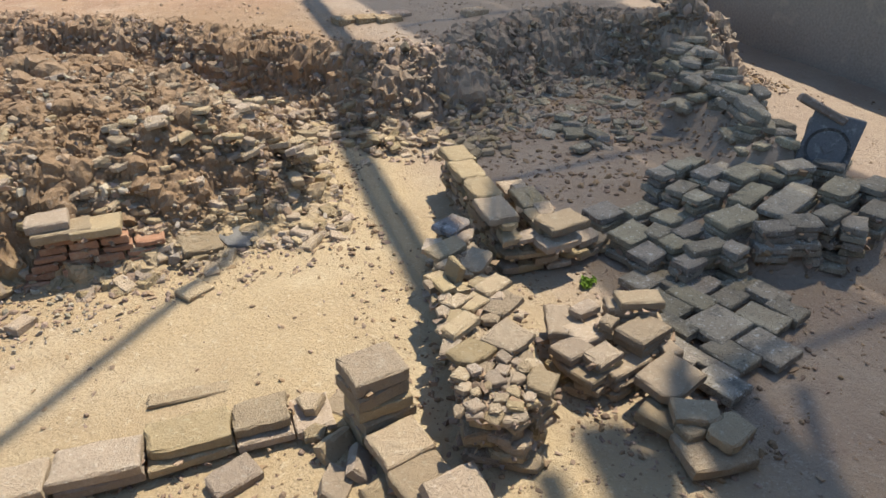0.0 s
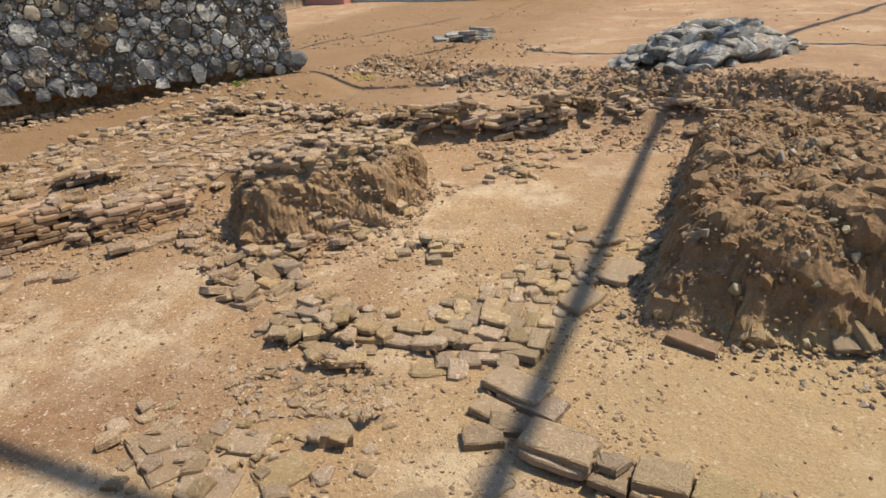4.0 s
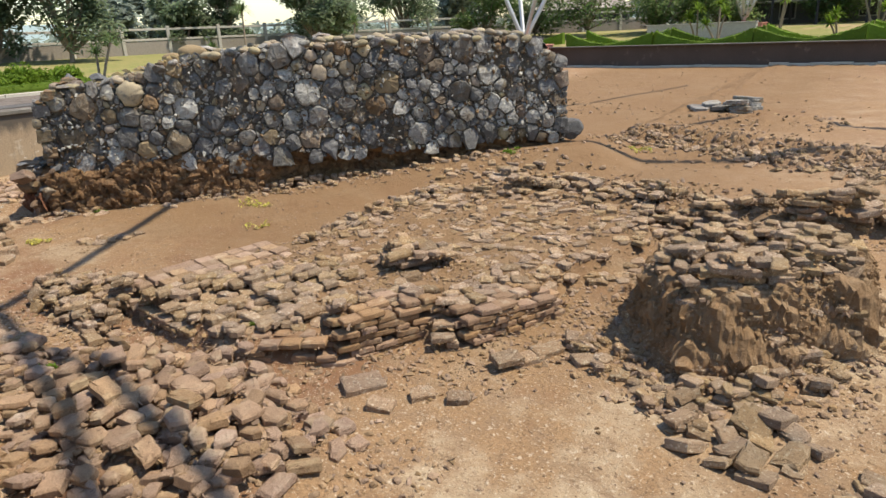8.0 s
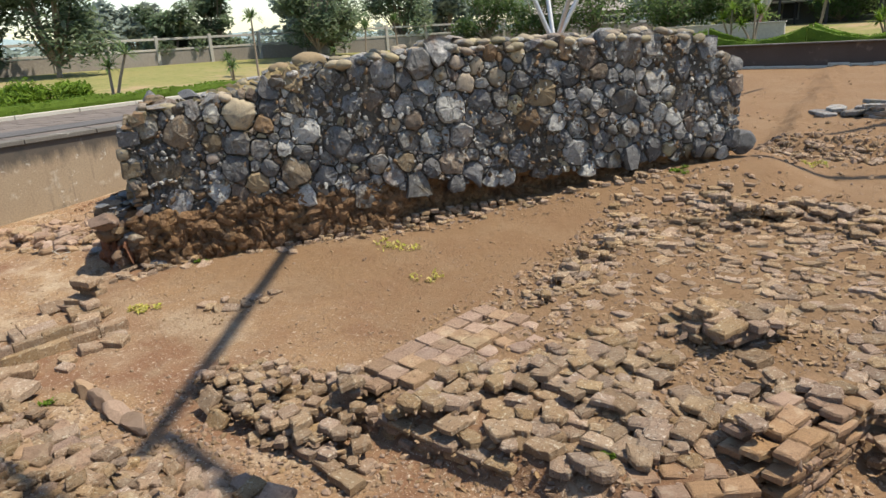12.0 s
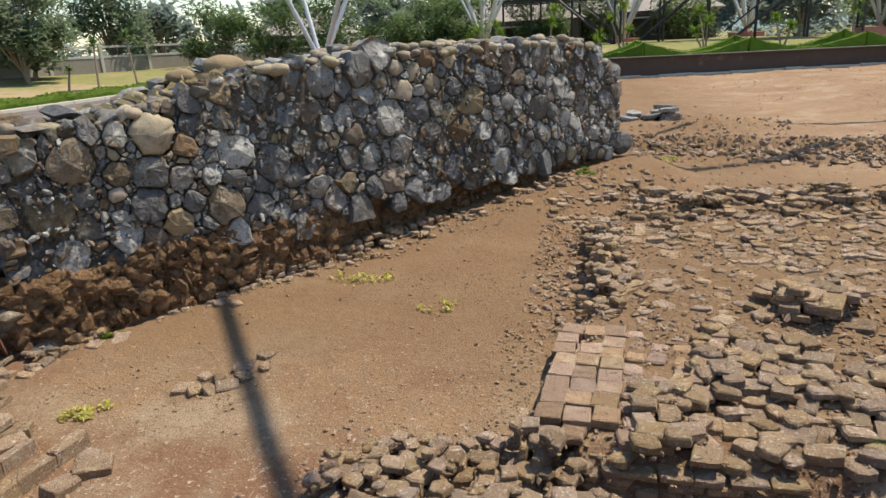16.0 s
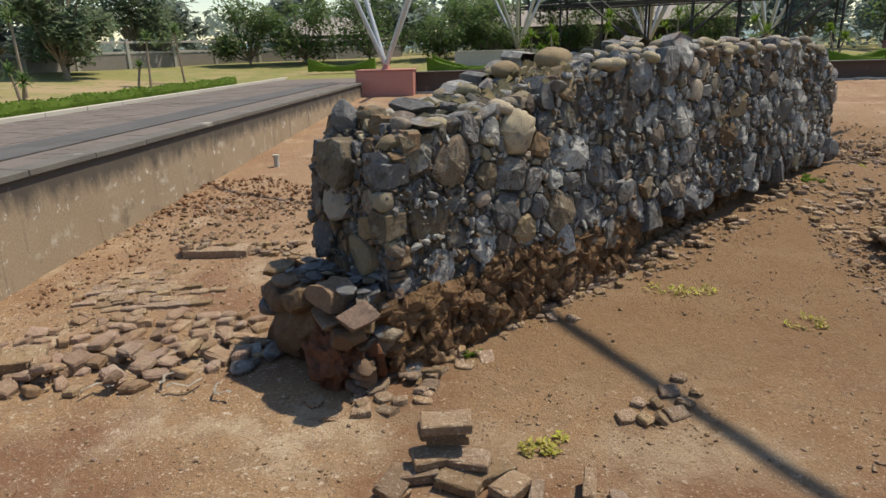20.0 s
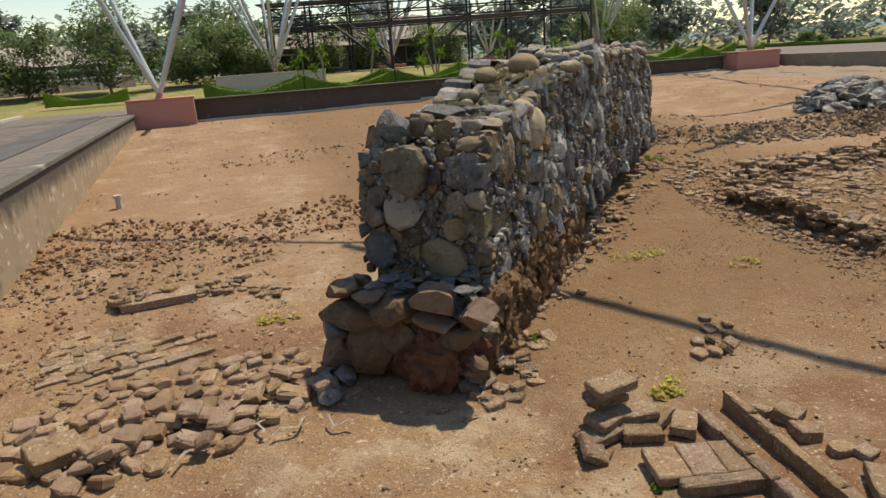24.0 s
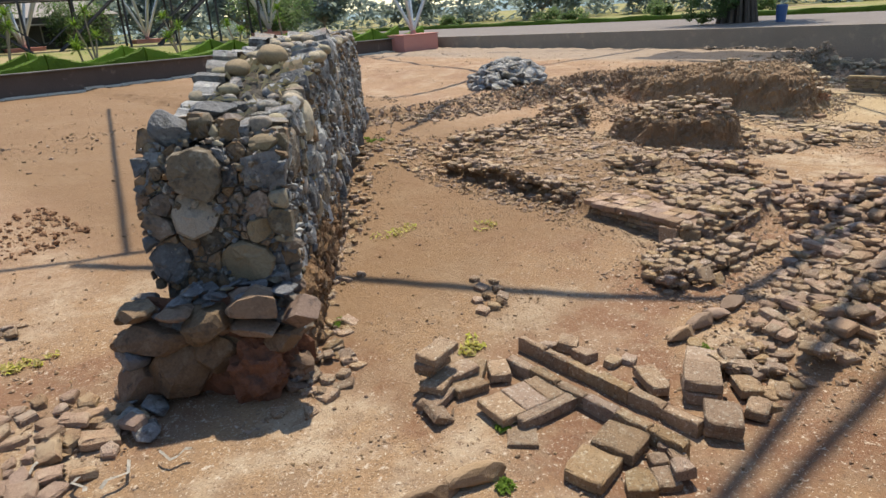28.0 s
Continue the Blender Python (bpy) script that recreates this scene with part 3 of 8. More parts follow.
def height(x, y):
    x, y = np.asarray(x, float), np.asarray(y, float)
    z = -0.98 + 0.040 * np.clip(y - 4, 0, 40) + 0.025 * wob(x, y, 1.1, 0) + 0.012 * wob(x, y, 5, 10) + 0.006 * wob(x, y, 19, 40, 12)
    z = z + 0.10 * smooth(2.2, 1.0, y)
    rough = wob(x, y, 9, 20, 12)
    fine = wob(x, y, 23, 30, 14)
    d = inside(x + 0.16 * wob(x, y, 4, 5), y + 0.16 * wob(x, y, 4, 15), PLATEAU)
    top = 0.02 + 0.012 * (y - 8) + 0.04 * wob(x, y, 1.6, 3)
    low_side = 0.42 + 0.58 * smooth(-6.5, -1.5, x)
    z = np.where(d > -0.3, z + (np.maximum(top, z) - z) * low_side * smooth(-0.12, 0.62, d), z)
    z = z + np.where((d > -0.5) & (d < 1.0), 0.06, 0.02) * (rough + 0.6 * fine) * smooth(-0.5, 0, d)
    d = inside(x + 0.13 * wob(x, y, 5, 7), y + 0.13 * wob(x, y, 5, 17), MOUND_A)
    top = 0.02 + 0.16 * smooth(5.5, 8, y) - 0.25 * smooth(8.5, 11, y) + 0.05 * wob(x, y, 2.5, 8)
    z = np.maximum(z, z + (top - z) * smooth(-0.09, 0.28 + 0.67 * smooth(-1.4, -.2, x), d) + 0.12 * rough * smooth(-.3, .1, d) + 0.07 * fine * smooth(-.3, .1, d))
    d = inside(x + 0.1 * wob(x, y, 6, 9), y + 0.1 * wob(x, y, 6, 19), MOUND_B)
    top = -0.22 + 0.12 * smooth(-8.0, -7.0, x) - 0.12 * smooth(7, 9, y)
    z = np.maximum(z, z + (top - z) * smooth(-0.06, 0.19, d) + 0.09 * rough * smooth(-.3, .1, d) + 0.03 * fine * smooth(-.3, .1, d))
    d = inside(x, y, MASS)
    z = np.maximum(z, z + (-0.72 + 0.035 * (y - 4) - z) * smooth(-0.08, 0.22, d) + 0.045 * rough * smooth(-.1, .2, d))
    d = inside(x, y, RUBBLE)
    z = np.maximum(z, z + (-0.80 + 0.13 * smooth(-14.5, -16, x) + 0.05 * rough - z) * smooth(-0.25, 0.7, d))
    d = line_dist(x, y, RING)
    z = np.maximum(z, z + (0.30 + 0.07 * rough) * smooth(0.75, 0.1, d))
    d = line_dist(x, y, RIGHT_RIDGE)
    z = np.maximum(z, z + (0.42 + 0.05 * rough) * smooth(0.55, 0.15, d))
    d = inside(x, y, RIGHT_PAVE)
    z = np.maximum(z, z + 0.27 * smooth(-0.1, 0.2, d))
    # banked earth along the stone wall, highest at its far end
    d = line_dist(x, y, [WALL_A, WALL_B])
    along = (x - WALL_A[0]) * 0.698 + (y - WALL_A[1]) * 0.716
    bank = 0.04 + 0.42 * smooth(4.0, 10.5, along)
    z = z + bank * smooth(1.9, 0.55, d) * smooth(-0.5, 0.8, along)
    # loose clods in bands
    for (cx, cy, rx, ry, h) in ((-23.7, 11.2, 2.6, 1.2, .10), (-11.0, 15.0, 3.5, 1.5, .16), (-9.5, 17.5, 2.0, 1.0, .2), (-6, 14.5, 3, 1.0, .12), (-17.5, 20, 5, 1.2, .08)):
        k = np.clip(1 - ((x - cx) / rx) ** 2 - ((y - cy) / ry) ** 2, 0, 1)
        z = z + k * (0.35 * h + 0.5 * h * (wob(x, y, 11, 33, 12) + 0.6))
    return z


# ---------------------------------------------------------------- setting
X0, X1, Y0, Y1 = -25.3, 10.0, 0.53, 32.0
STEP = 0.08
LOOKUP = height(*np.meshgrid(np.arange(X0 - 1, X1 + 1, STEP), np.arange(Y0 - 1, Y1 + 1, STEP))).tolist()


def hz(x, y):
    # the ground's height at one place, from a table
    a = min(max((x - X0 + 1) / STEP, 0), len(LOOKUP[0]) - 2)
    b = min(max((y - Y0 + 1) / STEP, 0), len(LOOKUP) - 2)
    i, j = int(a), int(b)
    a, b = a - i, b - j
    return (LOOKUP[j][i] * (1 - a) + LOOKUP[j][i + 1] * a) * (1 - b) + (LOOKUP[j + 1][i] * (1 - a) + LOOKUP[j + 1][i + 1] * a) * b


def build_ground():
    xs, ys = np.arange(X0 - 0.1, X1 + 0.11, 0.085), np.concatenate([np.arange(Y0 - 0.1, 13, 0.085), np.arange(13, Y1 + 0.2, 0.16)])
    gx, gy = np.meshgrid(xs, ys)
    gz = height(gx, gy)
    nx, ny = len(xs), len(ys)
    verts = np.stack([gx, gy, gz], -1).reshape(-1, 3)
    i = np.arange(nx * ny).reshape(ny, nx)
    faces = np.stack([i[:-1, :-1], i[:-1, 1:], i[1:, 1:], i[1:, :-1]], -1).reshape(-1, 4)
    me = bpy.data.meshes.new("ground")
    me.from_pydata(verts.tolist(), [], faces.tolist())
    me.polygons.foreach_set("use_smooth", [True] * len(faces))
    me.materials.append(M_EARTH)
    tagged(new("ground", me), "bare dusty brown earth of the excavation pit", "ground", kind="structure")
    # the land around the pit, one sheet that rises gently away and reaches the horizon
    a, b, c, d, far = X0 - 0.3, X1 + 0.3, Y0 - 0.3, Y1 + 0.3, 2600
    lx = [-far, -400, -150, -80, -60, -48, -40, -34, -31, a, -15, -5, 4, b, 14, 20, 30, 45, 80, 200, far]
    ly = [-far, -300, -60, -15, -5, c, 8, 16, 24, d, 36, 42, 50, 60, 75, 110, 200, 500, far]
    v = []
    for y in ly:
        for x in lx:
            out = max(-31.2 - x, 0.0) if x < 0 else 0.0
            up = smooth(0, 16, math.hypot(out, max(y - 36, 0.0))) * (1 - smooth(2, 14, x))
            v.append((x, y, 0.66 + 0.85 * float(up)))
    n = len(lx)
    f = [(k * n + i, k * n + i + 1, (k + 1) * n + i + 1, (k + 1) * n + i) for k in range(len(ly) - 1) for i in range(n - 1) if not (a - .01 <= lx[i] < b - .01 and c - .01 <= ly[k] < d - .01)]
    tagged(new("lawn", mesh_from("lawn", v, f, M_LAWN)), "dry yellowish lawn around the excavation", "lawn", kind="structure")


def wall_run(name, x0, y0, x1, y1, top, thick, material, label, coping=None, over=0.06, cope_h=0.10):
    """A retaining wall whose pit face runs from x0,y0 to x1,y1, its body to the left of that way."""
    d = Vector((x1 - x0, y1 - y0, 0))
    n = Vector((-d.y, d.x, 0)).normalized()
    ang = math.degrees(math.atan2(d.y, d.x))
    mid = Vector(((x0 + x1) / 2, (y0 + y1) / 2, 0)) + n * thick / 2
    bm = bmesh.new()
    body_top = top - (cope_h if coping else 0)
    box(bm, 0, 0, (body_top - 1.5) / 2, d.length, thick, body_top + 1.5)
    w = part(name, bm, material, at=pose(mid.x, mid.y, 0, 0, 0, ang))
    tagged(w, label, "retaining wall", kind="structure")
    if coping:
        bm = bmesh.new()
        count = max(1, int(d.length / 1.5))
        for k in range(count):
            L = d.length / count
            box(bm, -d.length / 2 + (k + .5) * L, -over / 2, top - cope_h / 2 + random.uniform(-.004, .004), L - 0.012, thick + over, cope_h, bevel=0.012)
        tagged(part("coping", bm, coping, w, "dark weathered cement coping"), kind="structure")
    return w


def build_walls():
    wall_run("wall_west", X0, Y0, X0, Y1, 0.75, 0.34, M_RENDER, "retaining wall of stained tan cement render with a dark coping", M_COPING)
    wall_run("wall_north", X0 + 2.2, Y1, X1, Y1, 1.10, 0.34, M_DARKWALL, "low dark brown rendered retaining wall with a pale foot", None)
    wall_run("wall_east", X1, Y1, X1, Y0, 0.95, 0.34, M_EASTWALL, "stained grey brown rendered retaining wall", None)
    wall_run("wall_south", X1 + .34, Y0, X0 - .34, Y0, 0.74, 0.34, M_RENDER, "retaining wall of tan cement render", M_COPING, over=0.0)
    bm = bmesh.new()
    box(bm, (X0 + X1) / 2, Y1 - 0.02, 1.12, X1 - X0, 0.38, 0.05, bevel=0.01)
    tagged(part("trim", bm, M_COPING), "thin grey cement capping of the low wall", "trim", kind="structure")
    bm = bmesh.new()
    for k in range(40):
        x = X0 + 2.4 + k * 0.78
        if x < X1 - 1:
            box(bm, x, Y1 - 0.12, hz(x, Y1 - .2) + 0.02, 0.77, 0.22, 0.14, bevel=0.02)
    tagged(part("footing", bm, M_KERB), "pale cement footing strip along the low wall", "footing", kind="structure")
    # walkways
    def paved(name, x0, x1, y0, y1, z, dark, label):
        bm = bmesh.new()
        box(bm, (x0 + x1) / 2, (y0 + y1) / 2, z - 0.06, x1 - x0, y1 - y0, 0.1)
        return tagged(part(name, bm, M_PAVDARK if dark else M_PAVING), label, "paving", kind="structure")
    walk_w = paved("pavement", -31.0, X0 - 0.34, -8, Y1 + 9, 0.72, False, "wide walkway of greyish brown paving blocks")
    paved("pavement_south", X0 - .34, 30, -6, Y0 - 0.34, 0.72, False, "wide walkway of greyish brown paving blocks")
    paved("pavement_east", X1 + .34, 34, Y0 - .34, 66, 0.74, False, "pale paved road beside the excavation")
    bm = bmesh.new()
    for row in range(26):
        for k in range(3):
            box(bm, X0 - .36 - 0.95 - k * 0.36, 1.5 + row * 1.18 + (k % 2) * .5, 0.728, 0.352, 1.172, 0.02)
    tagged(part("paving_slabs", bm, M_PAVDARK, walk_w, "band of dark grey paving slabs"), kind="stuff")
    bm = bmesh.new()
    for row in range(66):
        for k in range(9):
            x = X0 - .36 - 0.2 - .62 * k - (.0 if k < 1 else .95)
            if x > -30.8:
                box(bm, x, 1.0 + row * .46 + (k % 2) * .2, 0.722 + random.uniform(-.004, .004), 0.6, 0.445, 0.02)
    tagged(part("paving_blocks", bm, M_PAVING, walk_w, "greyish brown paving blocks"), kind="stuff")
    bm = bmesh.new()
    for k in range(22):
        box(bm, -31.12, -3 + k * 1.9, 0.75, 0.16, 1.88, 0.16, bevel=0.015)
    tagged(part("kerb", bm, M_KERB), "pale cement kerb along the hedge", "kerb", kind="structure")


def lattice(x, y, freq, seed):
    # smooth random values between the corners of a square lattice, -1 to 1
    table = np.random.RandomState(seed).uniform(-1, 1, (256, 256))
    u, v = x * freq, y * freq
    i, j = np.floor(u).astype(int), np.floor(v).astype(int)
    a, b = u - i, v - j
    a, b = a * a * (3 - 2 * a), b * b * (3 - 2 * b)
    i, j = i % 255, j % 255
    return (table[i, j] * (1 - a) + table[i + 1, j] * a) * (1 - b) + (table[i, j + 1] * (1 - a) + table[i + 1, j + 1] * a) * b


def soil_skin(poly, x0, x1, y0, y1, step, inner, label, crumb=1.0):
    """Crumbling soil over the sides of a mound: a fine sheet that follows it closely."""
    xs, ys = np.arange(x0, x1, step), np.arange(y0, y1, step)
    gx, gy = np.meshgrid(xs, ys)
    d = inside(gx + .05 * lattice(gx, gy, 4, 3), gy + .05 * lattice(gx, gy, 4, 4), poly)
    base = height(gx, gy)
    hy, hx = np.gradient(base, step)
    hx, hy = np.clip(hx, -4, 4), np.clip(hy, -4, 4)
    size = np.sqrt(1 + hx * hx + hy * hy)
    # the lumps wander with the height, so that a steep face is as broken as the top
    qx, qy = gx + .83 * base, gy + 1.17 * base
    lump = lattice(qx, qy, 3, 5) * .05 + lattice(qx, qy, 7, 6) * .045 + np.maximum(0, lattice(qx, qy, 13, 7) - .1) * .07 + np.maximum(0, lattice(qx, qy, 24, 8)) * .035 + lattice(qx, qy, 37, 9) * .012
    off = (crumb * lump + .03) * smooth(-.22, 0, d)
    gz = base - .01 + off / size
    gx, gy = gx - off * hx / size, gy - off * hy / size
    keep = (d > -.2) & (d < inner)
    i = np.arange(gx.size).reshape(gx.shape)
    ok = keep[:-1, :-1] & keep[:-1, 1:] & keep[1:, 1:] & keep[1:, :-1]
    faces = np.stack([i[:-1, :-1], i[:-1, 1:], i[1:, 1:], i[1:, :-1]], -1)[ok]
    used = np.unique(faces)
    remap = np.zeros(gx.size, int)
    remap[used] = np.arange(len(used))
    verts = np.stack([gx, gy, gz], -1).reshape(-1, 3)[used]
    me = mesh_from("mound_soil", verts.tolist(), remap[faces].tolist(), M_EARTH)
    tagged(new("mound_soil", me), label, "soil", kind="structure")


build_ground()
build_walls()
soil_skin(MOUND_A, -3.5, 2.2, 5.2, 11.9, .024, 9, "crumbling dark brown soil of the tall mound")
soil_skin(MOUND_B, -9.0, -5.8, 5.2, 9.5, .026, 9, "crumbling brown soil of the low mound")
soil_skin(PLATEAU, -5.0, 9.4, 7.0, 13.6, .034, .9, "crumbling brown soil of the eroded bank", 1.2)


# ---------------------------------------------------------------- canopy of steel tubes on pink pedestals
def pedestal(x, y, w, d, top, ang=0.0):
    e = thing("pedestal", "pink painted concrete pedestal carrying steel canopy struts", "pedestal", "canopy pedestals", pose(x, y, 0, 0, 0, ang))
    bm = bmesh.new()
    box(bm, 0, 0, (top - 1.0) / 2, w, d, top + 1.0, bevel=0.02)
    part("block", bm, M_PINK, e)
    bm = bmesh.new()
    box(bm, 0, 0, top + 0.025, w + 0.10, d + 0.10, 0.05, bevel=0.01)
    part("cap", bm, M_PINK, e)
    bm = bmesh.new()
    tube(bm, (0, 0, top + .04), (0, 0, top + 0.30), 0.22, 0.12, 10)
    part("steel_shoe", bm, M_PINK, e)
    return e


def struts(x, y, top, ends):
    e = thing("canopy_strut", "splayed galvanised steel tubes rising from a pedestal", "strut", "canopy struts", pose(x, y, top))
    for tx, ty, tz in ends:
        bm = bmesh.new()
        tube(bm, (0, 0, 0.2), (tx, ty, tz), 0.11, 0.11, 10)
        part("tube", bm, M_STEEL, e)
    return e


PEDS = [(-24.2, 31.6, 2.7, 1.3, 1.25), (7.5, 31.6, 3.0, 1.4, 1.25)]
SPLAY = [(-2.4, -1.0, 6.2), (2.6, -1.2, 6.2), (-2.0, 2.4, 6.2), (2.2, 2.6, 6.2)]
for px, py, pw, pd, ptop in PEDS:
    pedestal(px, py, pw, pd, ptop)
    struts(px, py, ptop, SPLAY)


def canopy_tubes():
    """The chords of the canopy overhead, on its camera side, unseen and set from their shadows."""
    z = 6.9
    ox, oy = SUN_FROM.x / SUN_FROM.z * (z + 0.93), SUN_FROM.y / SUN_FROM.z * (z + 0.93)
    e = thing("steel_canopy", "open framework of galvanised steel tubes over the excavation", "canopy")
    lines = [((-20.4, 10.6), (-15.3, 2.6)), ((-15.4, 2.95), (-9.3, 2.15)), ((-14.4, 2.7), (-9.5, 1.4)), ((-9.4, 2.2), (-1.2, 2.5)), ((-25.2, 13.5), (-18.5, 9.7)), ((1.2, 6.25), (-2.3, 3.0)), ((-4.15, 13.8), (-3.4, 2.0)), ((2.52, 12.0), (2.06, 3.9)), ((2.70, 12.0), (2.24, 3.9)),
             ((-13.2, 1.6), (-22.5, 1.8)), ((-14.3, .85), (-21, 1.7)), ((-14.2, 25.5), (-19.7, 10.3)), ((-8.5, 17.2), (9, 16.0)), ((-12.6, 13.1), (-1.2, 16.75)), ((-18.2, 12.2), (-10.5, 17.2))]
    slim = {(1.2, 6.25): .055, (2.52, 12.0): .08, (2.70, 12.0): .08, (-25.2, 13.5): .06, (-14.2, 25.5): .06, (-13.2, 1.6): .075, (-14.3, .85): .075}
    for (ax, ay), (bx, by) in lines:
        bm = bmesh.new()
        width = slim.get((ax, ay), 0.09)
        tube(bm, (ax + ox, ay + oy, z), (bx + ox, by + oy, z), width, width, 10)
        part("chord", bm, M_STEEL, e)
    for (ax, ay), (bx, by) in (((9 + ox, 16.0 + oy), (7.5, 31.6)), ((-4.15 + ox, 13.8 + oy), (7.5, 31.6))):
        bm = bmesh.new()
        tube(bm, (ax, ay, z), (bx - 1.5, by + 1.8, 7.4), 0.10, 0.10, 8)
        part("chord", bm, M_STEEL, e)
    # unseen slats, sheets and plates, added to stripe and shade the east end
    for k in range(8):
        bm = bmesh.new()
        box(bm, 0, 0, 0, 0.06, 1.3, 0.03)
        part("roof_slat", bm, M_STEEL, e, at=pose(2.6 + ox + k * .15, 4.6 + oy + .1 * k, z + .12, 0, 0, -30))
    for k in range(9):
        bm = bmesh.new()
        box(bm, 0, 0, 0, 0.11, 1.5 - .5 * (k % 3 == 1), 0.03)
        part("roof_slat", bm, M_STEEL, e, at=pose(2.35 + ox + k * .17, 1.9 + oy + .12 * (k % 4), z + .12, 0, 0, -38))
    for x0, x1, y0, y1 in ((3.62, 4.58, -1.2, 7.7), (4.58, 5.55, -1.0, 7.7), (5.59, 6.56, -1.2, 7.7), (6.56, 7.55, -.9, 7.7), (3.4, 4.34, 7.7, 14.4), (4.34, 5.3, 7.7, 14.2), (5.33, 6.33, 7.7, 14.4), (6.33, 7.3, 7.7, 14.3)):
        bm = bmesh.new()
        box(bm, 0, 0, 0, x1 - x0, y1 - y0, .012)
        part("roof_sheet", bm, M_SHEET, e, "unseen translucent sheet added to half shade the ground below", pose((x0 + x1) / 2 + ox, (y0 + y1) / 2 + oy, z + .14, 0, 0, 1.5))
    # opaque pieces set only to darken the floor beside the wall stub
    for x0, x1, y0, y1 in ((2.25, 2.62, .3, 2.8), (2.76, 3.15, -.2, 2.6), (3.22, 3.60, .2, 2.7), (2.62, 2.80, -.5, 1.2), (1.98, 2.16, 1.5, 2.6)):
        bm = bmesh.new()
        box(bm, 0, 0, 0, x1 - x0, y1 - y0, .012)
        part("roof_plate", bm, M_STEEL, e, at=pose((x0 + x1) / 2 + ox, (y0 + y1) / 2 + oy, z + .14, 0, 0, -12))
    for k in range(5):
        bm = bmesh.new()
        box(bm, 0, 0, 0, 4.0, .07, .05)
        part("purlin", bm, M_STEEL, e, at=pose(5.5 + ox, -.6 + 3.4 * k + oy, z + .08, 0, 0, 1.5))
    return e


canopy_tubes()


# ---------------------------------------------------------------- kits of stones and bricks
def kit(make, count):
    return [make(random.Random(100 + k)) for k in range(count)]


ROCKS = kit(lambda r: rock_mesh("stone", r, 1, 1, 1, M_STONE, .4, 1), 20)
COBBLES = kit(lambda r: rock_mesh("stone", r, 1, 1, 1, M_STONE_TAN, r.uniform(0.08, 0.16), 1), 7)
COBBLES_DARK = kit(lambda r: rock_mesh("stone", r, 1, 1, 1, M_STONE, r.uniform(0.08, 0.16), 1), 5)
def boulder_mesh(rng, material):
    """A weathered boulder: a lumpy ball with flats broken off it."""
    bm = bmesh.new()
    bmesh.ops.create_icosphere(bm, subdivisions=3, radius=1.0)
    cuts = [(Vector((rng.gauss(0, 1), rng.gauss(0, 1), rng.gauss(0, 1))).normalized(), rng.uniform(.5, .82)) for _ in range(rng.randint(8, 12))]
    off = Vector((rng.uniform(0, 40), rng.uniform(0, 40), 0))
    for v in bm.verts:
        p = v.co * (1 + .12 * noise.noise(v.co * 1.4 + off))
        for q, far in cuts:
            over = p.dot(q) - far
            if over > 0:
                p = p - q * over
        v.co = p * (.62 + .025 * noise.noise(p * 5 + off))
    me = bpy.data.meshes.new("stone")
    bm.to_mesh(me)
    bm.free()
    me.materials.append(material)
    return me


MUD = [boulder_mesh(random.Random(330 + k), M_RUBBLE) for k in range(4)]
BOULDERS = [boulder_mesh(random.Random(300 + k), M_STONE) for k in range(14)]
COBBLES_BROWN = kit(lambda r: rock_mesh("stone", r, 1, 1, 1, M_STONE_OLIVE, r.uniform(0.08, 0.14), 2), 2)
RUSTS = kit(lambda r: rock_mesh("stone", r, 1, 1, 1, M_STONE_RUST, r.uniform(0.2, 0.35), 1), 4)
BRICK_L, BRICK_W, BRICK_H = 0.255, 0.172, 0.066


def brick_kit(material, seed, count):
    out = []
    for k in range(count):
        r = random.Random(seed + k)
        cut = r.choice((1.0, 1.0, 1.0, 0.62, 0.5, 0.8))
        lx, ly, lz = BRICK_L * cut * r.uniform(.9, 1.06), BRICK_W * r.uniform(.85, 1.08), BRICK_H * r.uniform(.85, 1.15)
        if r.random() < 0.32:
            out.append((slab_mesh("brick", r, lx, ly, lz, r.uniform(.008, .016), 0.18, material, sides=r.choice((5, 6, 7))), lx, ly, lz))
        else:
            out.append((slab_mesh("brick", r, lx, ly, lz, r.uniform(.006, .017), 0.10, material), lx, ly, lz))
    return out


BR = brick_kit(M_BRICK, 500, 40)
BR_RED = brick_kit(M_BRICK_RED, 600, 8)
BR_GREY = brick_kit(M_BRICK_GREY, 560, 16)
BR_FULL = [b for b in BR if b[1] > 0.225 and len(b[0].vertices) == 32]
BR_SMALL = [b for b in BR if b[1] < 0.19]
BR_WORN = [(slab_mesh("brick", random.Random(820 + k), lx, .168, .068, .014, .11, M_BRICK_WARM), lx, .168, .068) for k, lx in enumerate((.25, .26, .24, .255, .17, .25, .22, .245, .19))]
BR_THICK = []
for k in range(16):
    kr = random.Random(860 + k)
    lx, ly, lz = kr.uniform(.19, .33), kr.uniform(.16, .22), kr.uniform(.08, .115)
    BR_THICK.append((slab_mesh("brick", kr, lx, ly, lz, kr.uniform(.016, .026), .13, M_BRICK_PINK, kr.choice((4, 4, 4, 5, 6))), lx, ly, lz))
CLODS = [rock_mesh("clod", random.Random(760 + k), 1, 1, .75, M_RUBBLE, 0.19, 1 if k < 1 else 0) for k in range(6)]
CHIPS = [rock_mesh("chip", random.Random(700 + k), 1, 1, 0.55, M_RUBBLE, 0.3, 0, (7, 9)) for k in range(8)]


def place(mesh, parent, m, name="brick"):
    ob = bpy.data.objects.new(name, mesh)
    scene.collection.objects.link(ob)
    ob.parent = parent
    ob.matrix_basis = m
    return ob


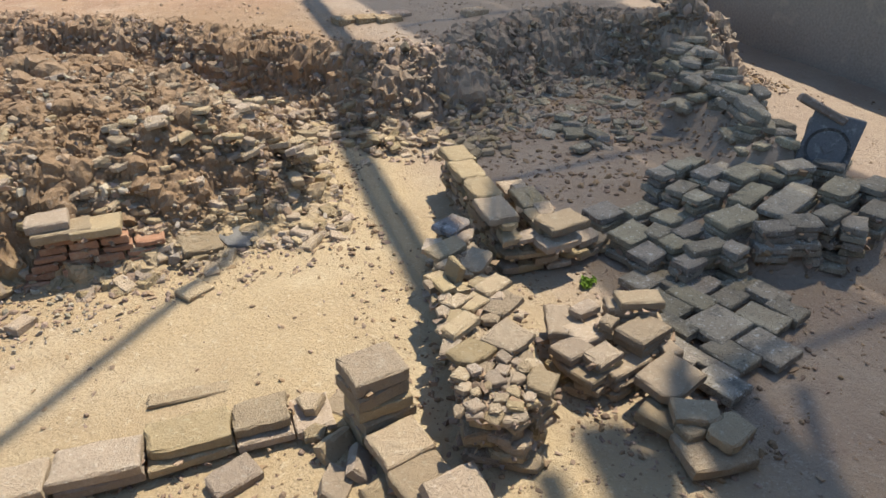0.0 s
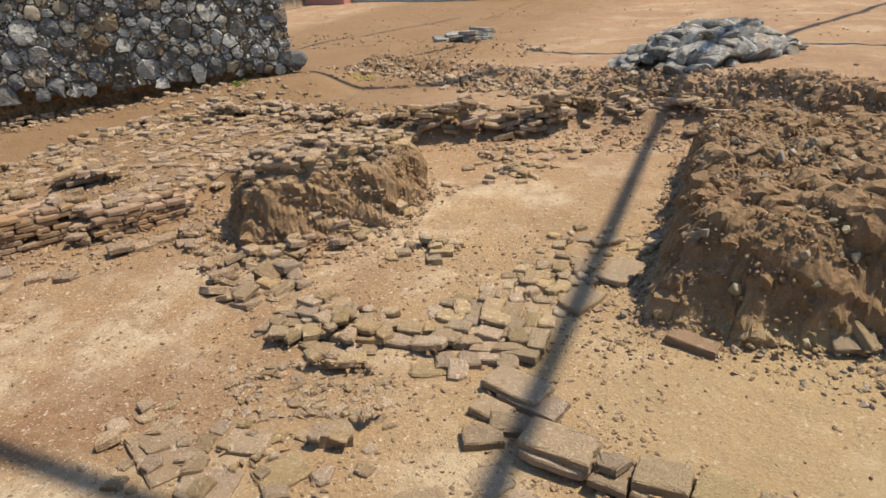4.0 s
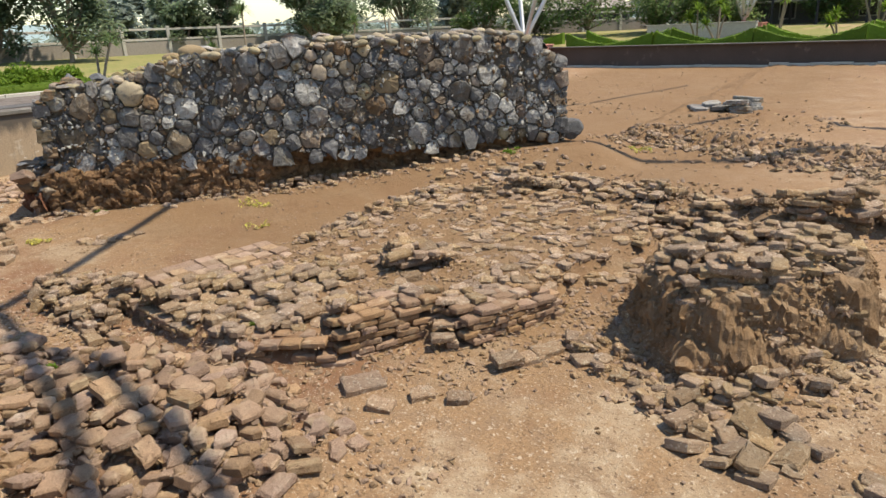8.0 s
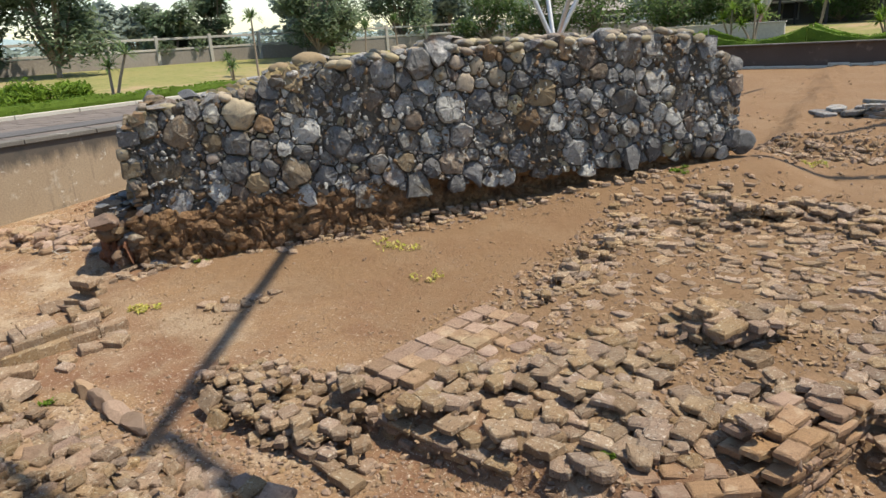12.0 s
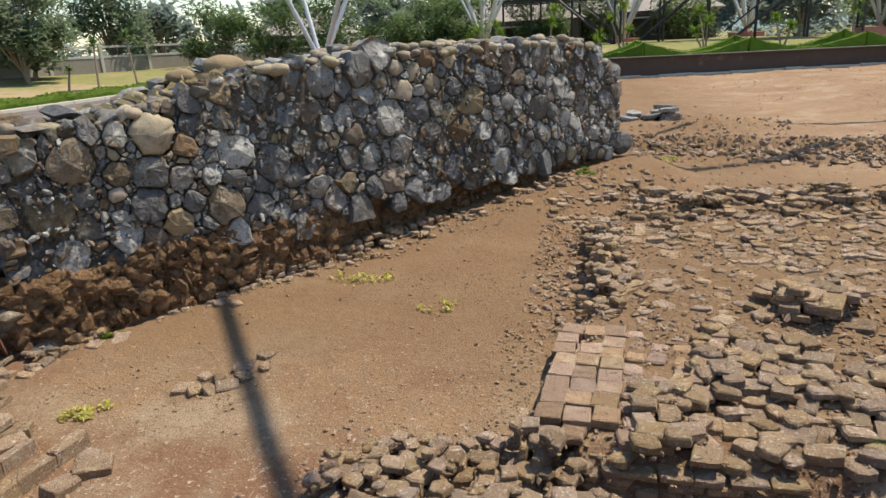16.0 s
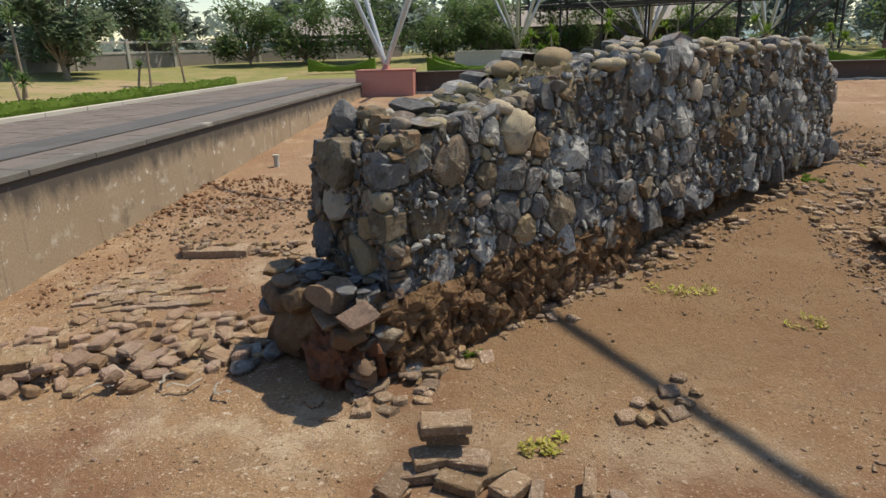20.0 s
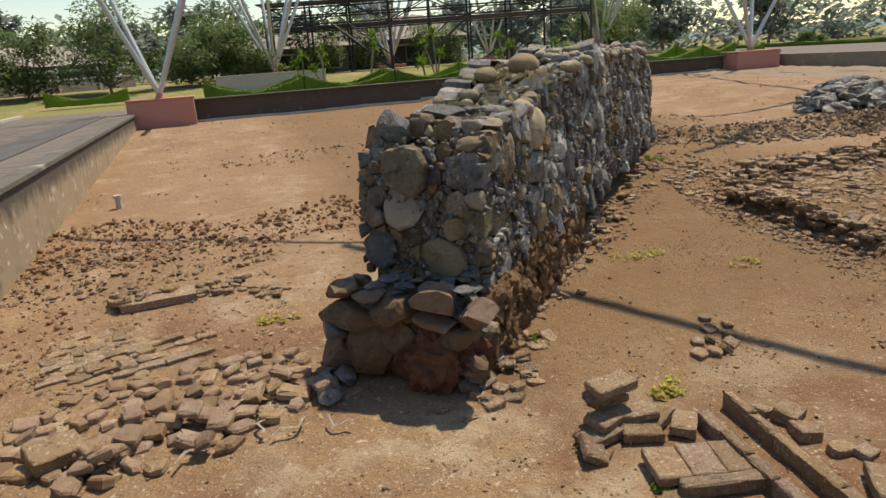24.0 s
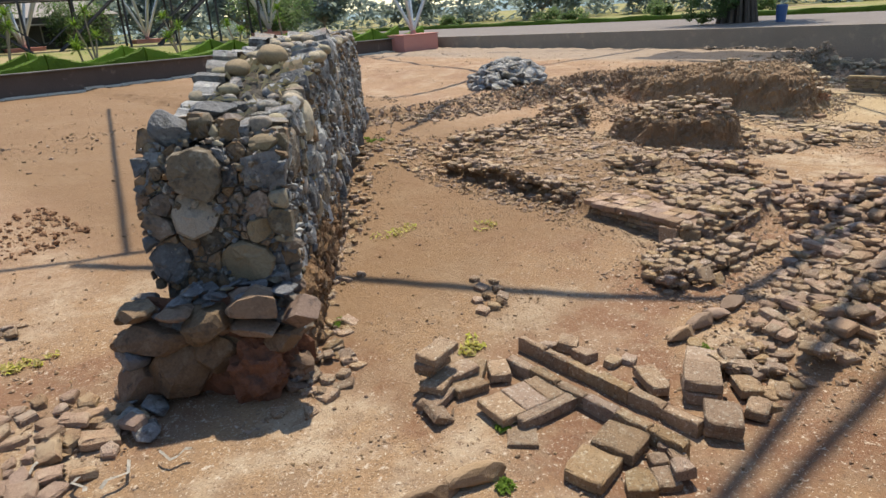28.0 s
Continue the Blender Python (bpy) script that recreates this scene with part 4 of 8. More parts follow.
class Pile:
    """Joins many copies of kit meshes into one mesh."""

    def __init__(self):
        self.v, self.f, self.n = [], [], 0
        self.store = {}

    def add(self, mesh, m):
        if mesh.name not in self.store:
            self.store[mesh.name] = (np.array([tuple(v.co) for v in mesh.vertices]), [tuple(p.vertices) for p in mesh.polygons])
        v, f = self.store[mesh.name]
        a = np.array(m)
        self.v.append(v @ a[:3, :3].T + a[:3, 3])
        self.f += [tuple(i + self.n for i in p) for p in f]
        self.n += len(v)

    def done(self, name, material, parent=None, label="", category="", smooth_faces=False):
        if not self.n:
            return None
        me = bpy.data.meshes.new(name)
        me.from_pydata(np.concatenate(self.v).tolist(), [], self.f)
        me.materials.append(material)
        if smooth_faces:
            me.polygons.foreach_set("use_smooth", [True] * len(me.polygons))
        ob = new(name, me)
        if parent:
            ob.parent = parent
        return tagged(ob, label, category, kind="stuff")


for some in (COBBLES, COBBLES_DARK, COBBLES_BROWN):
    for me in some:
        me.polygons.foreach_set("use_smooth", [True] * len(me.polygons))


# ---------------------------------------------------------------- the ruined stone wall
def clip(poly, nx, ny, c):
    """The part of a convex polygon with nx*x + ny*y <= c."""
    out = []
    for (ax, ay), (bx, by) in zip(poly, poly[1:] + poly[:1]):
        da, db = nx * ax + ny * ay - c, nx * bx + ny * by - c
        if da <= 0:
            out.append((ax, ay))
        if (da < 0) != (db < 0) and abs(da - db) > 1e-9:
            k = da / (da - db)
            out.append((ax + (bx - ax) * k, ay + (by - ay) * k))
    return out


def fitted_stones(rng, a0, a1, lo, hi, tiers, first=()):
    """Stones fitted side by side over a wall face: (centre, radius, outline, kind) of each."""
    seeds = [(a, b, r, kind) for a, b, r, kind in first]
    for r0, r1, tries in tiers:
        for _ in range(tries):
            a = rng.uniform(a0, a1)
            if hi(a) <= lo(a):
                continue
            b = rng.uniform(lo(a), hi(a))
            r = rng.uniform(r0, r1)
            if all((a - p) ** 2 + (b - q) ** 2 > (0.76 * (r + s)) ** 2 for p, q, s, _k in seeds):
                seeds.append((a, b, r, ""))
    out = []

    def warp(p, q):
        d = noise.noise_vector(Vector((p * 5.3, q * 5.3, 3.1)))
        return p + .06 * d.x, q + .06 * d.y

    for a, b, r, kind in seeds:
        wide, turn = rng.uniform(1.0, 1.3), rng.uniform(0, .8)
        reach = 1.5 if kind else 1.85
        poly = [(a + reach * r * wide * math.cos(turn + k * .785), b + reach * r / wide * math.sin(turn + k * .785)) for k in range(8)]
        for p, q, s, _k in seeds:
            d2 = (p - a) ** 2 + (q - b) ** 2
            if 0 < d2 < 9 * (r + s) ** 2:
                poly = clip(poly, 2 * (p - a), 2 * (q - b), p * p + q * q - a * a - b * b - s * s + r * r)
                if len(poly) < 3:
                    break
        poly = clip(clip(poly, 1, 0, a1 + .05), -1, 0, -(a0 - .05)) if len(poly) >= 3 else poly
        if len(poly) >= 3:
            poly = [warp(p, q) for p, q in poly]
            ca, cb = sum(p[0] for p in poly) / len(poly), sum(p[1] for p in poly) / len(poly)
            out.append((ca, cb, r, [(p - ca, q - cb) for p, q in poly], kind))
    return out


def face_stone(rng, poly, r, material, side, rounded):
    """One fitted stone with broken facets: its face looks along -y (side 'v') or -x (side 'u')."""
    pts = []
    n = len(poly)
    for k in range(n):
        (ax, ay), (bx, by), (cx, cy) = poly[k - 1], poly[k], poly[(k + 1) % n]
        if math.dist((ax, ay), (bx, by)) < .02:
            continue
        w = rng.uniform(.07, .2)
        pts += [(bx + (ax - bx) * w, by + (ay - by) * w), (bx + (cx - bx) * w, by + (cy - by) * w)] if rounded or rng.random() < .2 else [(bx, by)]
        long = math.dist((bx, by), (cx, cy))
        if long > .09 and not rounded:
            h, j = rng.uniform(.35, .65), rng.uniform(-.10, .05)
            pts.append((bx + (cx - bx) * h - (cy - by) * j, by + (cy - by) * h + (cx - bx) * j))
    gap = 1 - min(.2, rng.uniform(.003, .012) / r)
    pts = [(x * gap * rng.uniform(.90, 1.06), y * gap * rng.uniform(.90, 1.06)) for x, y in pts]
    n = len(pts)
    out = min(.065, r * rng.uniform(.1, .42))
    tx, ty = rng.uniform(-.2, .3), rng.uniform(-.15, .25)
    cut = rng.uniform(.80, .95)
    breaks = [(rng.uniform(0, 6.283), rng.uniform(-.1, .5) * r, rng.uniform(.1, .42)) for _ in range(rng.choice((1, 2, 2, 3)))]
    if rounded:
        rings = [(.8, r * 1.2, 0), (1.0, .03, 0), (.92, -out * .6, 0), (.7, -out * 1.05, .3), (.35, -out * 1.3, .3)]
    else:
        rings = [(.82, r * 1.3 + .06, 0), (1.0, .03, 0), (.99, -out * .55, .6), (cut, -out, 1), (cut * .52, -out * 1.06, 1)]
    v, f = [], []
    for sc, d, tilt in rings:
        for x, y in pts:
            q = d + tilt * (tx * x + ty * y) * sc
            if not rounded:
                q += rng.uniform(-.009, .009) * tilt
                for turn, off, slope in breaks:
                    q += tilt * slope * max(0.0, (x * math.cos(turn) + y * math.sin(turn)) * sc - off)
            v.append((x * sc, y * sc, min(q, .05) if tilt else q))
    ox, oy = rng.uniform(-.2, .2) * r, rng.uniform(-.2, .2) * r
    v.append((ox, oy, rings[-1][1] + rings[-1][2] * (tx * ox + ty * oy) - r * rng.uniform(-.02, .1)))
    for k in range(len(rings) - 1):
        for i in range(n):
            f.append((k * n + i, k * n + (i + 1) % n, (k + 1) * n + (i + 1) % n, (k + 1) * n + i))
    last = (len(rings) - 1) * n
    f += [(last + i, last + (i + 1) % n, len(v) - 1) for i in range(n)]
    if side == "v":
        v = [(x, d, y) for x, y, d in v]
    else:
        v = [(d, x, y) for x, y, d in v]
        f = [tuple(reversed(q)) for q in f]
    me = mesh_from("stone", v, f, material)
    if rounded:
        me.polygons.foreach_set("use_smooth", [True] * len(f))
    return me


# the stones that stand out on the wall's long face: place along it, height, half size, kind
NEAR_STONES = [(1.23, 1.13, .26, "n"), (2.13, 1.34, .26, "t"), (2.46, 1.17, .16, "r"), (2.02, .91, .23, "g"), (3.07, 1.0, .25, "l"), (2.98, .67, .18, "g"), (1.94, .55, .23, "d"), (2.24, .28, .19, "o"), (2.85, .38, .26, "b"),
               (3.3, .24, .19, "d"), (3.82, 1.38, .18, "d"), (4.0, 1.0, .19, "g"), (3.55, .8, .24, "d"), (3.52, 1.76, .18, "g"), (1.64, .19, .2, "l"), (1.05, .1, .21, "g"), (.92, .63, .28, "b"), (2.98, 1.75, .16, "o"), (.77, .27, .16, "d"), (1.62, .72, .1, "t")]
MID_STONES = [(4.67, 1.28, .17, "g"), (4.35, 1.76, .24, "g"), (4.92, 1.86, .23, "g"), (4.69, .71, .19, "g"), (4.47, .97, .11, "t"), (6.86, 1.76, .22, "d"), (7.0, 1.27, .25, "o"), (6.73, .86, .22, "r"), (6.54, 1.11, .18, "t"),
              (5.89, 1.25, .2, "d"), (5.4, 1.19, .27, "l"), (6.14, .85, .23, "g"), (5.39, .29, .25, "b"), (5.07, .64, .21, "l"), (5.57, .7, .22, "g"), (6.61, .27, .21, "d"), (5.54, 1.88, .13, "t"), (5.87, 1.81, .13, "t"), (6.26, .4, .16, "g")]
FAR_STONES = [(8.6, 1.85, .27, "g"), (9.09, 1.39, .27, "g"), (9.68, 1.5, .25, "d"), (9.66, 1.89, .18, "g"), (7.82, 1.8, .21, "b"), (7.08, .23, .23, "b"), (7.63, .24, .25, "l"), (8.46, 1.03, .24, "g"), (8.83, 1.21, .14, "t"),
              (7.66, .64, .21, "l"), (8.63, .57, .18, "g"), (7.25, .77, .18, "l"), (10.32, 1.01, .21, "d"), (7.51, 1.53, .18, "d"), (9.41, .13, .15, "t"), (9.17, .79, .15, "l")]
# the same for the broken near end: across it, height, half size, kind
END_STONES = [(.84, .81, .25, "p"), (.42, .27, .26, "m"), (.77, 1.17, .25, "b"), (1.14, .33, .21, "d"), (1.11, .89, .13, "b"), (1.18, .70, .14, "b"), (.44, .84, .10, "b"), (.23, .82, .14, "b"), (.26, .63, .12, "o"), (.06, 1.11, .16, "d"), (.04, .67, .14, "b"), (.74, .50, .14, "b"), (.5, 1.1, .1, "d")]
# boulders of the foot below it: across, height, half width, half height, kind
FOOT_STONES = [(.29, .03, .24, .15, "f"), (.28, -.20, .24, .08, "f"), (1.25, -.24, .40, .13, "f"), (.72, -.09, .23, .17, "f"), (1.05, -.62, .28, .24, "f"), (1.47, -.70, .20, .24, "f"), (-.10, -.08, .16, .12, "f"), (1.34, .04, .13, .06, "f"), (.70, -.45, .15, .17, "f"), (1.5, -.38, .18, .10, "d"), (.05, -.3, .16, .1, "f"), (1.0, .02, .14, .05, "f")]


def stone_wall():
    rng = random.Random(11)
    ang = math.degrees(math.atan2(0.716, 0.698))
    e = thing("stone_wall", "ruined thick wall of grey andesite and river stones in earth mortar", "wall", at=pose(-20.0, 5.38, 0, 0, 0, ang))
    LEN, THICK = 10.75, 1.30
    kinds = {"n": M_STONE_BROWN, "t": M_STONE_TAN, "r": M_STONE_RUST, "o": M_STONE_OLIVE, "g": M_STONE, "l": M_STONE_PALE, "d": M_STONE_DARK, "b": M_STONE_BROWN, "f": M_STONE_UMBER, "p": M_STONE_GREIGE, "m": M_STONE_OLIVE}

    def top(u):
        return float(np.interp(u, [-.4, 0.2, .34, .40, .75, 1.2, 2.1, 3.0, 3.6, 4.4, 5.0, 9.0, 9.9, 10.3, 10.6, 10.8], [.0, .12, .16, 1.22, 1.40, 1.46, 1.64, 1.88, 1.95, 2.0, 2.05, 2.06, 1.98, 1.72, 1.5, .9]))

    def low(u):
        return float(np.interp(u, [0, .9, 1.6, 2.4, 4.4, 5, 6.6, 8.7, 9.7, 10.7], [-.2, -.1, 0.0, .03, -.06, .03, -.03, -.01, .05, -.05])) + .035 * math.sin(u * 3.1) + .03 * math.sin(u * 7.7)

    # earth and rubble core, undercut below the stones towards the far end
    us = np.concatenate([np.linspace(0.02, 0.40, 4), np.linspace(0.46, LEN - .1, 94)])
    verts, faces = [], []
    for k, u in enumerate(us):
        t = (top(u) - 0.06) if u > .44 else -0.02
        end = 0.16 if k in (0, len(us) - 1) else 0
        cave = float(np.interp(u, [.5, 1.0, 4.2, 5.6, 9.0, 10.4], [.02, .03, .10, .36, .34, .2]))
        ring = [(cave + .06 + end, -1.4), (cave + end, min(low(u) - 0.5, t - .6)), (cave + end, min(low(u) - 0.2, t - .4)), (0.11, min(low(u), t - .2)), (0.065, t * .5), (0.07, t - 0.1), (0.24, t + 0.03), (.6, t + .05), (THICK - 0.3, t + 0.03), (THICK - 0.10, t - .1), (THICK + .05, -1.4)]
        verts += [(u + rng.uniform(-.02, .02), v + rng.uniform(-.03, .02), z + rng.uniform(-.03, .03)) for v, z in ring]
    R = 11
    for k in range(len(us) - 1):
        for j in range(R - 1):
            a = k * R + j
            faces.append((a, a + 1, a + R + 1, a + R))
    faces += [tuple(range(R)), tuple(reversed(range((len(us) - 1) * R, len(us) * R)))]
    core = new("core", mesh_from("core", verts, faces, M_MORTAR))
    core.data.materials.append(M_FOOT)
    for p in core.data.polygons:
        if max(core.data.vertices[i].co.z for i in p.vertices) < 0.10:
            p.material_index = 1
    core.parent = e
    tagged(core, "dark earth mortar core")
    # rough mortar between the stones, nearly flush with them
    gu, gz = np.arange(.46, LEN - .02, .045), np.linspace(0, 1, 52)
    verts, faces = [], []
    for u in gu:
        for q in gz:
            z = low(u) - .03 + (top(u) - low(u)) * q
            p = Vector((u, z, 0))
            d = .066 + .035 * noise.noise(p * 5) + .035 * noise.noise(p * 12) + .03 * noise.noise(p * 27)
            verts.append((u, d + .08 * q ** 8, z))
    m = len(gz)
    faces = [(i * m + j, (i + 1) * m + j, (i + 1) * m + j + 1, i * m + j + 1) for i in range(len(gu) - 1) for j in range(m - 1)]
    joint = new("mortar", mesh_from("mortar", verts, faces, M_MORTAR))
    joint.parent = e
    tagged(joint, "crumbling grey-brown mortar")
    rest_of = {m.name: (Pile(), m) for m in (M_STONE, M_STONE_TAN, M_STONE_RUST, M_STONE_BROWN, M_STONE_PALE, M_STONE_DARK, M_STONE_GREIGE, M_STONE_OLIVE, M_STONE_UMBER)}
    count = 0

    def lay(cells_, where, side, brown=.1, small=.085, limit=290):
        nonlocal count
        for a, b, r, poly, kind in cells_:
            q = rng.random()
            if kind:
                mt, rd = kinds[kind], kind == "t"
            elif r < .10:
                mt, rd = (M_STONE_TAN, True) if q < .10 else (M_STONE_RUST, False) if q < .10 + brown else (M_STONE, q > .9)
            else:
                mt, rd = (M_STONE_RUST, q < .02) if q < brown else (M_STONE_TAN, True) if q < brown + .04 else (M_STONE, q > .97)
            if mt is M_STONE and not kind:
                z = rng.random()
                mt = M_STONE_UMBER if brown > .3 and z < .45 else M_STONE_BROWN if z < (.16 if brown < .3 else .75) else M_STONE_PALE if z > (.84 if brown < .3 else 1) else M_STONE_DARK if z > (.55 if brown < .3 else .4) else M_STONE
            me = face_stone(rng, poly, r, mt, side, rd)
            m = Matrix.Translation(where(a, b))
            if r > small and count < limit:
                place(me, e, m, "stone")
                count += 1
            else:
                rest_of[mt.name][0].add(me, m)

    tiers = [(.14, .20, 700), (.10, .135, 900), (.06, .085, 2200), (.035, .05, 3600), (.022, .03, 4200)]
    # the broken near end: big blocks facing outwards, leaning back as it rises
    back_lean = lambda b: .40 + max(0.0, b - 1.2) * .95
    lay(fitted_stones(rng, -.02, 1.30, lambda a: .10, lambda a: 1.42 + .16 * math.sin(a * 2.2), [(.08, .11, 250), (.05, .07, 500), (.03, .04, 800)], END_STONES), lambda a, b: (back_lean(b) - .03 + .05 * math.sin(a * 7 + b * 5), a, b), "u", .45, limit=60)
    # the long face
    lay(fitted_stones(rng, .42, LEN, low, lambda u: top(u) - .02, tiers, NEAR_STONES + MID_STONES + FAR_STONES), lambda a, b: (a, .035 + .03 * math.sin(a * 2.1) + .025 * math.sin(b * 3 + a), b), "v", .05, limit=300)

    def rock(u, v, z, su, sv, sz, material, tilt=14, pool=ROCKS, own=False):
        m = pose(u, v, z, rng.uniform(-tilt, tilt), rng.uniform(-tilt, tilt), rng.uniform(-25, 25)) @ Matrix.Diagonal((su, sv, sz, 1))
        if own:
            me = rng.choice(pool).copy()
            me.materials[0] = material
            place(me, e, m, "stone")
        else:
            rest_of[material.name][0].add(rng.choice(pool), m)

    # the foot of the near end: boulders before an earth core
    for v, z, hw, hh, kind in FOOT_STONES:
        rock(-.05 - .05 * float(smooth(-.9, -.1, z)), v, z, .40, hw * 2.15, hh * 2.3, kinds[kind], 7, BOULDERS, True)
    for k in range(90):
        z = rng.uniform(-1.0, .06)
        s = rng.uniform(.10, .26)
        v = rng.uniform(-.04, 1.6)
        rock(.04 + rng.uniform(-.05, .06), v, z, s, s * 1.3, s * .75, rng.choice((M_STONE_UMBER, M_STONE_UMBER, M_STONE_BROWN, M_STONE_DARK)), 22, BOULDERS)
    for k in range(44):
        z, u = rng.uniform(-1.0, .05), rng.uniform(-.02, .55)
        s = rng.uniform(.10, .24)
        rock(u, rng.choice((.03, 1.46)) + rng.uniform(-.04, .04), z, s * 1.2, s, s * .8, rng.choice((M_STONE_UMBER, M_STONE_BROWN, M_STONE_DARK)), 22, BOULDERS)
    bm = bmesh.new()
    for v0, z0, sx, sy, sz in ((.36, -.66, .44, .56, .66), (.75, -.5, .4, 1.5, 1.1)):
        geom = bmesh.ops.create_icosphere(bm, subdivisions=4, radius=.5)["verts"]
        for p in geom:
            k = 1 + .5 * noise.noise(p.co * 5 + Vector((v0 * 9, 0, 0))) + .18 * noise.noise(p.co * 15)
            p.co = Vector((p.co.x * sx * k + (-.10 if v0 < .5 else .12), p.co.y * sy * k + v0, p.co.z * sz * k + z0))
    tagged(part("foot_earth", bm, M_REDEARTH, e, "reddish packed earth under the broken end"))
    # broken chips of stone jammed into the joints
    for k in range(2800):
        u = rng.uniform(.45, LEN)
        zz = rng.uniform(low(u) - .03, top(u))
        s = .018 + .075 * rng.random() ** 2
        m = rng.choice((M_STONE, M_STONE_PALE, M_STONE_DARK, M_STONE_BROWN, M_STONE_RUST))
        rest_of[m.name][0].add(rng.choice(ROCKS), pose(u, rng.uniform(-.01, .06), zz, rng.uniform(0, 360), rng.uniform(0, 360), rng.uniform(0, 360)) @ Matrix.Diagonal((s * 1.7, s, s * .8, 1)))
    for k in range(330):
        vv, zz = rng.uniform(0, 1.3), rng.uniform(.1, 1.5)
        s = .02 + .07 * rng.random() ** 1.8
        rest_of[rng.choice((M_STONE, M_STONE_DARK, M_STONE_BROWN)).name][0].add(rng.choice(ROCKS), pose(back_lean(zz) - .03, vv, zz, rng.uniform(0, 360), rng.uniform(0, 360), rng.uniform(0, 360)) @ Matrix.Diagonal((s * 1.5, s, s, 1)))
    # hidden back and far end
    back = fitted_stones(rng, .5, LEN, lambda a: -.2, lambda u: top(u) - .05, [(.16, .22, 500), (.09, .12, 400)])
    for a, b, r, poly, kind in back:
        me = face_stone(rng, [(-x, y) for x, y in reversed(poly)], r, M_STONE, "v", False)
        rest_of[M_STONE.name][0].add(me, pose(a, THICK - .06, b, 0, 0, 180))
    for k in range(34):
        zz = rng.uniform(-.2, 1.6)
        s = rng.uniform(.2, .36)
        rest_of[rng.choice((M_STONE, M_STONE_DARK)).name][0].add(rng.choice(ROCKS), pose(LEN + rng.uniform(-.08, .04) - 0.12 * zz, rng.uniform(.1, 1.25), zz, rng.uniform(-16, 16), rng.uniform(-16, 16), rng.uniform(0, 360)) @ Matrix.Diagonal((s, s, s * .8, 1)))
    # corners of the near end
    for k in range(30):
        s, zz = rng.uniform(.12, .24), rng.uniform(.15, 1.4)
        rest_of[rng.choice((M_STONE_DARK, M_STONE_BROWN)).name][0].add(rng.choice(ROCKS), pose(back_lean(zz) + .06, rng.choice((.04, 1.2, 1.28)) + rng.uniform(-.04, .04), zz, rng.uniform(-25, 25), rng.uniform(-25, 25), rng.uniform(0, 360)) @ Matrix.Diagonal((s, s * 1.1, s * .8, 1)))
    # flat dark slates and small rubble on the ledge
    for k in range(46):
        v, s = rng.uniform(.0, 1.5), rng.uniform(.09, .24)
        rest_of[rng.choice((M_STONE_DARK, M_STONE_DARK, M_STONE_BROWN)).name][0].add(rng.choice(ROCKS), pose(rng.uniform(-.16, .36), v, 0.10 - .12 * (v > 1.0) + rng.uniform(-.06, .06), rng.uniform(-22, 22), rng.uniform(-22, 22), rng.uniform(0, 360)) @ Matrix.Diagonal((s, s * 1.1, s * .22, 1)))
    # capping: rounded cobbles and broken stone along the top
    def cap(mesh, u, v, z, sx, sy, sz, tilt, name="cobble", turn=None):
        place(mesh, e, pose(u, v, z, rng.uniform(-tilt, tilt), rng.uniform(-tilt, tilt), rng.uniform(0, 360) if turn is None else turn) @ Matrix.Diagonal((sx, sy, sz, 1)), name)
    u = 0.85
    while u < LEN - .3:
        for v in (0.06, 0.30, 0.58, 0.86, 1.12):
            s = rng.uniform(.11, .23)
            if rng.random() < 0.85:
                pool = rng.choice((COBBLES, COBBLES, COBBLES, COBBLES_DARK, ROCKS)) if u > 3.4 else rng.choice((COBBLES_DARK, ROCKS, ROCKS, COBBLES))
                cap(rng.choice(pool), u + rng.uniform(-.08, .08), v + rng.uniform(-.07, .07), top(u) + rng.uniform(-.02, .055), s * 1.4, s, s * .72, 14, turn=rng.uniform(-40, 40))
        u += rng.uniform(.17, .24)
    # a second scatter on the crest
    for k in range(46):
        u, s = rng.uniform(4.2, 10.0), rng.uniform(.12, .22)
        cap(rng.choice(rng.choice((COBBLES, COBBLES, COBBLES_DARK))), u, rng.uniform(.05, .9), top(u) + .09 + rng.uniform(0, .03), s * 1.4, s, s * .7, 12, turn=rng.uniform(-40, 40))
    cap(COBBLES_BROWN[0], 3.25, 0.50, 2.03, .56, .40, .30, 4, turn=10)
    cap(COBBLES_BROWN[1], 2.80, 0.85, 1.93, .38, .30, .22, 4, turn=0)
    for u, v, z, sx, sy, sz, m in ((.72, 1.02, 1.50, .26, .34, .40, M_STONE_DARK), (.80, .76, 1.60, .22, .24, .16, M_STONE_BROWN), (.62, .16, 1.36, .24, .30, .15, M_STONE_OLIVE), (.95, .24, 1.52, .34, .46, .10, M_STONE), (1.35, .8, 1.62, .3, .4, .14, M_STONE_DARK), (1.0, .55, 1.52, .3, .26, .14, M_STONE_BROWN), (LEN + .12, .10, .12, .42, .34, .36, M_STONE_DARK), (LEN + .05, .6, -.1, .4, .4, .3, M_STONE_BROWN)):
        rock(u, v, z, sx * 1.1, sy * 1.1, sz * 1.1, m, 8, BOULDERS, True)
    for pile, m in rest_of.values():
        pile.done("small_stone_infill", m, e, "small stones wedged between the larger ones")
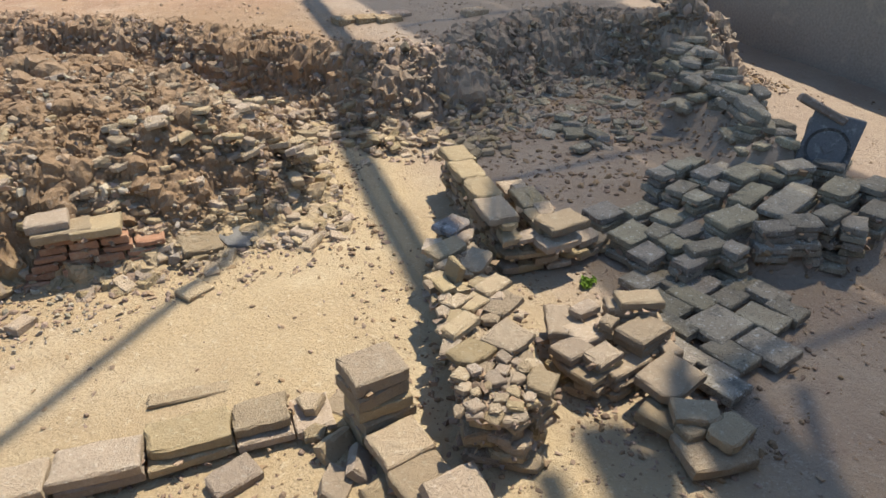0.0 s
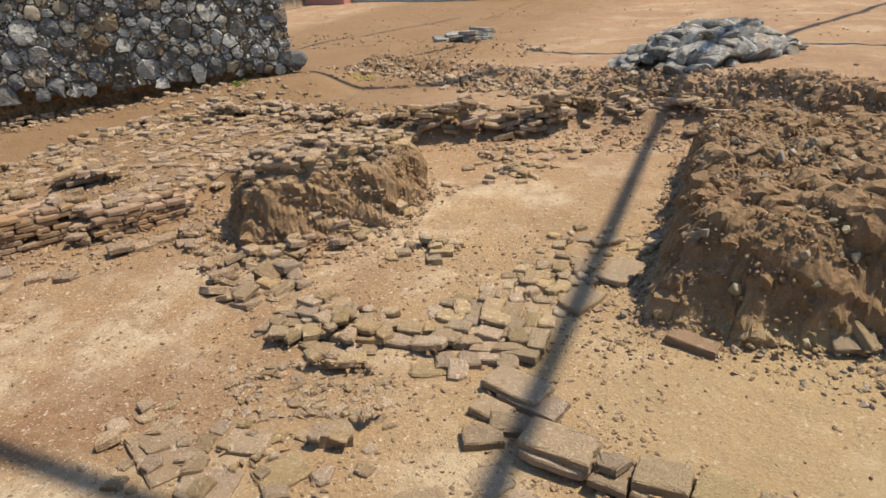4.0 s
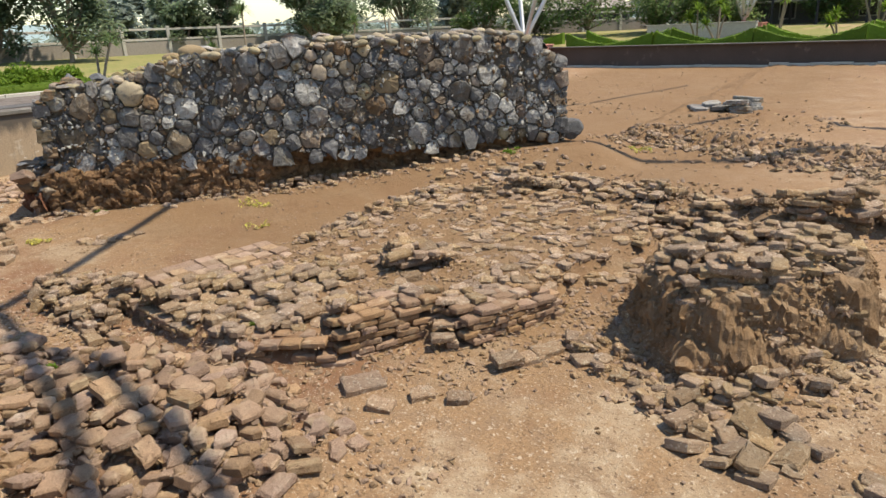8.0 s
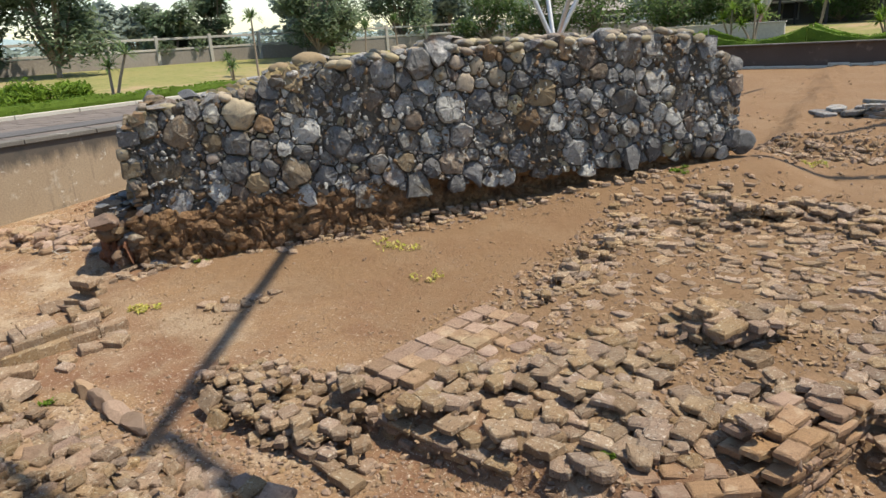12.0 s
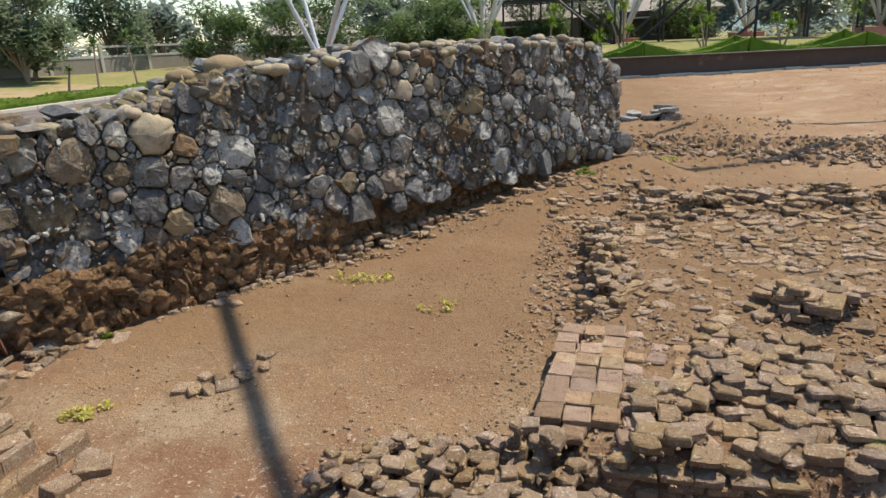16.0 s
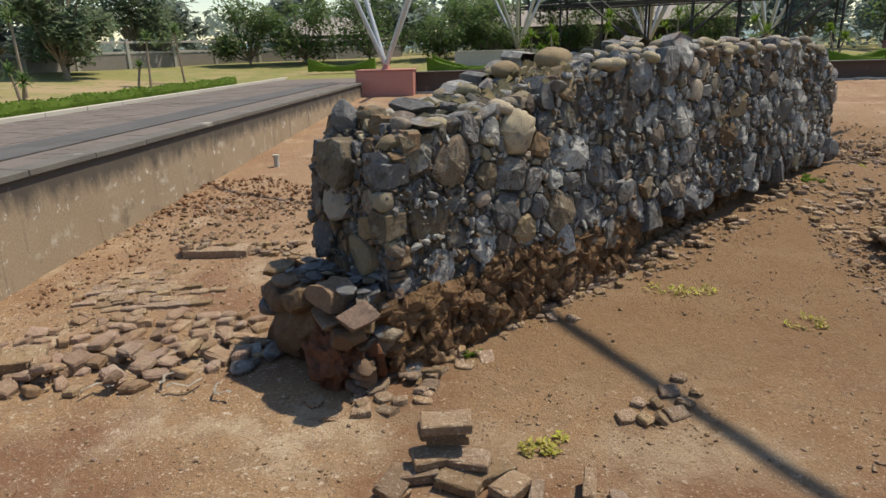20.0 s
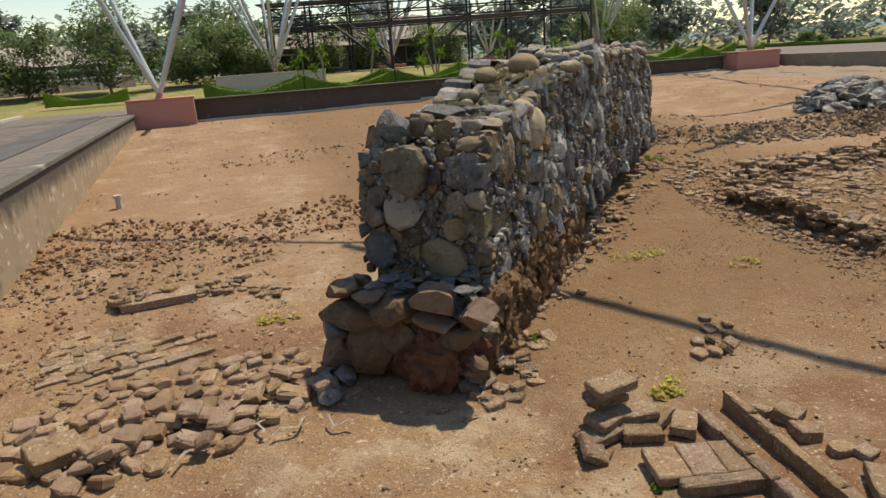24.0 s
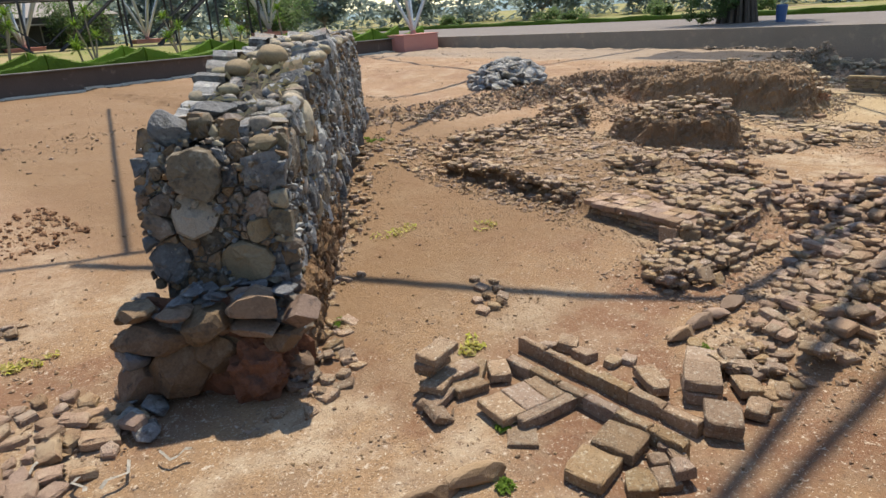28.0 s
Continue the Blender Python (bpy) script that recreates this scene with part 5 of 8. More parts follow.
    # brick footing under the stones, with earth showing
    for c in range(6):
        u = 1.7 + rng.uniform(0, .3) + .22 * c
        while u < 7.4 - c * 0.55:
            b = rng.choice(BR_SMALL)
            foot = float(np.interp(u, [1.5, 2.4, 3.9, 4.5, 5.4, 6.6, 8.1], [-.92, -.90, -.94, -.88, -.72, -.60, -.50]))
            zz = foot + c * 0.066
            if rng.random() < 0.93 - c * .06 and zz < low(u) - .2:
                place(b[0], e, pose(u, -.06 + .025 * c + .16 * float(smooth(4.6, 6.0, u)) + rng.uniform(-.03, .03), zz + rng.uniform(-.006, .006), rng.uniform(-5, 5), rng.uniform(-5, 5), rng.uniform(-12, 12)) @ Matrix.Diagonal((.9, .9, .95, 1)), "footing_brick")
            u += 0.16
    lumps = Pile()
    for k in range(3400):
        u = rng.uniform(.3, 10.3) if k % 2 else rng.uniform(.3, 4.6)
        zz = rng.uniform(-.98, low(u) + .02)
        s = .03 + .22 * rng.random() ** 3
        cave = float(np.interp(u, [.5, 1.0, 4.2, 5.6, 9.0, 10.4], [.02, .03, .10, .36, .34, .2]))
        lumps.add(rng.choice(CHIPS + CLODS), pose(u, cave - .02 + rng.uniform(-.05, .03), zz, rng.uniform(0, 360), rng.uniform(0, 360), 0) @ Matrix.Diagonal((s * 1.3, s, s, 1)))
    lumps.done("footing_earth", M_FOOT, e, "crumbling brown earth of the footing")


stone_wall()


# ---------------------------------------------------------------- bricks and rubble, laid one on another
TOPS = {}
CELL = 0.085


def cells(x, y, lx, ly, yaw):
    c, s = math.cos(math.radians(yaw)), math.sin(math.radians(yaw))
    n1, n2 = max(1, int(lx / CELL)), max(1, int(ly / CELL))
    for a in range(n1 + 1):
        for b in range(n2 + 1):
            p, q = (a / n1 - .5) * lx * .85, (b / n2 - .5) * ly * .85
            yield x + p * c - q * s, y + p * s + q * c


def rest(x, y, lx, ly, lz, yaw, sink=0.015):
    """The height at which a brick comes to lie there, and its lean."""
    keys, zs = [], []
    for px, py in cells(x, y, lx, ly, yaw):
        k = (round(px / CELL), round(py / CELL))
        if k not in TOPS:
            TOPS[k] = hz(px, py)
        keys.append(k)
        zs.append(TOPS[k])
    zs.sort()
    z = zs[int(len(zs) * 0.5)] - sink + lz / 2
    for k in keys:
        TOPS[k] = max(TOPS[k], z + lz / 2)
    return z


class Heap:
    """A ruin of bricks as one thing: its first bricks are parts, those past the limit are joined."""

    def __init__(self, name, label, category, group="", limit=280, seed=1, dirt=4):
        self.e = thing(name, label, category, group)
        self.dirt = dirt
        self.piles, self.count, self.limit, self.rng, self.chips = {}, 0, limit, random.Random(seed), Pile()

    def put(self, b, x, y, yaw, tx=0.0, ty=0.0, z=None, scale=1.0, sink=0.015, name="brick", lift=0.0):
        mesh, lx, ly, lz = b
        if z is None:
            z = rest(x, y, lx * scale, ly * scale, lz * scale, yaw, sink) + lift
        m = pose(x, y, z, tx, ty, yaw) @ Matrix.Diagonal((scale, scale, scale, 1))
        if self.count < self.limit:
            place(mesh, self.e, m, name)
        else:
            self.piles.setdefault(mesh.materials[0].name, (Pile(), mesh.materials[0]))[0].add(mesh, m)
        self.count += 1
        r = self.rng
        for _ in range(self.dirt):
            a, q = r.uniform(0, 6.283), .02 + .06 * r.random() ** 2
            self.chips.add(r.choice(CHIPS), pose(x + math.cos(a) * lx * scale * .52, y + math.sin(a) * ly * scale * .6, z - lz * scale * .42 + r.uniform(-.01, .015), r.uniform(0, 360), r.uniform(-30, 30), r.uniform(0, 360)) @ Matrix.Diagonal((q * 1.4, q, q, 1)))
        return z

    def scatter(self, poly, n, yaw=0, spread=90, tilt=8, pool=None, size=(.85, 1.1), sink=.02, edge=0.0, gap=0.0, slope=False, out=0.0):
        r = self.rng
        n, gap, sink = int(n * 1.3), gap * .86, sink + .012
        xs, ys = [p[0] for p in poly], [p[1] for p in poly]
        cand = np.array([(r.uniform(min(xs), max(xs)), r.uniform(min(ys), max(ys))) for _ in range(n * 6)])
        ok = inside(cand[:, 0], cand[:, 1], poly)
        cand = cand[(ok > -out) & ((edge == 0) | (ok < edge))]
        done = []
        for x, y in cand:
            if len(done) >= n:
                break
            if gap and any((x - a) ** 2 + (y - b) ** 2 < gap * gap for a, b in done[-400:]):
                continue
            done.append((x, y))
            self.put(r.choice(pool or BR), x, y, yaw + r.choice((0, 90)) + r.uniform(-spread, spread), r.uniform(-tilt, tilt), r.uniform(-tilt, tilt), scale=r.uniform(*size), sink=sink, z=(hz(x, y) + r.uniform(-.02, .03)) if slope else None)

    def line(self, pts, n, width, yaw=0, spread=90, tilt=10, pool=None, size=(.85, 1.1), sink=.02, slope=False):
        r = self.rng
        lens = [math.dist(a, b) for a, b in zip(pts, pts[1:])]
        for _ in range(n):
            k = r.choices(range(len(lens)), lens)[0]
            f = r.random()
            x, y = pts[k][0] + (pts[k + 1][0] - pts[k][0]) * f, pts[k][1] + (pts[k + 1][1] - pts[k][1]) * f
            d = r.gauss(0, .4) * width
            a = math.atan2(pts[k + 1][1] - pts[k][1], pts[k + 1][0] - pts[k][0])
            x, y = x - d * math.sin(a), y + d * math.cos(a)
            self.put(r.choice(pool or BR), x, y, yaw + math.degrees(a) + r.uniform(-spread, spread), r.uniform(-tilt, tilt), r.uniform(-tilt, tilt), scale=r.uniform(*size), sink=sink, z=(hz(x, y) + r.uniform(-.02, .03)) if slope else None)

    def pave(self, x0, y0, x1, y1, rows, step=None, pool=None, tilt=2.5, jitter=.02, miss=.08, wide=BRICK_W + .012, sink=.02, shrink=1.0):
        """Rows of flat bricks side by side, each row from 0 towards 1."""
        r = self.rng
        d = math.dist((x0, y0), (x1, y1))
        ux, uy = (x1 - x0) / d, (y1 - y0) / d
        yaw = math.degrees(math.atan2(uy, ux))
        for k in range(rows):
            s = r.uniform(0, .18) if k % 2 else 0.0
            while s < d - .1:
                b = r.choice(pool or BR_FULL)
                L = b[1] * shrink + 0.012
                if r.random() > miss:
                    cx = x0 + ux * (s + L / 2) - uy * (k + .5) * wide + r.uniform(-jitter, jitter)
                    cy = y0 + uy * (s + L / 2) + ux * (k + .5) * wide + r.uniform(-jitter, jitter)
                    self.put(b, cx, cy, yaw + r.uniform(-3, 3), r.uniform(-tilt, tilt), r.uniform(-tilt, tilt), sink=sink, scale=shrink)
                s += L

    def wall(self, x0, y0, x1, y1, z0, courses, thick=1, taper=0.0, pool=None, miss=0.05, jitter=0.012, ragged=0.3):
        """Coursed bricks from 0 to 1, stepped back at both ends as they rise."""
        r = self.rng
        d = math.dist((x0, y0), (x1, y1))
        ux, uy = (x1 - x0) / d, (y1 - y0) / d
        yaw = math.degrees(math.atan2(uy, ux))
        for c in range(courses):
            for k in range(thick):
                s = taper * c + (0.15 if (c + k) % 2 else 0) + r.uniform(0, .05)
                end = d - taper * c - (r.uniform(0, ragged) if c > courses - 3 else 0)
                while s < end - .08:
                    b = r.choice(pool or BR_FULL)
                    L = b[1] + 0.008
                    if r.random() > miss or c < 1:
                        cx = x0 + ux * (s + L / 2) - uy * (k + .5) * (BRICK_W + .006) + r.uniform(-jitter, jitter)
                        cy = y0 + uy * (s + L / 2) + ux * (k + .5) * (BRICK_W + .006) + r.uniform(-jitter, jitter)
                        z = z0 + (c + .5) * (BRICK_H + .006)
                        self.put(b, cx, cy, yaw + r.uniform(-2.5, 2.5), r.uniform(-1.5, 1.5), r.uniform(-1.5, 1.5), z=z)
                        for px, py in cells(cx, cy, b[1], b[2], yaw):
                            q = (round(px / CELL), round(py / CELL))
                            TOPS[q] = max(TOPS.get(q, -9), z + BRICK_H / 2)
                    s += L

    def crumbs(self, poly, n, smin=.02, smax=.07):
        r = self.rng
        xs, ys = [p[0] for p in poly], [p[1] for p in poly]
        cand = np.array([(r.uniform(min(xs), max(xs)), r.uniform(min(ys), max(ys))) for _ in range(n * 3)])
        cand = cand[inside(cand[:, 0], cand[:, 1], poly) > -0.1][:n]
        zs = height(cand[:, 0], cand[:, 1])
        for (x, y), z in zip(cand, zs):
            s = smin + (smax - smin) * r.random() ** 2
            self.chips.add(r.choice(CHIPS + CLODS[3:]), pose(x, y, z + s * .1, r.uniform(-30, 30), r.uniform(-30, 30), r.uniform(0, 360)) @ Matrix.Diagonal((s * r.uniform(1, 1.8), s, s * 1.2, 1)))

    def band(self, poly, n, lo, hi, smin, smax, x0=-99, x1=99):
        # lumps strewn over the sloping rim of a mound
        r = self.rng
        sides = [(a, b) for a, b in zip(poly, poly[1:] + poly[:1]) if max(a[1], b[1]) < 16 and max(a[0], b[0]) < 9.4]
        lens = [math.dist(a, b) for a, b in sides]
        cand = []
        while len(cand) < n * 1.3:
            (ax, ay), (bx, by) = r.choices(sides, lens)[0]
            k, off = r.random(), r.uniform(lo, hi)
            q = math.dist((ax, ay), (bx, by))
            cand.append((ax + (bx - ax) * k - (by - ay) / q * off, ay + (by - ay) * k + (bx - ax) / q * off))
        cand = np.array(cand)
        d = inside(cand[:, 0], cand[:, 1], poly)
        cand = cand[(d > lo) & (d < hi) & (cand[:, 0] > x0) & (cand[:, 0] < x1)][:n]
        for (x, y), z in zip(cand, height(cand[:, 0], cand[:, 1])):
            s = smin + (smax - smin) * r.random() ** 2.4
            self.chips.add(r.choice(CLODS if r.random() < .75 else CHIPS), pose(x, y, z - s * .1, r.uniform(0, 360), r.uniform(0, 360), r.uniform(0, 360)) @ Matrix.Diagonal((s * r.uniform(1, 1.5), s, s, 1)))

    def done(self):
        for pile, material in self.piles.values():
            pile.done("loose_bricks", material, self.e)
        self.chips.done("brick_debris", M_RUBBLE, self.e)


def slab(heap, x, y, yaw, lx, ly, lz, tx=0, ty=0, z=None, material=None, seed=0, sides=4, name="slab", jitter=.085, sink=0.02, lift=0.0):
    me = slab_mesh(name, random.Random(seed + int(abs(x * 100 + y * 37))), lx, ly, lz, min(.012, lz * .2), jitter, material or M_BRICK, sides)
    return heap.put((me, lx, ly, lz), x, y, yaw, tx, ty, z=z, name=name, sink=sink, lift=lift)


def stretch_start():
    """The ruins passed first: stub wall, twin wall, paved steps, mound with its brick pier."""
    h = Heap("brick_wall_stub", "crumbling thick brick wall stub heaped with loose broken bricks", "brick wall", seed=21, limit=300)
    stub = [(1.62, 2.78), (1.88, 2.60), (2.25, 2.68), (2.38, 3.0), (2.45, 3.7), (2.62, 4.7), (2.55, 5.0), (2.25, 4.9), (1.98, 4.1), (1.75, 3.3)]
    h.wall(1.64, 2.80, 1.90, 2.58, -.97, 6, 2, 0.0, BR, miss=.03, ragged=.05)
    h.wall(1.90, 2.58, 2.24, 2.70, -.97, 6, 2, 0.0, BR, miss=.03, ragged=.05)
    h.wall(2.05, 3.9, 1.70, 2.86, -.97, 6, 2, 0.0, BR, miss=.06)
    h.wall(2.42, 5.0, 2.04, 3.9, -.97, 5, 2, 0.02, BR, miss=.12)
    h.wall(2.26, 2.72, 2.38, 3.7, -.97, 6, 2, 0.0, BR, miss=.06)
    h.wall(2.4, 3.7, 2.62, 4.8, -.97, 5, 1, 0.02, BR, miss=.12)
    h.scatter(stub, 60, 20, 60, 10, BR_SMALL, (.5, .8), gap=.1)
    h.scatter([(1.66, 2.8), (1.9, 2.62), (2.22, 2.72), (2.25, 3.05), (1.78, 3.1)], 40, 20, 40, 6, BR_SMALL, (.5, .78), gap=.09, sink=.012)
    h.scatter([(1.85, 3.4), (2.3, 3.5), (2.6, 4.8), (2.3, 4.9), (2.0, 4.0)], 46, 40, 40, 9, BR, (.6, .95), gap=.12, sink=.012)
    for x, y, yaw, a, b in ((1.91, 3.20, 24, .26, .24), (2.19, 3.22, 26, .27, .25), (1.95, 3.45, 22, .27, .14), (2.34, 3.58, 30, .30, .17), (2.36, 3.79, 26, .28, .16), (2.18, 2.78, 40, .19, .17), (2.3, 4.5, 15, .32, .2), (2.42, 4.2, 40, .3, .2)):
        slab(h, x, y, yaw, a, b, .065, h.rng.uniform(-5, 5), h.rng.uniform(-5, 5))
    slab(h, 2.50, 4.85, 30, .34, .24, .06, 2, 6, material=M_STONE)
    slab(h, 2.14, 4.02, 20, .07, .16, .24, 12, 10)
    h.crumbs([(1.3, 2.3), (3.2, 2.4), (3.2, 3.3), (2.8, 5.2), (1.6, 5.2)], 700, .015, .05)
    h.done()

    h = Heap("low_brick_steps", "low steps of worn flat bricks beside the wall stub", "brick step", seed=61, limit=200)

    def stack(x, y, yaw, a, b, t, ztop, material=None):
        z = ztop - t / 2
        k = 0
        while z > hz(x, y) - t * .3:
            slab(h, x + h.rng.uniform(-.02, .02) * k, y + h.rng.uniform(-.02, .02) * k, yaw + h.rng.uniform(-6, 6), a * h.rng.uniform(.9, 1.05), b * h.rng.uniform(.9, 1.05), t, h.rng.uniform(-2.5, 2.5), h.rng.uniform(-2.5, 2.5), z=z, material=material, seed=k * 31)
            z -= t + .004
            k += 1

    for x, y, yaw, a, b, zt in ((3.24, 3.37, -22, .30, .17, -.60), (3.30, 3.30, -25, .32, .20, -.53), (3.18, 3.08, 12, .34, .26, -.62), (2.95, 3.46, 8, .20, .13, -.62), (2.80, 3.01, 10, .22, .16, -.66), (3.0, 3.24, 30, .15, .12, -.6),
                                (2.66, 3.17, 14, .24, .2, -.68), (2.77, 3.50, 70, .34, .2, -.70), (2.92, 3.32, 10, .36, .26, -.70), (2.97, 2.95, 14, .40, .16, -.76), (2.72, 3.0, 20, .26, .2, -.76), (3.32, 3.02, 80, .34, .13, -.74)):
        stack(x, y, yaw, a, b, .07, zt)
    for x, y, yaw, a, b, zt in ((3.12, 2.70, 16, .38, .30, -.72), (3.07, 2.40, -30, .28, .18, -.74), (3.06, 2.20, -10, .46, .32, -.86), (3.18, 2.21, 18, .28, .2, -.77), (2.98, 2.32, 0, .15, .12, -.79), (2.98, 2.56, 30, .34, .26, -.84)):
        slab(h, x, y, yaw, a, b, .085, h.rng.uniform(-7, 7), h.rng.uniform(-7, 7), z=zt - .04)
    h.crumbs([(2.5, 2.1), (3.5, 2.0), (3.5, 3.5), (2.6, 3.7)], 350, .015, .06)
    h.done()

    h = Heap("brick_pillar", "short leaning pillar of four stacked bricks", "brick pillar", seed=22)
    for k, (dx, yaw) in enumerate(((0, 8), (.02, 12), (.01, 5), (-.01, 14), (0.0, 8))):
        slab(h, 1.28 + dx, 3.28, yaw, .36, .30, .105, 2, 2, z=-0.9 + k * .108)
    slab(h, 1.32, 2.95, 12, .34, .28, .09, 4, 3, z=-.82)
    slab(h, 1.36, 2.72, 15, .34, .27, .10, 10, 4, z=-.88)
    slab(h, 1.50, 2.48, 12, .36, .30, .10, 22, 8, z=-.86)
    for x, y, yaw, tx in ((.98, 3.2, 30, 60), (1.08, 3.02, 70, 50), (1.0, 3.42, 10, 10), (1.12, 3.55, 40, 10), (1.15, 2.75, 20, 30), (0.9, 2.92, 60, 25)):
        slab(h, x, y, yaw, .26, .18, .08, tx, 5)
    h.done()

    h = Heap("brick_kerb_row", "long low row of worn ancient bricks edging the floor", "brick row", seed=23)
    x = -3.45
    k = 0
    while x < 0.95:
        L = h.rng.choice((.34, .40, .52, .26, .22, .36))
        y = 3.72 - 0.055 * (x + 3.4) + h.rng.uniform(-.02, .02)
        slab(h, x + L / 2, y, -3 + h.rng.uniform(-4, 4), L - .012, .30, .075, 1.5, 1, z=-.895, seed=k)
        if L < .3:
            slab(h, x + L * .5, y + .03, h.rng.uniform(-14, 14), L * .85, .2, .075, h.rng.uniform(-7, 7), h.rng.uniform(-7, 7), z=-.818, seed=k + 50, jitter=.18, sides=5)
            slab(h, x + L * .4, y - .17, h.rng.uniform(-40, 40), .15, .11, .06, h.rng.uniform(-14, 14), h.rng.uniform(-14, 14), seed=k + 80, jitter=.18, sides=5)
        else:
            slab(h, x + L / 2, y + .01 + h.rng.uniform(-.025, .025), -3 + h.rng.uniform(-6, 6), L - .02, h.rng.uniform(.24, .3), .085, h.rng.uniform(-4, 4), h.rng.uniform(-4, 4), z=-.812 + h.rng.uniform(-.02, .012), seed=k + 50, jitter=.14)
        x += L
        k += 1
    for x, y, yaw in ((-3.62, 3.95, 20), (-3.8, 4.05, -10), (-3.75, 3.75, 30), (.35, 3.22, 20), (-.6, 3.4, 40)):
        slab(h, x, y, yaw, .3, .2, .09, 4, 4)
    slab(h, -3.55, 4.28, -14, .52, .26, .08, 2, 3)
    h.crumbs([(-3.9, 3.1), (1.2, 2.8), (1.3, 3.6), (-3.8, 4.2)], 900, .015, .05)
    h.done()

    h = Heap("twin_brick_wall", "well preserved low brick walls of neat flat courses", "brick wall", seed=24)
    h.wall(2.98, 4.42, 3.12, 6.1, -.93, 7, 1, 0.0, BR_FULL, miss=0.0, ragged=.02)
    h.wall(3.38, 4.35, 3.62, 5.75, -.93, 6, 1, 0.02, BR_FULL, miss=.02)
    h.wall(2.92, 4.42, 3.5, 4.34, -.93, 5, 1, 0, BR_FULL, miss=0)
    h.wall(3.5, 4.36, 3.95, 4.42, -.93, 3, 1, 0, BR_FULL, miss=0)
    for k, (x, y, yaw) in enumerate(((2.86, 4.72, 84), (2.93, 5.14, 84), (2.98, 5.56, 85), (3.05, 5.95, 85))):
        slab(h, x, y, yaw, .42, .27, .075, 1, 1, seed=k)
    for k, (x, y, yaw) in enumerate(((3.28, 4.62, 84), (3.36, 5.02, 82), (3.48, 5.5, 80), (3.28, 4.38, 5), (3.34, 4.42, 8))):
        slab(h, x, y, yaw, .40, .26, .08, 2, 2, seed=k + 9)
    h.done()

    h = Heap("stepped_paving", "grey weathered paving slabs and bricks laid in steps", "paving", seed=25, limit=300)
    for x, y, a, b in ((3.78, 3.52, .24, .36), (4.01, 3.49, .2, .36), (3.96, 3.14, .42, .34), (4.33, 3.06, .26, .34), (3.80, 2.84, .26, .34), (4.10, 2.78, .3, .36), (4.62, 3.29, .2, .3), (4.30, 3.38, .3, .2), (3.56, 2.92, .13, .62), (3.46, 3.10, .13, .5), (3.52, 2.62, .24, .3), (4.2, 3.6, .36, .2), (4.05, 3.80, .28, .24), (3.82, 3.87, .3, .26), (4.52, 3.5, .3, .2), (4.58, 3.06, .2, .28), (3.66, 3.25, .16, .3)):
        slab(h, x, y, 14 + h.rng.uniform(-3, 3), a, b, .085, material=M_BRICK_GREY, tx=h.rng.uniform(-1.5, 1.5), ty=h.rng.uniform(-1.5, 1.5), z=-.905 + h.rng.uniform(-.012, .012), jitter=.06)
    for x, y, yaw, a, b, zt in ((4.06, 4.36, 16, .34, .3, -.72), (4.54, 4.43, 14, .3, .24, -.70), (4.0, 4.05, 16, .3, .24, -.74), (4.26, 4.02, 12, .28, .22, -.69), (4.48, 4.1, 8, .32, .17, -.66), (4.40, 3.80, -8, .36, .17, -.64), (4.18, 3.74, 10, .26, .2, -.70), (4.56, 3.66, 10, .2, .2, -.63), (4.1, 4.84, 10, .36, .32, -.74), (4.4, 4.7, 12, .34, .22, -.72), (4.25, 4.25, 14, .24, .2, -.70)):
        stack(x, y, yaw, a, b, .075, zt, M_BRICK_GREY)
    for x, y, yaw, a, b, zt in ((4.81, 4.92, 12, .26, .22, -.50), (4.84, 4.66, 14, .34, .2, -.56), (4.78, 4.38, 10, .24, .2, -.52), (5.01, 4.38, 30, .22, .18, -.47), (5.19, 4.7, 16, .3, .2, -.48), (5.51, 4.54, 14, .5, .26, -.47), (5.74, 4.38, 14, .36, .26, -.46), (5.24, 4.2, 16, .5, .2, -.51), (5.45, 3.95, 14, .72, .26, -.50), (4.93, 3.62, -24, .3, .2, -.49), (5.19, 3.58, -26, .3, .22, -.48), (4.80, 3.95, 6, .42, .3, -.53)):
        stack(x, y, yaw, a, b, .07, zt, M_BRICK_GREY)
    for x, y, yaw, a, b, zt in ((5.49, 3.56, 14, .3, .2, -.46), (5.58, 3.40, 40, .24, .2, -.5), (5.98, 3.48, 20, .3, .22, -.5), (5.91, 4.68, 10, .3, .2, -.34), (5.86, 4.3, -10, .3, .2, -.38), (6.24, 5.2, 10, .36, .26, -.34), (5.26, 5.0, 24, .24, .18, -.5), (5.95, 3.85, 20, .4, .26, -.44), (6.3, 3.75, 10, .36, .24, -.44), (6.35, 4.3, 30, .4, .3, -.4), (5.0, 4.95, 20, .24, .2, -.47)):
        stack(x, y, yaw, a, b, .07, zt, M_BRICK_GREY)
    h.scatter([(4.9, 3.4), (6.4, 3.35), (7.2, 3.9), (6.8, 4.6), (5.5, 5.0), (4.7, 4.5)], 40, 14, 40, 8, BR_GREY, (.8, 1.2), gap=.14)
    h.crumbs([(2.7, 2.0), (6.4, 2.9), (7.0, 4.9), (3.4, 4.9)], 900, .012, .05)
    h.done()
    c = thing("carved_block", "dark grey carved stone block with a round relief, leaning on bricks", "carved stone", at=pose(6.32, 4.36, hz(6.32, 4.36) + .12, 0, 0, -54))
    lean = pose(0, 0, .28, -24, 8, 0)
    bm = bmesh.new()
    box(bm, 0, 0, 0, .46, .13, .58, m=lean, bevel=.014)
    part("block", bm, M_CARVED, c)
    bm = bmesh.new()
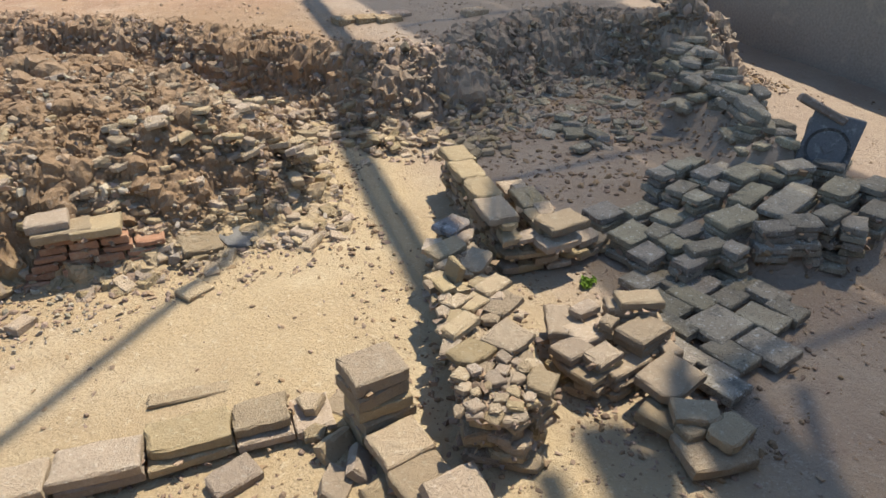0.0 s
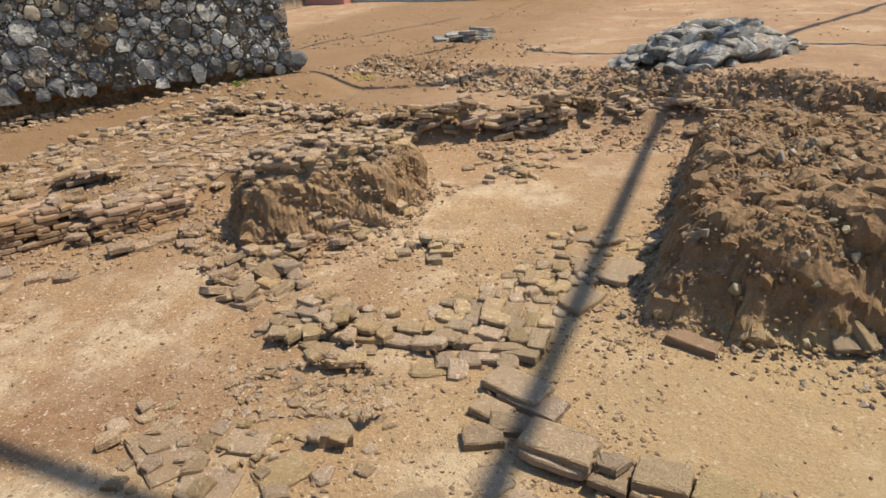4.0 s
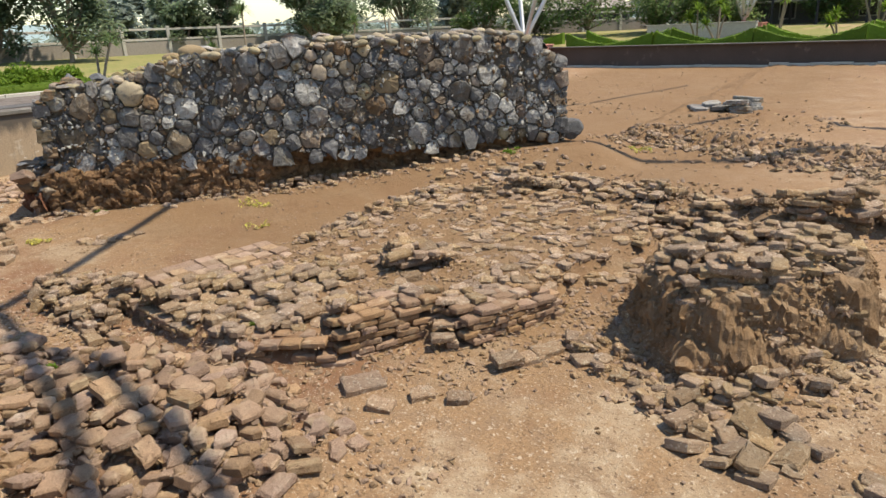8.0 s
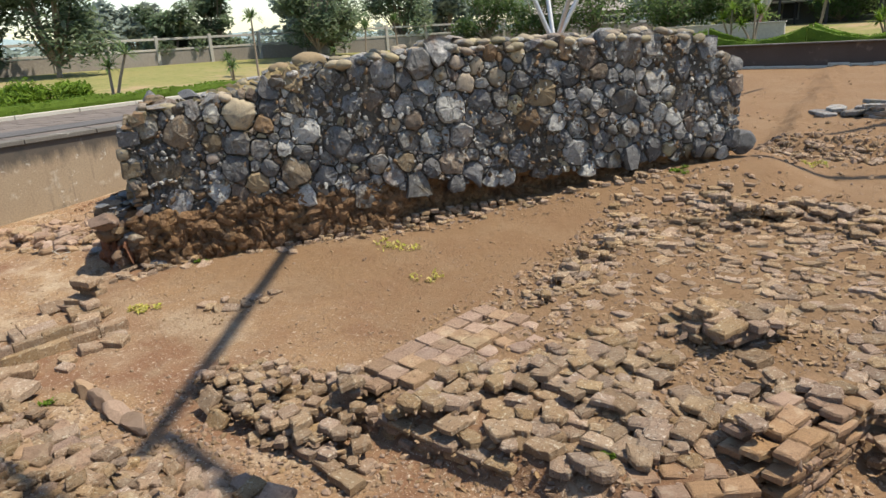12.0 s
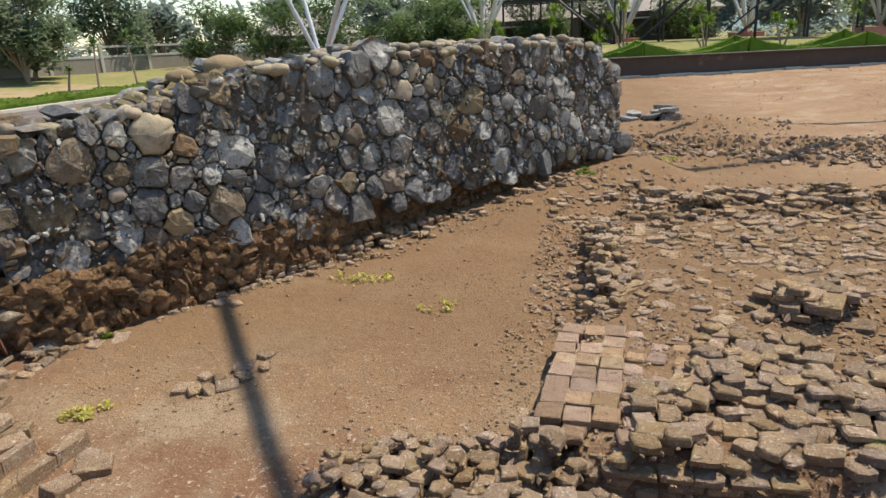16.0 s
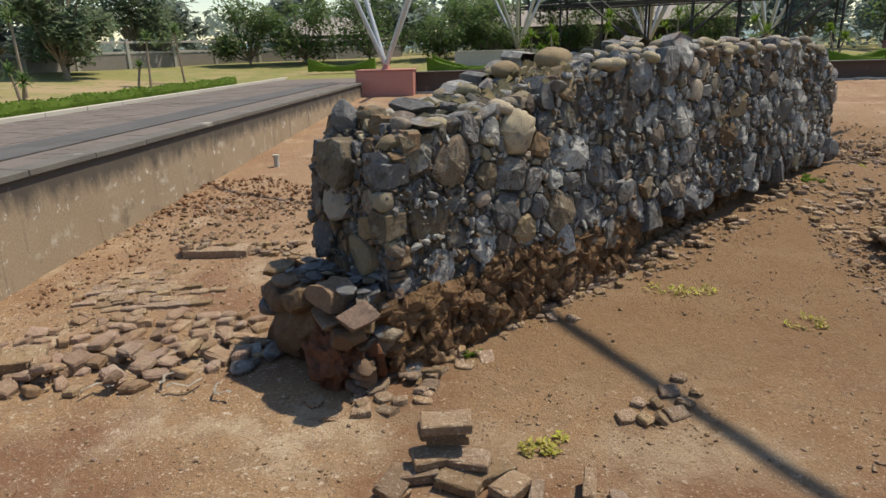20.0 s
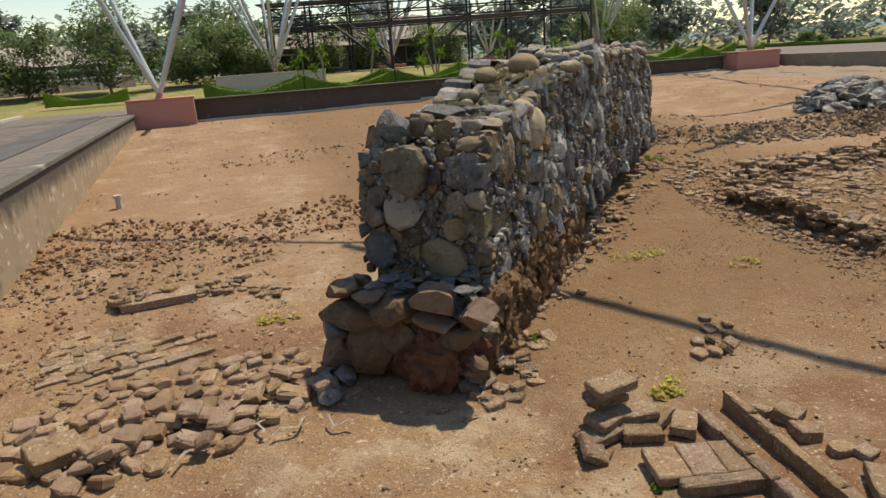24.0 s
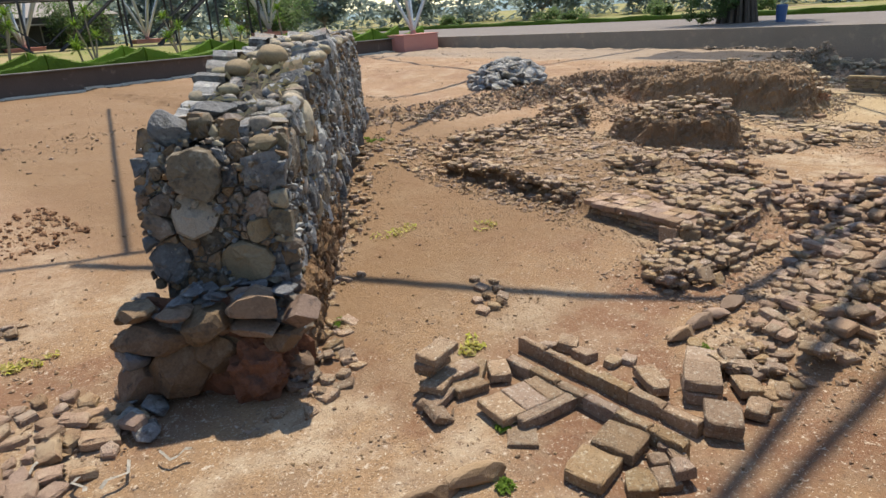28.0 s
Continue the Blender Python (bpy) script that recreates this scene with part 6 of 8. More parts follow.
    ring = bmesh.ops.create_circle(bm, cap_ends=False, segments=28, radius=.17, matrix=lean @ pose(0, -.066, -.05, 90, 0, 0))["verts"]
    outer = bmesh.ops.extrude_edge_only(bm, edges=list(bm.edges))["geom"]
    centre = lean @ Vector((0, -.066, -.05))
    for v in (q for q in outer if isinstance(q, bmesh.types.BMVert)):
        v.co = centre + (v.co - centre) * 1.16 + (lean.to_3x3() @ Vector((0, -.016, 0)))
    bmesh.ops.solidify(bm, geom=list(bm.faces), thickness=.012)
    part("round_relief", bm, M_CARVED, c)
    bm = bmesh.new()
    box(bm, 0, 0, 0, .09, .012, .09, m=lean @ pose(0, -.07, -.05, 0, 45, 0), bevel=.004)
    part("centre_boss", bm, M_CARVED, c)
    bm = bmesh.new()
    box(bm, 0, 0, 0, .48, .34, .08, m=pose(-.14, .17, .56, -18, 24, 0), bevel=.015)
    part("upper_slab", bm, M_STONE_BROWN, c)
    bm = bmesh.new()
    box(bm, -.05, .26, .16, .36, .2, .52, bevel=.02)
    part("support", bm, M_STONE_BROWN, c)

    h = Heap("rubble_ridge", "ridge of grey tumbled slabs beside the sunken floor", "rubble", seed=26)
    h.line([(7.6, 8.0), (6.9, 6.9), (6.7, 5.9), (6.3, 5.0)], 70, .35, 20, 30, 10, BR_GREY, (1.15, 1.7))
    h.scatter([(4.9, 6.3), (6.3, 6.2), (6.5, 8), (4.6, 7.6)], 40, 0, 90, 14, BR_GREY, (.7, 1.2))
    h.crumbs([(3.6, 5.6), (6.4, 5.2), (6.9, 8.2), (4, 8)], 900, .02, .08)
    h.done()

    h = Heap("brick_pier", "stepped pier of neat red brick courses before the mound", "brick pier", seed=27)
    for c in range(6):
        w = 1.02 - .13 * max(0, c - 3) - .04 * c
        k = -1.02 + .05 * c
        while k < -1.02 + .05 * c + w - .1:
            b = h.rng.choice([q for q in BR_RED if q[1] > .2] or BR_RED)
            h.put(b, k + b[1] / 2, 6.02 + .012 * c - .06 * (k + 1), -3, z=-.93 + (c + .5) * .072)
            h.put(h.rng.choice(BR), k + b[1] / 2, 6.22 - .06 * (k + 1), -3, z=-.93 + (c + .5) * .072)
            k += b[1] + .008
    slab(h, -.60, 6.04, 2, .46, .26, .085, 2, 2, z=-.455)
    slab(h, -.34, 6.02, -3, .40, .26, .085, 2, 2, z=-.47)
    slab(h, -.70, 6.08, 2, .34, .25, .085, 2, 2, z=-.37)
    for x, y, yaw, tx, ty in ((-1.2, 5.98, 60, 40, 20), (-1.32, 5.9, 20, 25, 0), (.18, 6.0, 30, 30, 10), (.45, 5.95, 10, 12, 8), (.28, 6.15, 60, 20, 8)):
        slab(h, x, y, yaw, .36, .27, .075, tx, ty, z=-.80)
    h.done()

    h = Heap("earth_mound_bricks", "bricks and stones bedded in the tall earth mound", "rubble", seed=28, limit=300)
    h.scatter([(-.6, 5.6), (1.7, 5.7), (2.0, 7.2), (1.5, 7.2), (1.2, 6.4), (-.5, 6.4)], 150, 0, 90, 28, BR, (.55, .95), slope=True)
    east = [(-1.2, 5.9), (1.8, 6.0), (1.8, 7.5), (.5, 9.9), (-1.0, 10.5)]
    h.scatter(east, 100, 0, 90, 32, BR, (.45, .95), edge=.6, slope=True, out=.12)
    h.scatter(east, 110, 0, 90, 14, BR, (.5, 1.05), sink=.03)
    h.scatter([(-.6, 6.3), (1.4, 6.4), (1.6, 7.4), (.4, 7.6)], 90, 0, 90, 20, BR, (.6, .95), sink=.03)
    h.scatter([(1.2, 5.6), (1.9, 5.9), (2.0, 7.6), (1.5, 7.4)], 60, 0, 90, 20, BR, (.6, 1.0), sink=.02)
    h.band(MOUND_A, 1900, -.15, .8, .025, .17, x0=-.9)
    h.band(MOUND_A, 2400, -.25, .6, .018, .10, x1=-.6)
    h.crumbs([(-3.3, 5.2), (2.0, 5.4), (2.3, 8), (1, 10), (-3.4, 11.5)], 6000, .012, .07)
    h.done()

    h = Heap("plateau_edge_rubble", "eroded bank of earth packed with tumbled bricks", "rubble bank", seed=29, limit=300)
    edge = [(-12.3, 15.4), (-6, 13.7), (-3.3, 13.1), (-1.5, 12.3), (0, 11.1), (1.75, 9.2), (3, 7.75), (4.2, 7.5), (5.0, 8.3), (6.5, 8.7), (7.5, 7.6), (8.5, 7.3)]
    h.line(edge[4:9], 520, .46, 0, 90, 34, BR, (.5, 1.05), slope=True)
    h.line(edge[4:9], 130, .5, 0, 90, 22, BR, (.6, 1.0), sink=.03)
    h.line(edge[7:], 320, .45, 0, 90, 26, BR_GREY, (.6, 1.1), slope=True)
    h.line(edge[:5], 480, .5, 0, 90, 26, BR, (.6, 1.1), slope=True)
    h.line([(1.9, 8.6), (3.0, 7.2), (4.2, 6.9)], 80, .5, 0, 90, 18, BR_SMALL, (.6, 1.1), sink=.02)
    h.crumbs([(-3.5, 12.4), (0, 10.3), (3, 6.9), (9, 6.9), (9, 9), (3, 9.3), (0, 12.2)], 4200, .02, .09)
    h.band(PLATEAU, 4200, -.25, .75, .03, .2)
    for x, y in ((3.2, 10.4), (3.5, 10.3), (3.8, 10.2), (4.0, 10.4), (5.1, 9.9)):
        slab(h, x, y, 10, .4, .26, .1, 3, 3)
    h.done()

    for x, y, yaw, a, b, c, tx, lab in ((-2.52, 5.50, -14, .44, .15, .09, 8, "broken red brick lying on the sandy floor"), (.17, 4.13, -4, .55, .12, .03, 4, "thin sliver of brown brick on the sandy floor"), (0.32, 5.36, 30, .26, .2, .05, 3, "flat brown brick fragment on the sandy floor"), (-.99, 5.42, 50, .2, .13, .08, 6, "small brick fragment on the sandy floor")):
        me = slab_mesh("brick_fragment", random.Random(int(a * 1000)), a, b, c, .012, .06, M_BRICK_WARM if "broken red" in lab else M_BRICK)
        tagged(place(me, None, pose(x, y, hz(x, y) + c * .42, tx, 3, yaw), "brick_fragment"), lab, "brick")
    me = slab_mesh("plastic_sheet", random.Random(5), .42, .36, .05, .015, .25, M_COPING, 7)
    tagged(place(me, None, pose(.80, 6.02, hz(.80, 6.02) + .05, 10, 4, 20), "plastic_sheet"), "crumpled grey plastic sheet on the sandy floor", "sheet")


def stretch_middle():
    h = Heap("broken_pavement", "broken ancient pavement of flat square bricks", "pavement", seed=31, limit=300)
    h.pave(-6.05, 4.28, -3.75, 4.75, 2, pool=BR_FULL, wide=.22, sink=.0, tilt=4, miss=.12)
    h.pave(-6.1, 4.5, -5.0, 4.75, 2, pool=BR, wide=.22, sink=.0, tilt=6, miss=.2)
    h.scatter([(-6.3, 4.3), (-5.2, 4.1), (-5.0, 4.6), (-6.1, 5.1)], 40, 12, 30, 9, BR, (.8, 1.15), gap=.12)
    h.scatter([(-4.9, 5.2), (-3.8, 5.2), (-3.5, 6.3), (-4.4, 6.4)], 46, 15, 25, 6, BR, (.8, 1.2), gap=.16, sink=.03)
    h.scatter([(-4.6, 4.3), (-3.7, 4.6), (-3.8, 5.5), (-4.7, 5.4)], 30, 15, 20, 5, BR_FULL, (.9, 1.2), gap=.18, sink=.03)
    h.scatter([(-4.5, 6.4), (-3.5, 6.2), (-3.0, 7.6), (-4.2, 7.7)], 26, 15, 30, 6, BR_SMALL, (.7, 1.1), gap=.14)
    h.scatter([(-5.9, 6.1), (-5.3, 6.2), (-5.3, 6.7), (-5.8, 6.7)], 12, 20, 20, 8, BR, (.9, 1.2))
    for x, y, yaw, a, b in ((-3.6, 5.9, 70, .5, .3), (-3.35, 6.6, 78, .6, .34), (-3.7, 4.35, -14, .5, .3)):
        slab(h, x, y, yaw, a, b, .07, 2, 2)
    h.scatter([(-7.6, 4.9), (-6.6, 4.6), (-6.3, 5.3), (-7.2, 5.8)], 26, 20, 80, 22, BR, (.9, 1.35))
    h.crumbs([(-6.6, 2.6), (-2.6, 3.2), (-2.8, 7.5), (-6.8, 6.5)], 2600, .012, .05)
    h.done()
    h = Heap("flat_slabs", "large flat slabs and broken bricks half sunk in the ground", "paving slab", seed=32)
    for x, y, yaw, a, b, c in ((-5.85, 2.75, -25, .62, .42, .06), (-5.3, 2.6, 20, .4, .3, .06), (-4.9, 2.9, 60, .36, .3, .05), (-4.75, 3.35, 30, .24, .2, .12), (-5.35, 3.05, 10, .36, .24, .06), (-3.9, 3.0, 35, .4, .3, .05), (-4.7, 2.5, 5, .46, .3, .06)):
        slab(h, x, y, yaw, a, b, c, random.uniform(-4, 4), random.uniform(-4, 4), material=M_BRICK)
    for k in range(26):
        x, y = h.rng.uniform(-3.6, -1.9), h.rng.uniform(2.5, 3.4)
        slab(h, x, y, h.rng.uniform(0, 90), h.rng.uniform(.16, .42), h.rng.uniform(.14, .3), .04, h.rng.uniform(-3, 3), h.rng.uniform(-3, 3), material=h.rng.choice((M_BRICK_GREY, M_BRICK, M_BRICK)), sides=h.rng.choice((5, 6, 7)), seed=k, jitter=.2, sink=.026)
    h.scatter([(-6.6, 2.3), (-4.3, 2.3), (-4.4, 3.4), (-6.4, 3.2)], 34, 0, 90, 10, BR_SMALL, (.6, 1.1), gap=.15)
    h.done()

    h = Heap("brick_topped_mound", "earth mound capped by several courses of flat bricks", "brick mound", seed=33, limit=300)
    poly = [(-8.3, 6.5), (-7.7, 5.95), (-7.0, 6.4), (-6.5, 7.1), (-6.6, 8.0), (-7.2, 8.8), (-8.2, 8.6), (-8.4, 7.4)]
    h.scatter(poly, 130, 25, 14, 6, BR, (.8, 1.15), gap=.17, sink=.02)
    h.scatter(poly, 40, 25, 20, 8, BR, (.8, 1.15), gap=.16, sink=.02, edge=.35)
    h.band(MOUND_B, 1300, -.15, .4, .03, .13)
    h.scatter(MOUND_B, 70, 0, 90, 26, BR, (.5, .95), edge=.3, slope=True, out=.15)
    h.wall(-7.75, 6.02, -6.98, 6.45, -.16, 3, 1, .05, BR_FULL, miss=.1)
    h.wall(-6.98, 6.42, -6.6, 7.5, -.16, 3, 1, .05, BR, miss=.2)
    for x, y, yaw, a, b in ((-7.1, 6.6, 30, .36, .26), (-7.45, 6.25, 30, .34, .22), (-6.95, 6.95, 60, .34, .24)):
        slab(h, x, y, yaw, a, b, .08, 3, 3)
    h.scatter([(-8.9, 5.8), (-7.7, 5.1), (-6.6, 5.9), (-6.2, 7.4), (-6.9, 6.2), (-7.7, 5.6), (-8.5, 6.2)], 60, 0, 90, 18, BR, (.6, 1.1))
    h.crumbs([(-9, 5.6), (-7.6, 5.0), (-6, 6.2), (-6, 8.4), (-8.8, 9)], 1600, .02, .09)
    h.done()

    h = Heap("coursed_brick_corner", "stepped corners of ancient brick walls in even courses", "brick wall", seed=34, limit=300)
    z = -.98
    h.wall(-10.62, 4.22, -10.05, 5.65, z, 7, 3, .022, BR_WORN, miss=.05, jitter=.02, ragged=.4)
    h.wall(-9.72, 5.12, -9.2, 6.45, z, 6, 3, .022, BR_WORN, miss=.05, jitter=.02, ragged=.4)
    h.wall(-11.5, 3.68, -10.6, 4.3, z, 4, 2, .03, BR_WORN, miss=.12, jitter=.025, ragged=.5)
    h.wall(-10.0, 4.95, -9.7, 5.2, z, 4, 2, .02, BR, miss=.1)
    h.scatter([(-11.6, 4.0), (-10.9, 4.45), (-10.5, 5.4), (-10.9, 5.6), (-11.8, 5.0)], 42, 65, 25, 12, BR, (.85, 1.15), gap=.16)
    h.scatter([(-10.5, 5.3), (-9.95, 5.4), (-9.55, 6.4), (-10.2, 6.6)], 32, 65, 25, 10, BR, (.85, 1.1), gap=.16)
    h.scatter([(-11.9, 6.2), (-11.0, 6.0), (-11.0, 6.7), (-11.8, 6.8)], 26, 60, 20, 10, BR, (1.0, 1.35))
    for x, y, yaw, a, b in ((-10.15, 4.15, 60, .40, .28), (-9.05, 5.35, 62, .34, .2), (-8.95, 5.6, 62, .34, .2), (-9.15, 5.15, 60, .3, .2), (-11.1, 3.5, 62, .36, .2), (-9.75, 3.95, 20, .26, .18), (-9.55, 4.3, 50, .24, .18), (-9.2, 4.4, 30, .22, .16)):
        slab(h, x, y, yaw, a, b, .085, 3, 3)
    h.crumbs([(-12, 3.5), (-9, 4.6), (-8.6, 7), (-11.6, 7)], 1500, .02, .08)
    h.done()

    h = Heap("brick_spread", "wide spread of tumbled flat bricks over low ruins", "rubble", seed=35, limit=300)
    h.scatter([(-13.2, 5.9), (-9.4, 6.6), (-8.7, 8.9), (-9.8, 10.3), (-11.4, 10.3), (-13.2, 9.7)], 230, 55, 40, 9, BR, (.6, 1.1), gap=.2, sink=.045)
    h.scatter([(-12.9, 6.5), (-10.4, 6.4), (-10.6, 8.2), (-12.6, 8.3)], 100, 60, 12, 4, BR_FULL, (.7, .95), gap=.18, sink=.058)
    h.crumbs([(-14.6, 5.5), (-9, 5.6), (-8.3, 10.5), (-13.8, 10.8)], 3600, .015, .07)
    h.done()

    h = Heap("brick_edge", "ragged edge of half buried bricks and clods along the spread", "rubble", seed=38, limit=200)
    h.line([(-13.5, 6.3), (-13.3, 7.2), (-13.25, 8.4), (-13.15, 9.7)], 110, .42, 0, 60, 14, BR, (.7, 1.1), sink=.03)
    h.line([(-13.6, 6.4), (-13.45, 8.2), (-13.3, 9.8)], 60, .5, 0, 90, 14, BR_SMALL, (.5, .9), sink=.02)
    h.crumbs([(-14.2, 6.2), (-13.0, 6.2), (-12.8, 10.2), (-13.9, 10.4)], 900, .02, .10)
    h.done()

    h = Heap("brick_ring", "curved low ridge of upturned bricks around a hollow", "rubble", seed=36, limit=300)
    h.line([(-12.5, 10.1), (-11.3, 10.6), (-9.2, 10.3), (-7.9, 10.2), (-7, 11), (-5.2, 12.1), (-2.9, 12.2)], 300, .75, 10, 60, 16, BR, (.8, 1.2), sink=.01)
    h.line([(-7.6, 10.0), (-6.6, 10.6), (-5.3, 11.4)], 60, .2, 0, 25, 12, BR_FULL, (1.0, 1.25), sink=.0)
    h.scatter([(-9.4, 8.9), (-8.4, 8.9), (-8.2, 10), (-9.6, 10)], 60, 30, 20, 6, BR, (.8, 1.1), gap=.12)
    h.scatter([(-6.4, 8.3), (-5.2, 8.6), (-4.2, 11), (-6.2, 10.4)], 46, 0, 90, 14, BR_SMALL, (.7, 1.2))
    h.crumbs([(-13, 9.6), (-9, 9.4), (-3, 11), (-3, 12.9), (-8, 11.6), (-12.6, 11.3)], 3400, .02, .09)
    h.done()

    h = Heap("rubble_slope", "low slope of many small weathered broken bricks", "rubble", seed=37, limit=300)
    h.scatter([(-14.2, 1.2), (-11.8, 1.2), (-9.8, 2.0), (-9.3, 3.2), (-11.7, 3.6), (-13.2, 2.9)], 250, 40, 50, 12, BR_THICK, (.75, 1.1), gap=.2, sink=.012)
    h.scatter([(-14.2, 1.2), (-11.8, 1.2), (-9.8, 2.0), (-9.3, 3.2), (-11.7, 3.6), (-13.2, 2.9)], 110, 40, 50, 14, BR_THICK, (.35, .6), gap=.12, sink=.01)
    h.scatter([(-12.2, 1.6), (-9.8, 2.4), (-9.4, 3.4), (-11.4, 3.9), (-12.6, 3.2)], 80, 50, 40, 12, BR_THICK, (.6, 1.05), gap=.18, sink=.005)
    h.scatter([(-16.8, 1.5), (-14.2, 1.2), (-13.4, 2.6), (-14.2, 2.8), (-16.4, 2.4)], 170, 40, 50, 14, BR_THICK + BR, (.75, 1.1), gap=.16, sink=.005)
    h.scatter([(-15.8, 1.6), (-14.6, 1.4), (-14.2, 2.4), (-15.6, 2.3)], 60, 40, 60, 20, BR_SMALL, (.7, 1.1))
    b = rest(-12.35, 3.05, .4, .3, .2, 0)
    place(RUSTS[1], h.e, pose(-12.35, 3.05, b, 0, 0, 20) @ Matrix.Diagonal((.32, .27, .22, 1)), "cobble")
    h.crumbs([(-17, 1.1), (-9.2, .9), (-8.6, 3.6), (-12, 4), (-16.8, 2.7)], 4200, .015, .07)
    h.done()


def stretch_end():
    h = Heap("brick_platform", "low platform of worn rounded paving bricks with upright edging bricks", "brick platform", seed=41, limit=300)
    h.wall(-13.85, 5.95, -14.15, 4.05, -.98, 4, 1, 0, BR_FULL, miss=0)
    ux, uy = -.16, -.987
    for k in range(9):
        for j in range(6):
            neat = j < 3 and k < 8
            wd = .205 if neat else .18
            px, py = -13.80 + ux * k * .225 + (.987) * j * .21 + h.rng.uniform(-.02, .02), 5.92 + uy * k * .225 - .16 * j * .21 + h.rng.uniform(-.03, .03)
            if (k + j) < 13 and h.rng.random() > (.03 if neat else .15):
                q = random.Random(k * 9 + j)
                me = slab_mesh("paver", q, .222 if neat else q.uniform(.15, .23), wd, .08, .008 if neat else .018, .05 if neat else .13, M_BRICK_PINK)
                h.put((me, .222, .206, .08), px, py, 81 + h.rng.uniform(-5, 5) * (1 if neat else 3), h.rng.uniform(-1.2, 1.2), h.rng.uniform(-1.2, 1.2), z=-.655 + h.rng.uniform(-.006, .006) - (0 if neat else .03), name="paver")
                for cx, cy in cells(px, py, .22, .2, 0):
                    TOPS[(round(cx / CELL), round(cy / CELL))] = -.62
    for x, y, yaw in ((-14.28, 4.35, 80), (-14.24, 4.05, 82), (-14.12, 3.92, 70)):
        slab(h, x, y, yaw, .30, .07, .26, 0, 4, z=-.82)
    h.scatter([(-13.6, 3.9), (-11.6, 3.8), (-11.2, 4.6), (-12.4, 5.4), (-13.3, 4.8)], 120, 75, 25, 8, BR, (.9, 1.25), gap=.16)
    h.scatter([(-12.8, 4.8), (-11.8, 4.6), (-11.6, 5.8), (-12.6, 6.1)], 50, 75, 25, 8, BR, (.8, 1.1), gap=.12)
    h.wall(-14.1, 3.85, -12.2, 3.7, -1.0, 3, 2, .05, BR, miss=.15)
    h.crumbs([(-14.6, 3.4), (-11.4, 3.4), (-11, 6), (-14.4, 6.2)], 1200, .015, .06)
    h.done()

    h = Heap("low_brick_paving", "low patch of small paving bricks with a long edging course", "paving", seed=42, limit=300)
    h.pave(-15.75, 3.62, -13.4, 3.1, 1, pool=BR_FULL, wide=.2, sink=-.02, miss=0)
    h.scatter([(-15.85, 3.6), (-15.5, 4.2), (-14.4, 4.3), (-13.9, 3.85), (-13.4, 3.4), (-14.5, 3.25)], 130, 75, 20, 7, BR_SMALL, (.75, 1.15), gap=.10, sink=-.005)
    h.scatter([(-15.85, 3.6), (-15.5, 4.2), (-14.4, 4.3), (-13.9, 3.85), (-14.5, 3.4)], 40, 75, 30, 10, BR_SMALL, (.7, 1.05), gap=.14)
    slab(h, -15.35, 3.38, -14, .24, .2, .07, 50, 5)
    slab(h, -15.15, 3.28, -5, .24, .22, .07, 55, 5)
    h.crumbs([(-16.2, 3.0), (-13, 2.7), (-13, 4.2), (-15.8, 4.6)], 900, .015, .06)
    h.done()

    h = Heap("fallen_brick_pile", "small pile of stacked broken bricks on bare earth", "brick pile", seed=43)
    for x, y, z, yaw, a, b, c, tx in ((-19.35, 4.2, -.92, 10, .36, .2, .09, 0), (-19.0, 4.12, -.92, -20, .34, .22, .09, 3), (-18.75, 4.25, -.92, 30, .3, .2, .09, -4), (-19.2, 4.3, -.83, 20, .38, .22, .08, 4), (-18.95, 4.28, -.835, -12, .36, .2, .08, 5), (-19.12, 4.45, -.75, 6, .34, .18, .075, 3), (-19.2, 4.4, -.67, 15, .28, .2, .075, -4), (-19.12, 4.38, -.585, 8, .40, .22, .09, 3), (-18.62, 4.05, -.91, 50, .28, .2, .1, 4), (-19.5, 4.05, -.92, 70, .3, .2, .08, 30)):
        slab(h, x, y, yaw, a, b, c, tx, h.rng.uniform(-4, 4), z=z)
    h.done()
    h = Heap("square_pavers", "three square clay pavers laid beside an edging stone", "paver", seed=44)
    for x, y in ((-19.12, 3.62), (-18.86, 3.56), (-18.61, 3.5)):
        slab(h, x, y, -14 + h.rng.uniform(-2, 2), .262, .38, .09, 2, 2, lift=.05, name="paver", jitter=.06)
    slab(h, -18.88, 3.3, -14, .62, .12, .11, 0, 0, lift=.02, name="edging")
    slab(h, -19.25, 3.3, 40, .3, .26, .05, 2, 3)
    h.done()
    for k, (x0, y0, x1, y1, lab) in enumerate(((-18.42, 4.08, -18.70, 2.12, "long straight edging of upright bricks, outer row"), (-18.02, 4.22, -18.36, 2.15, "long straight edging of upright bricks, inner row"))):
        h = Heap("brick_edging", lab, "brick edging", "parallel edgings", seed=45 + k)
        d = math.dist((x0, y0), (x1, y1))
        n = 6
        yaw = math.degrees(math.atan2(y1 - y0, x1 - x0))
        for j in range(n):
            f = (j + .5) / n
            slab(h, x0 + (x1 - x0) * f, y0 + (y1 - y0) * f, yaw + h.rng.uniform(-1, 1), d / n - .01, .10, .22, h.rng.uniform(-2, 2), 0, z=-.945 + h.rng.uniform(-.01, .01), name="edging_brick", jitter=.07)
        if k == 1:
            for x, y, s in ((-17.8, 3.6, .18), (-17.75, 3.3, .15), (-17.7, 3.85, .2), (-17.6, 3.2, .13), (-17.85, 4.0, .14)):
                slab(h, x, y, h.rng.uniform(0, 90), s * 1.4, s, s * .6, 8, 8)
        h.done()
    h = Heap("slab_pair", "two thick flat brick slabs side by side on the ground", "paving slab", seed=47)
    slab(h, -19.3, 2.6, 6, .40, .34, .11, 1, 1, lift=.02)
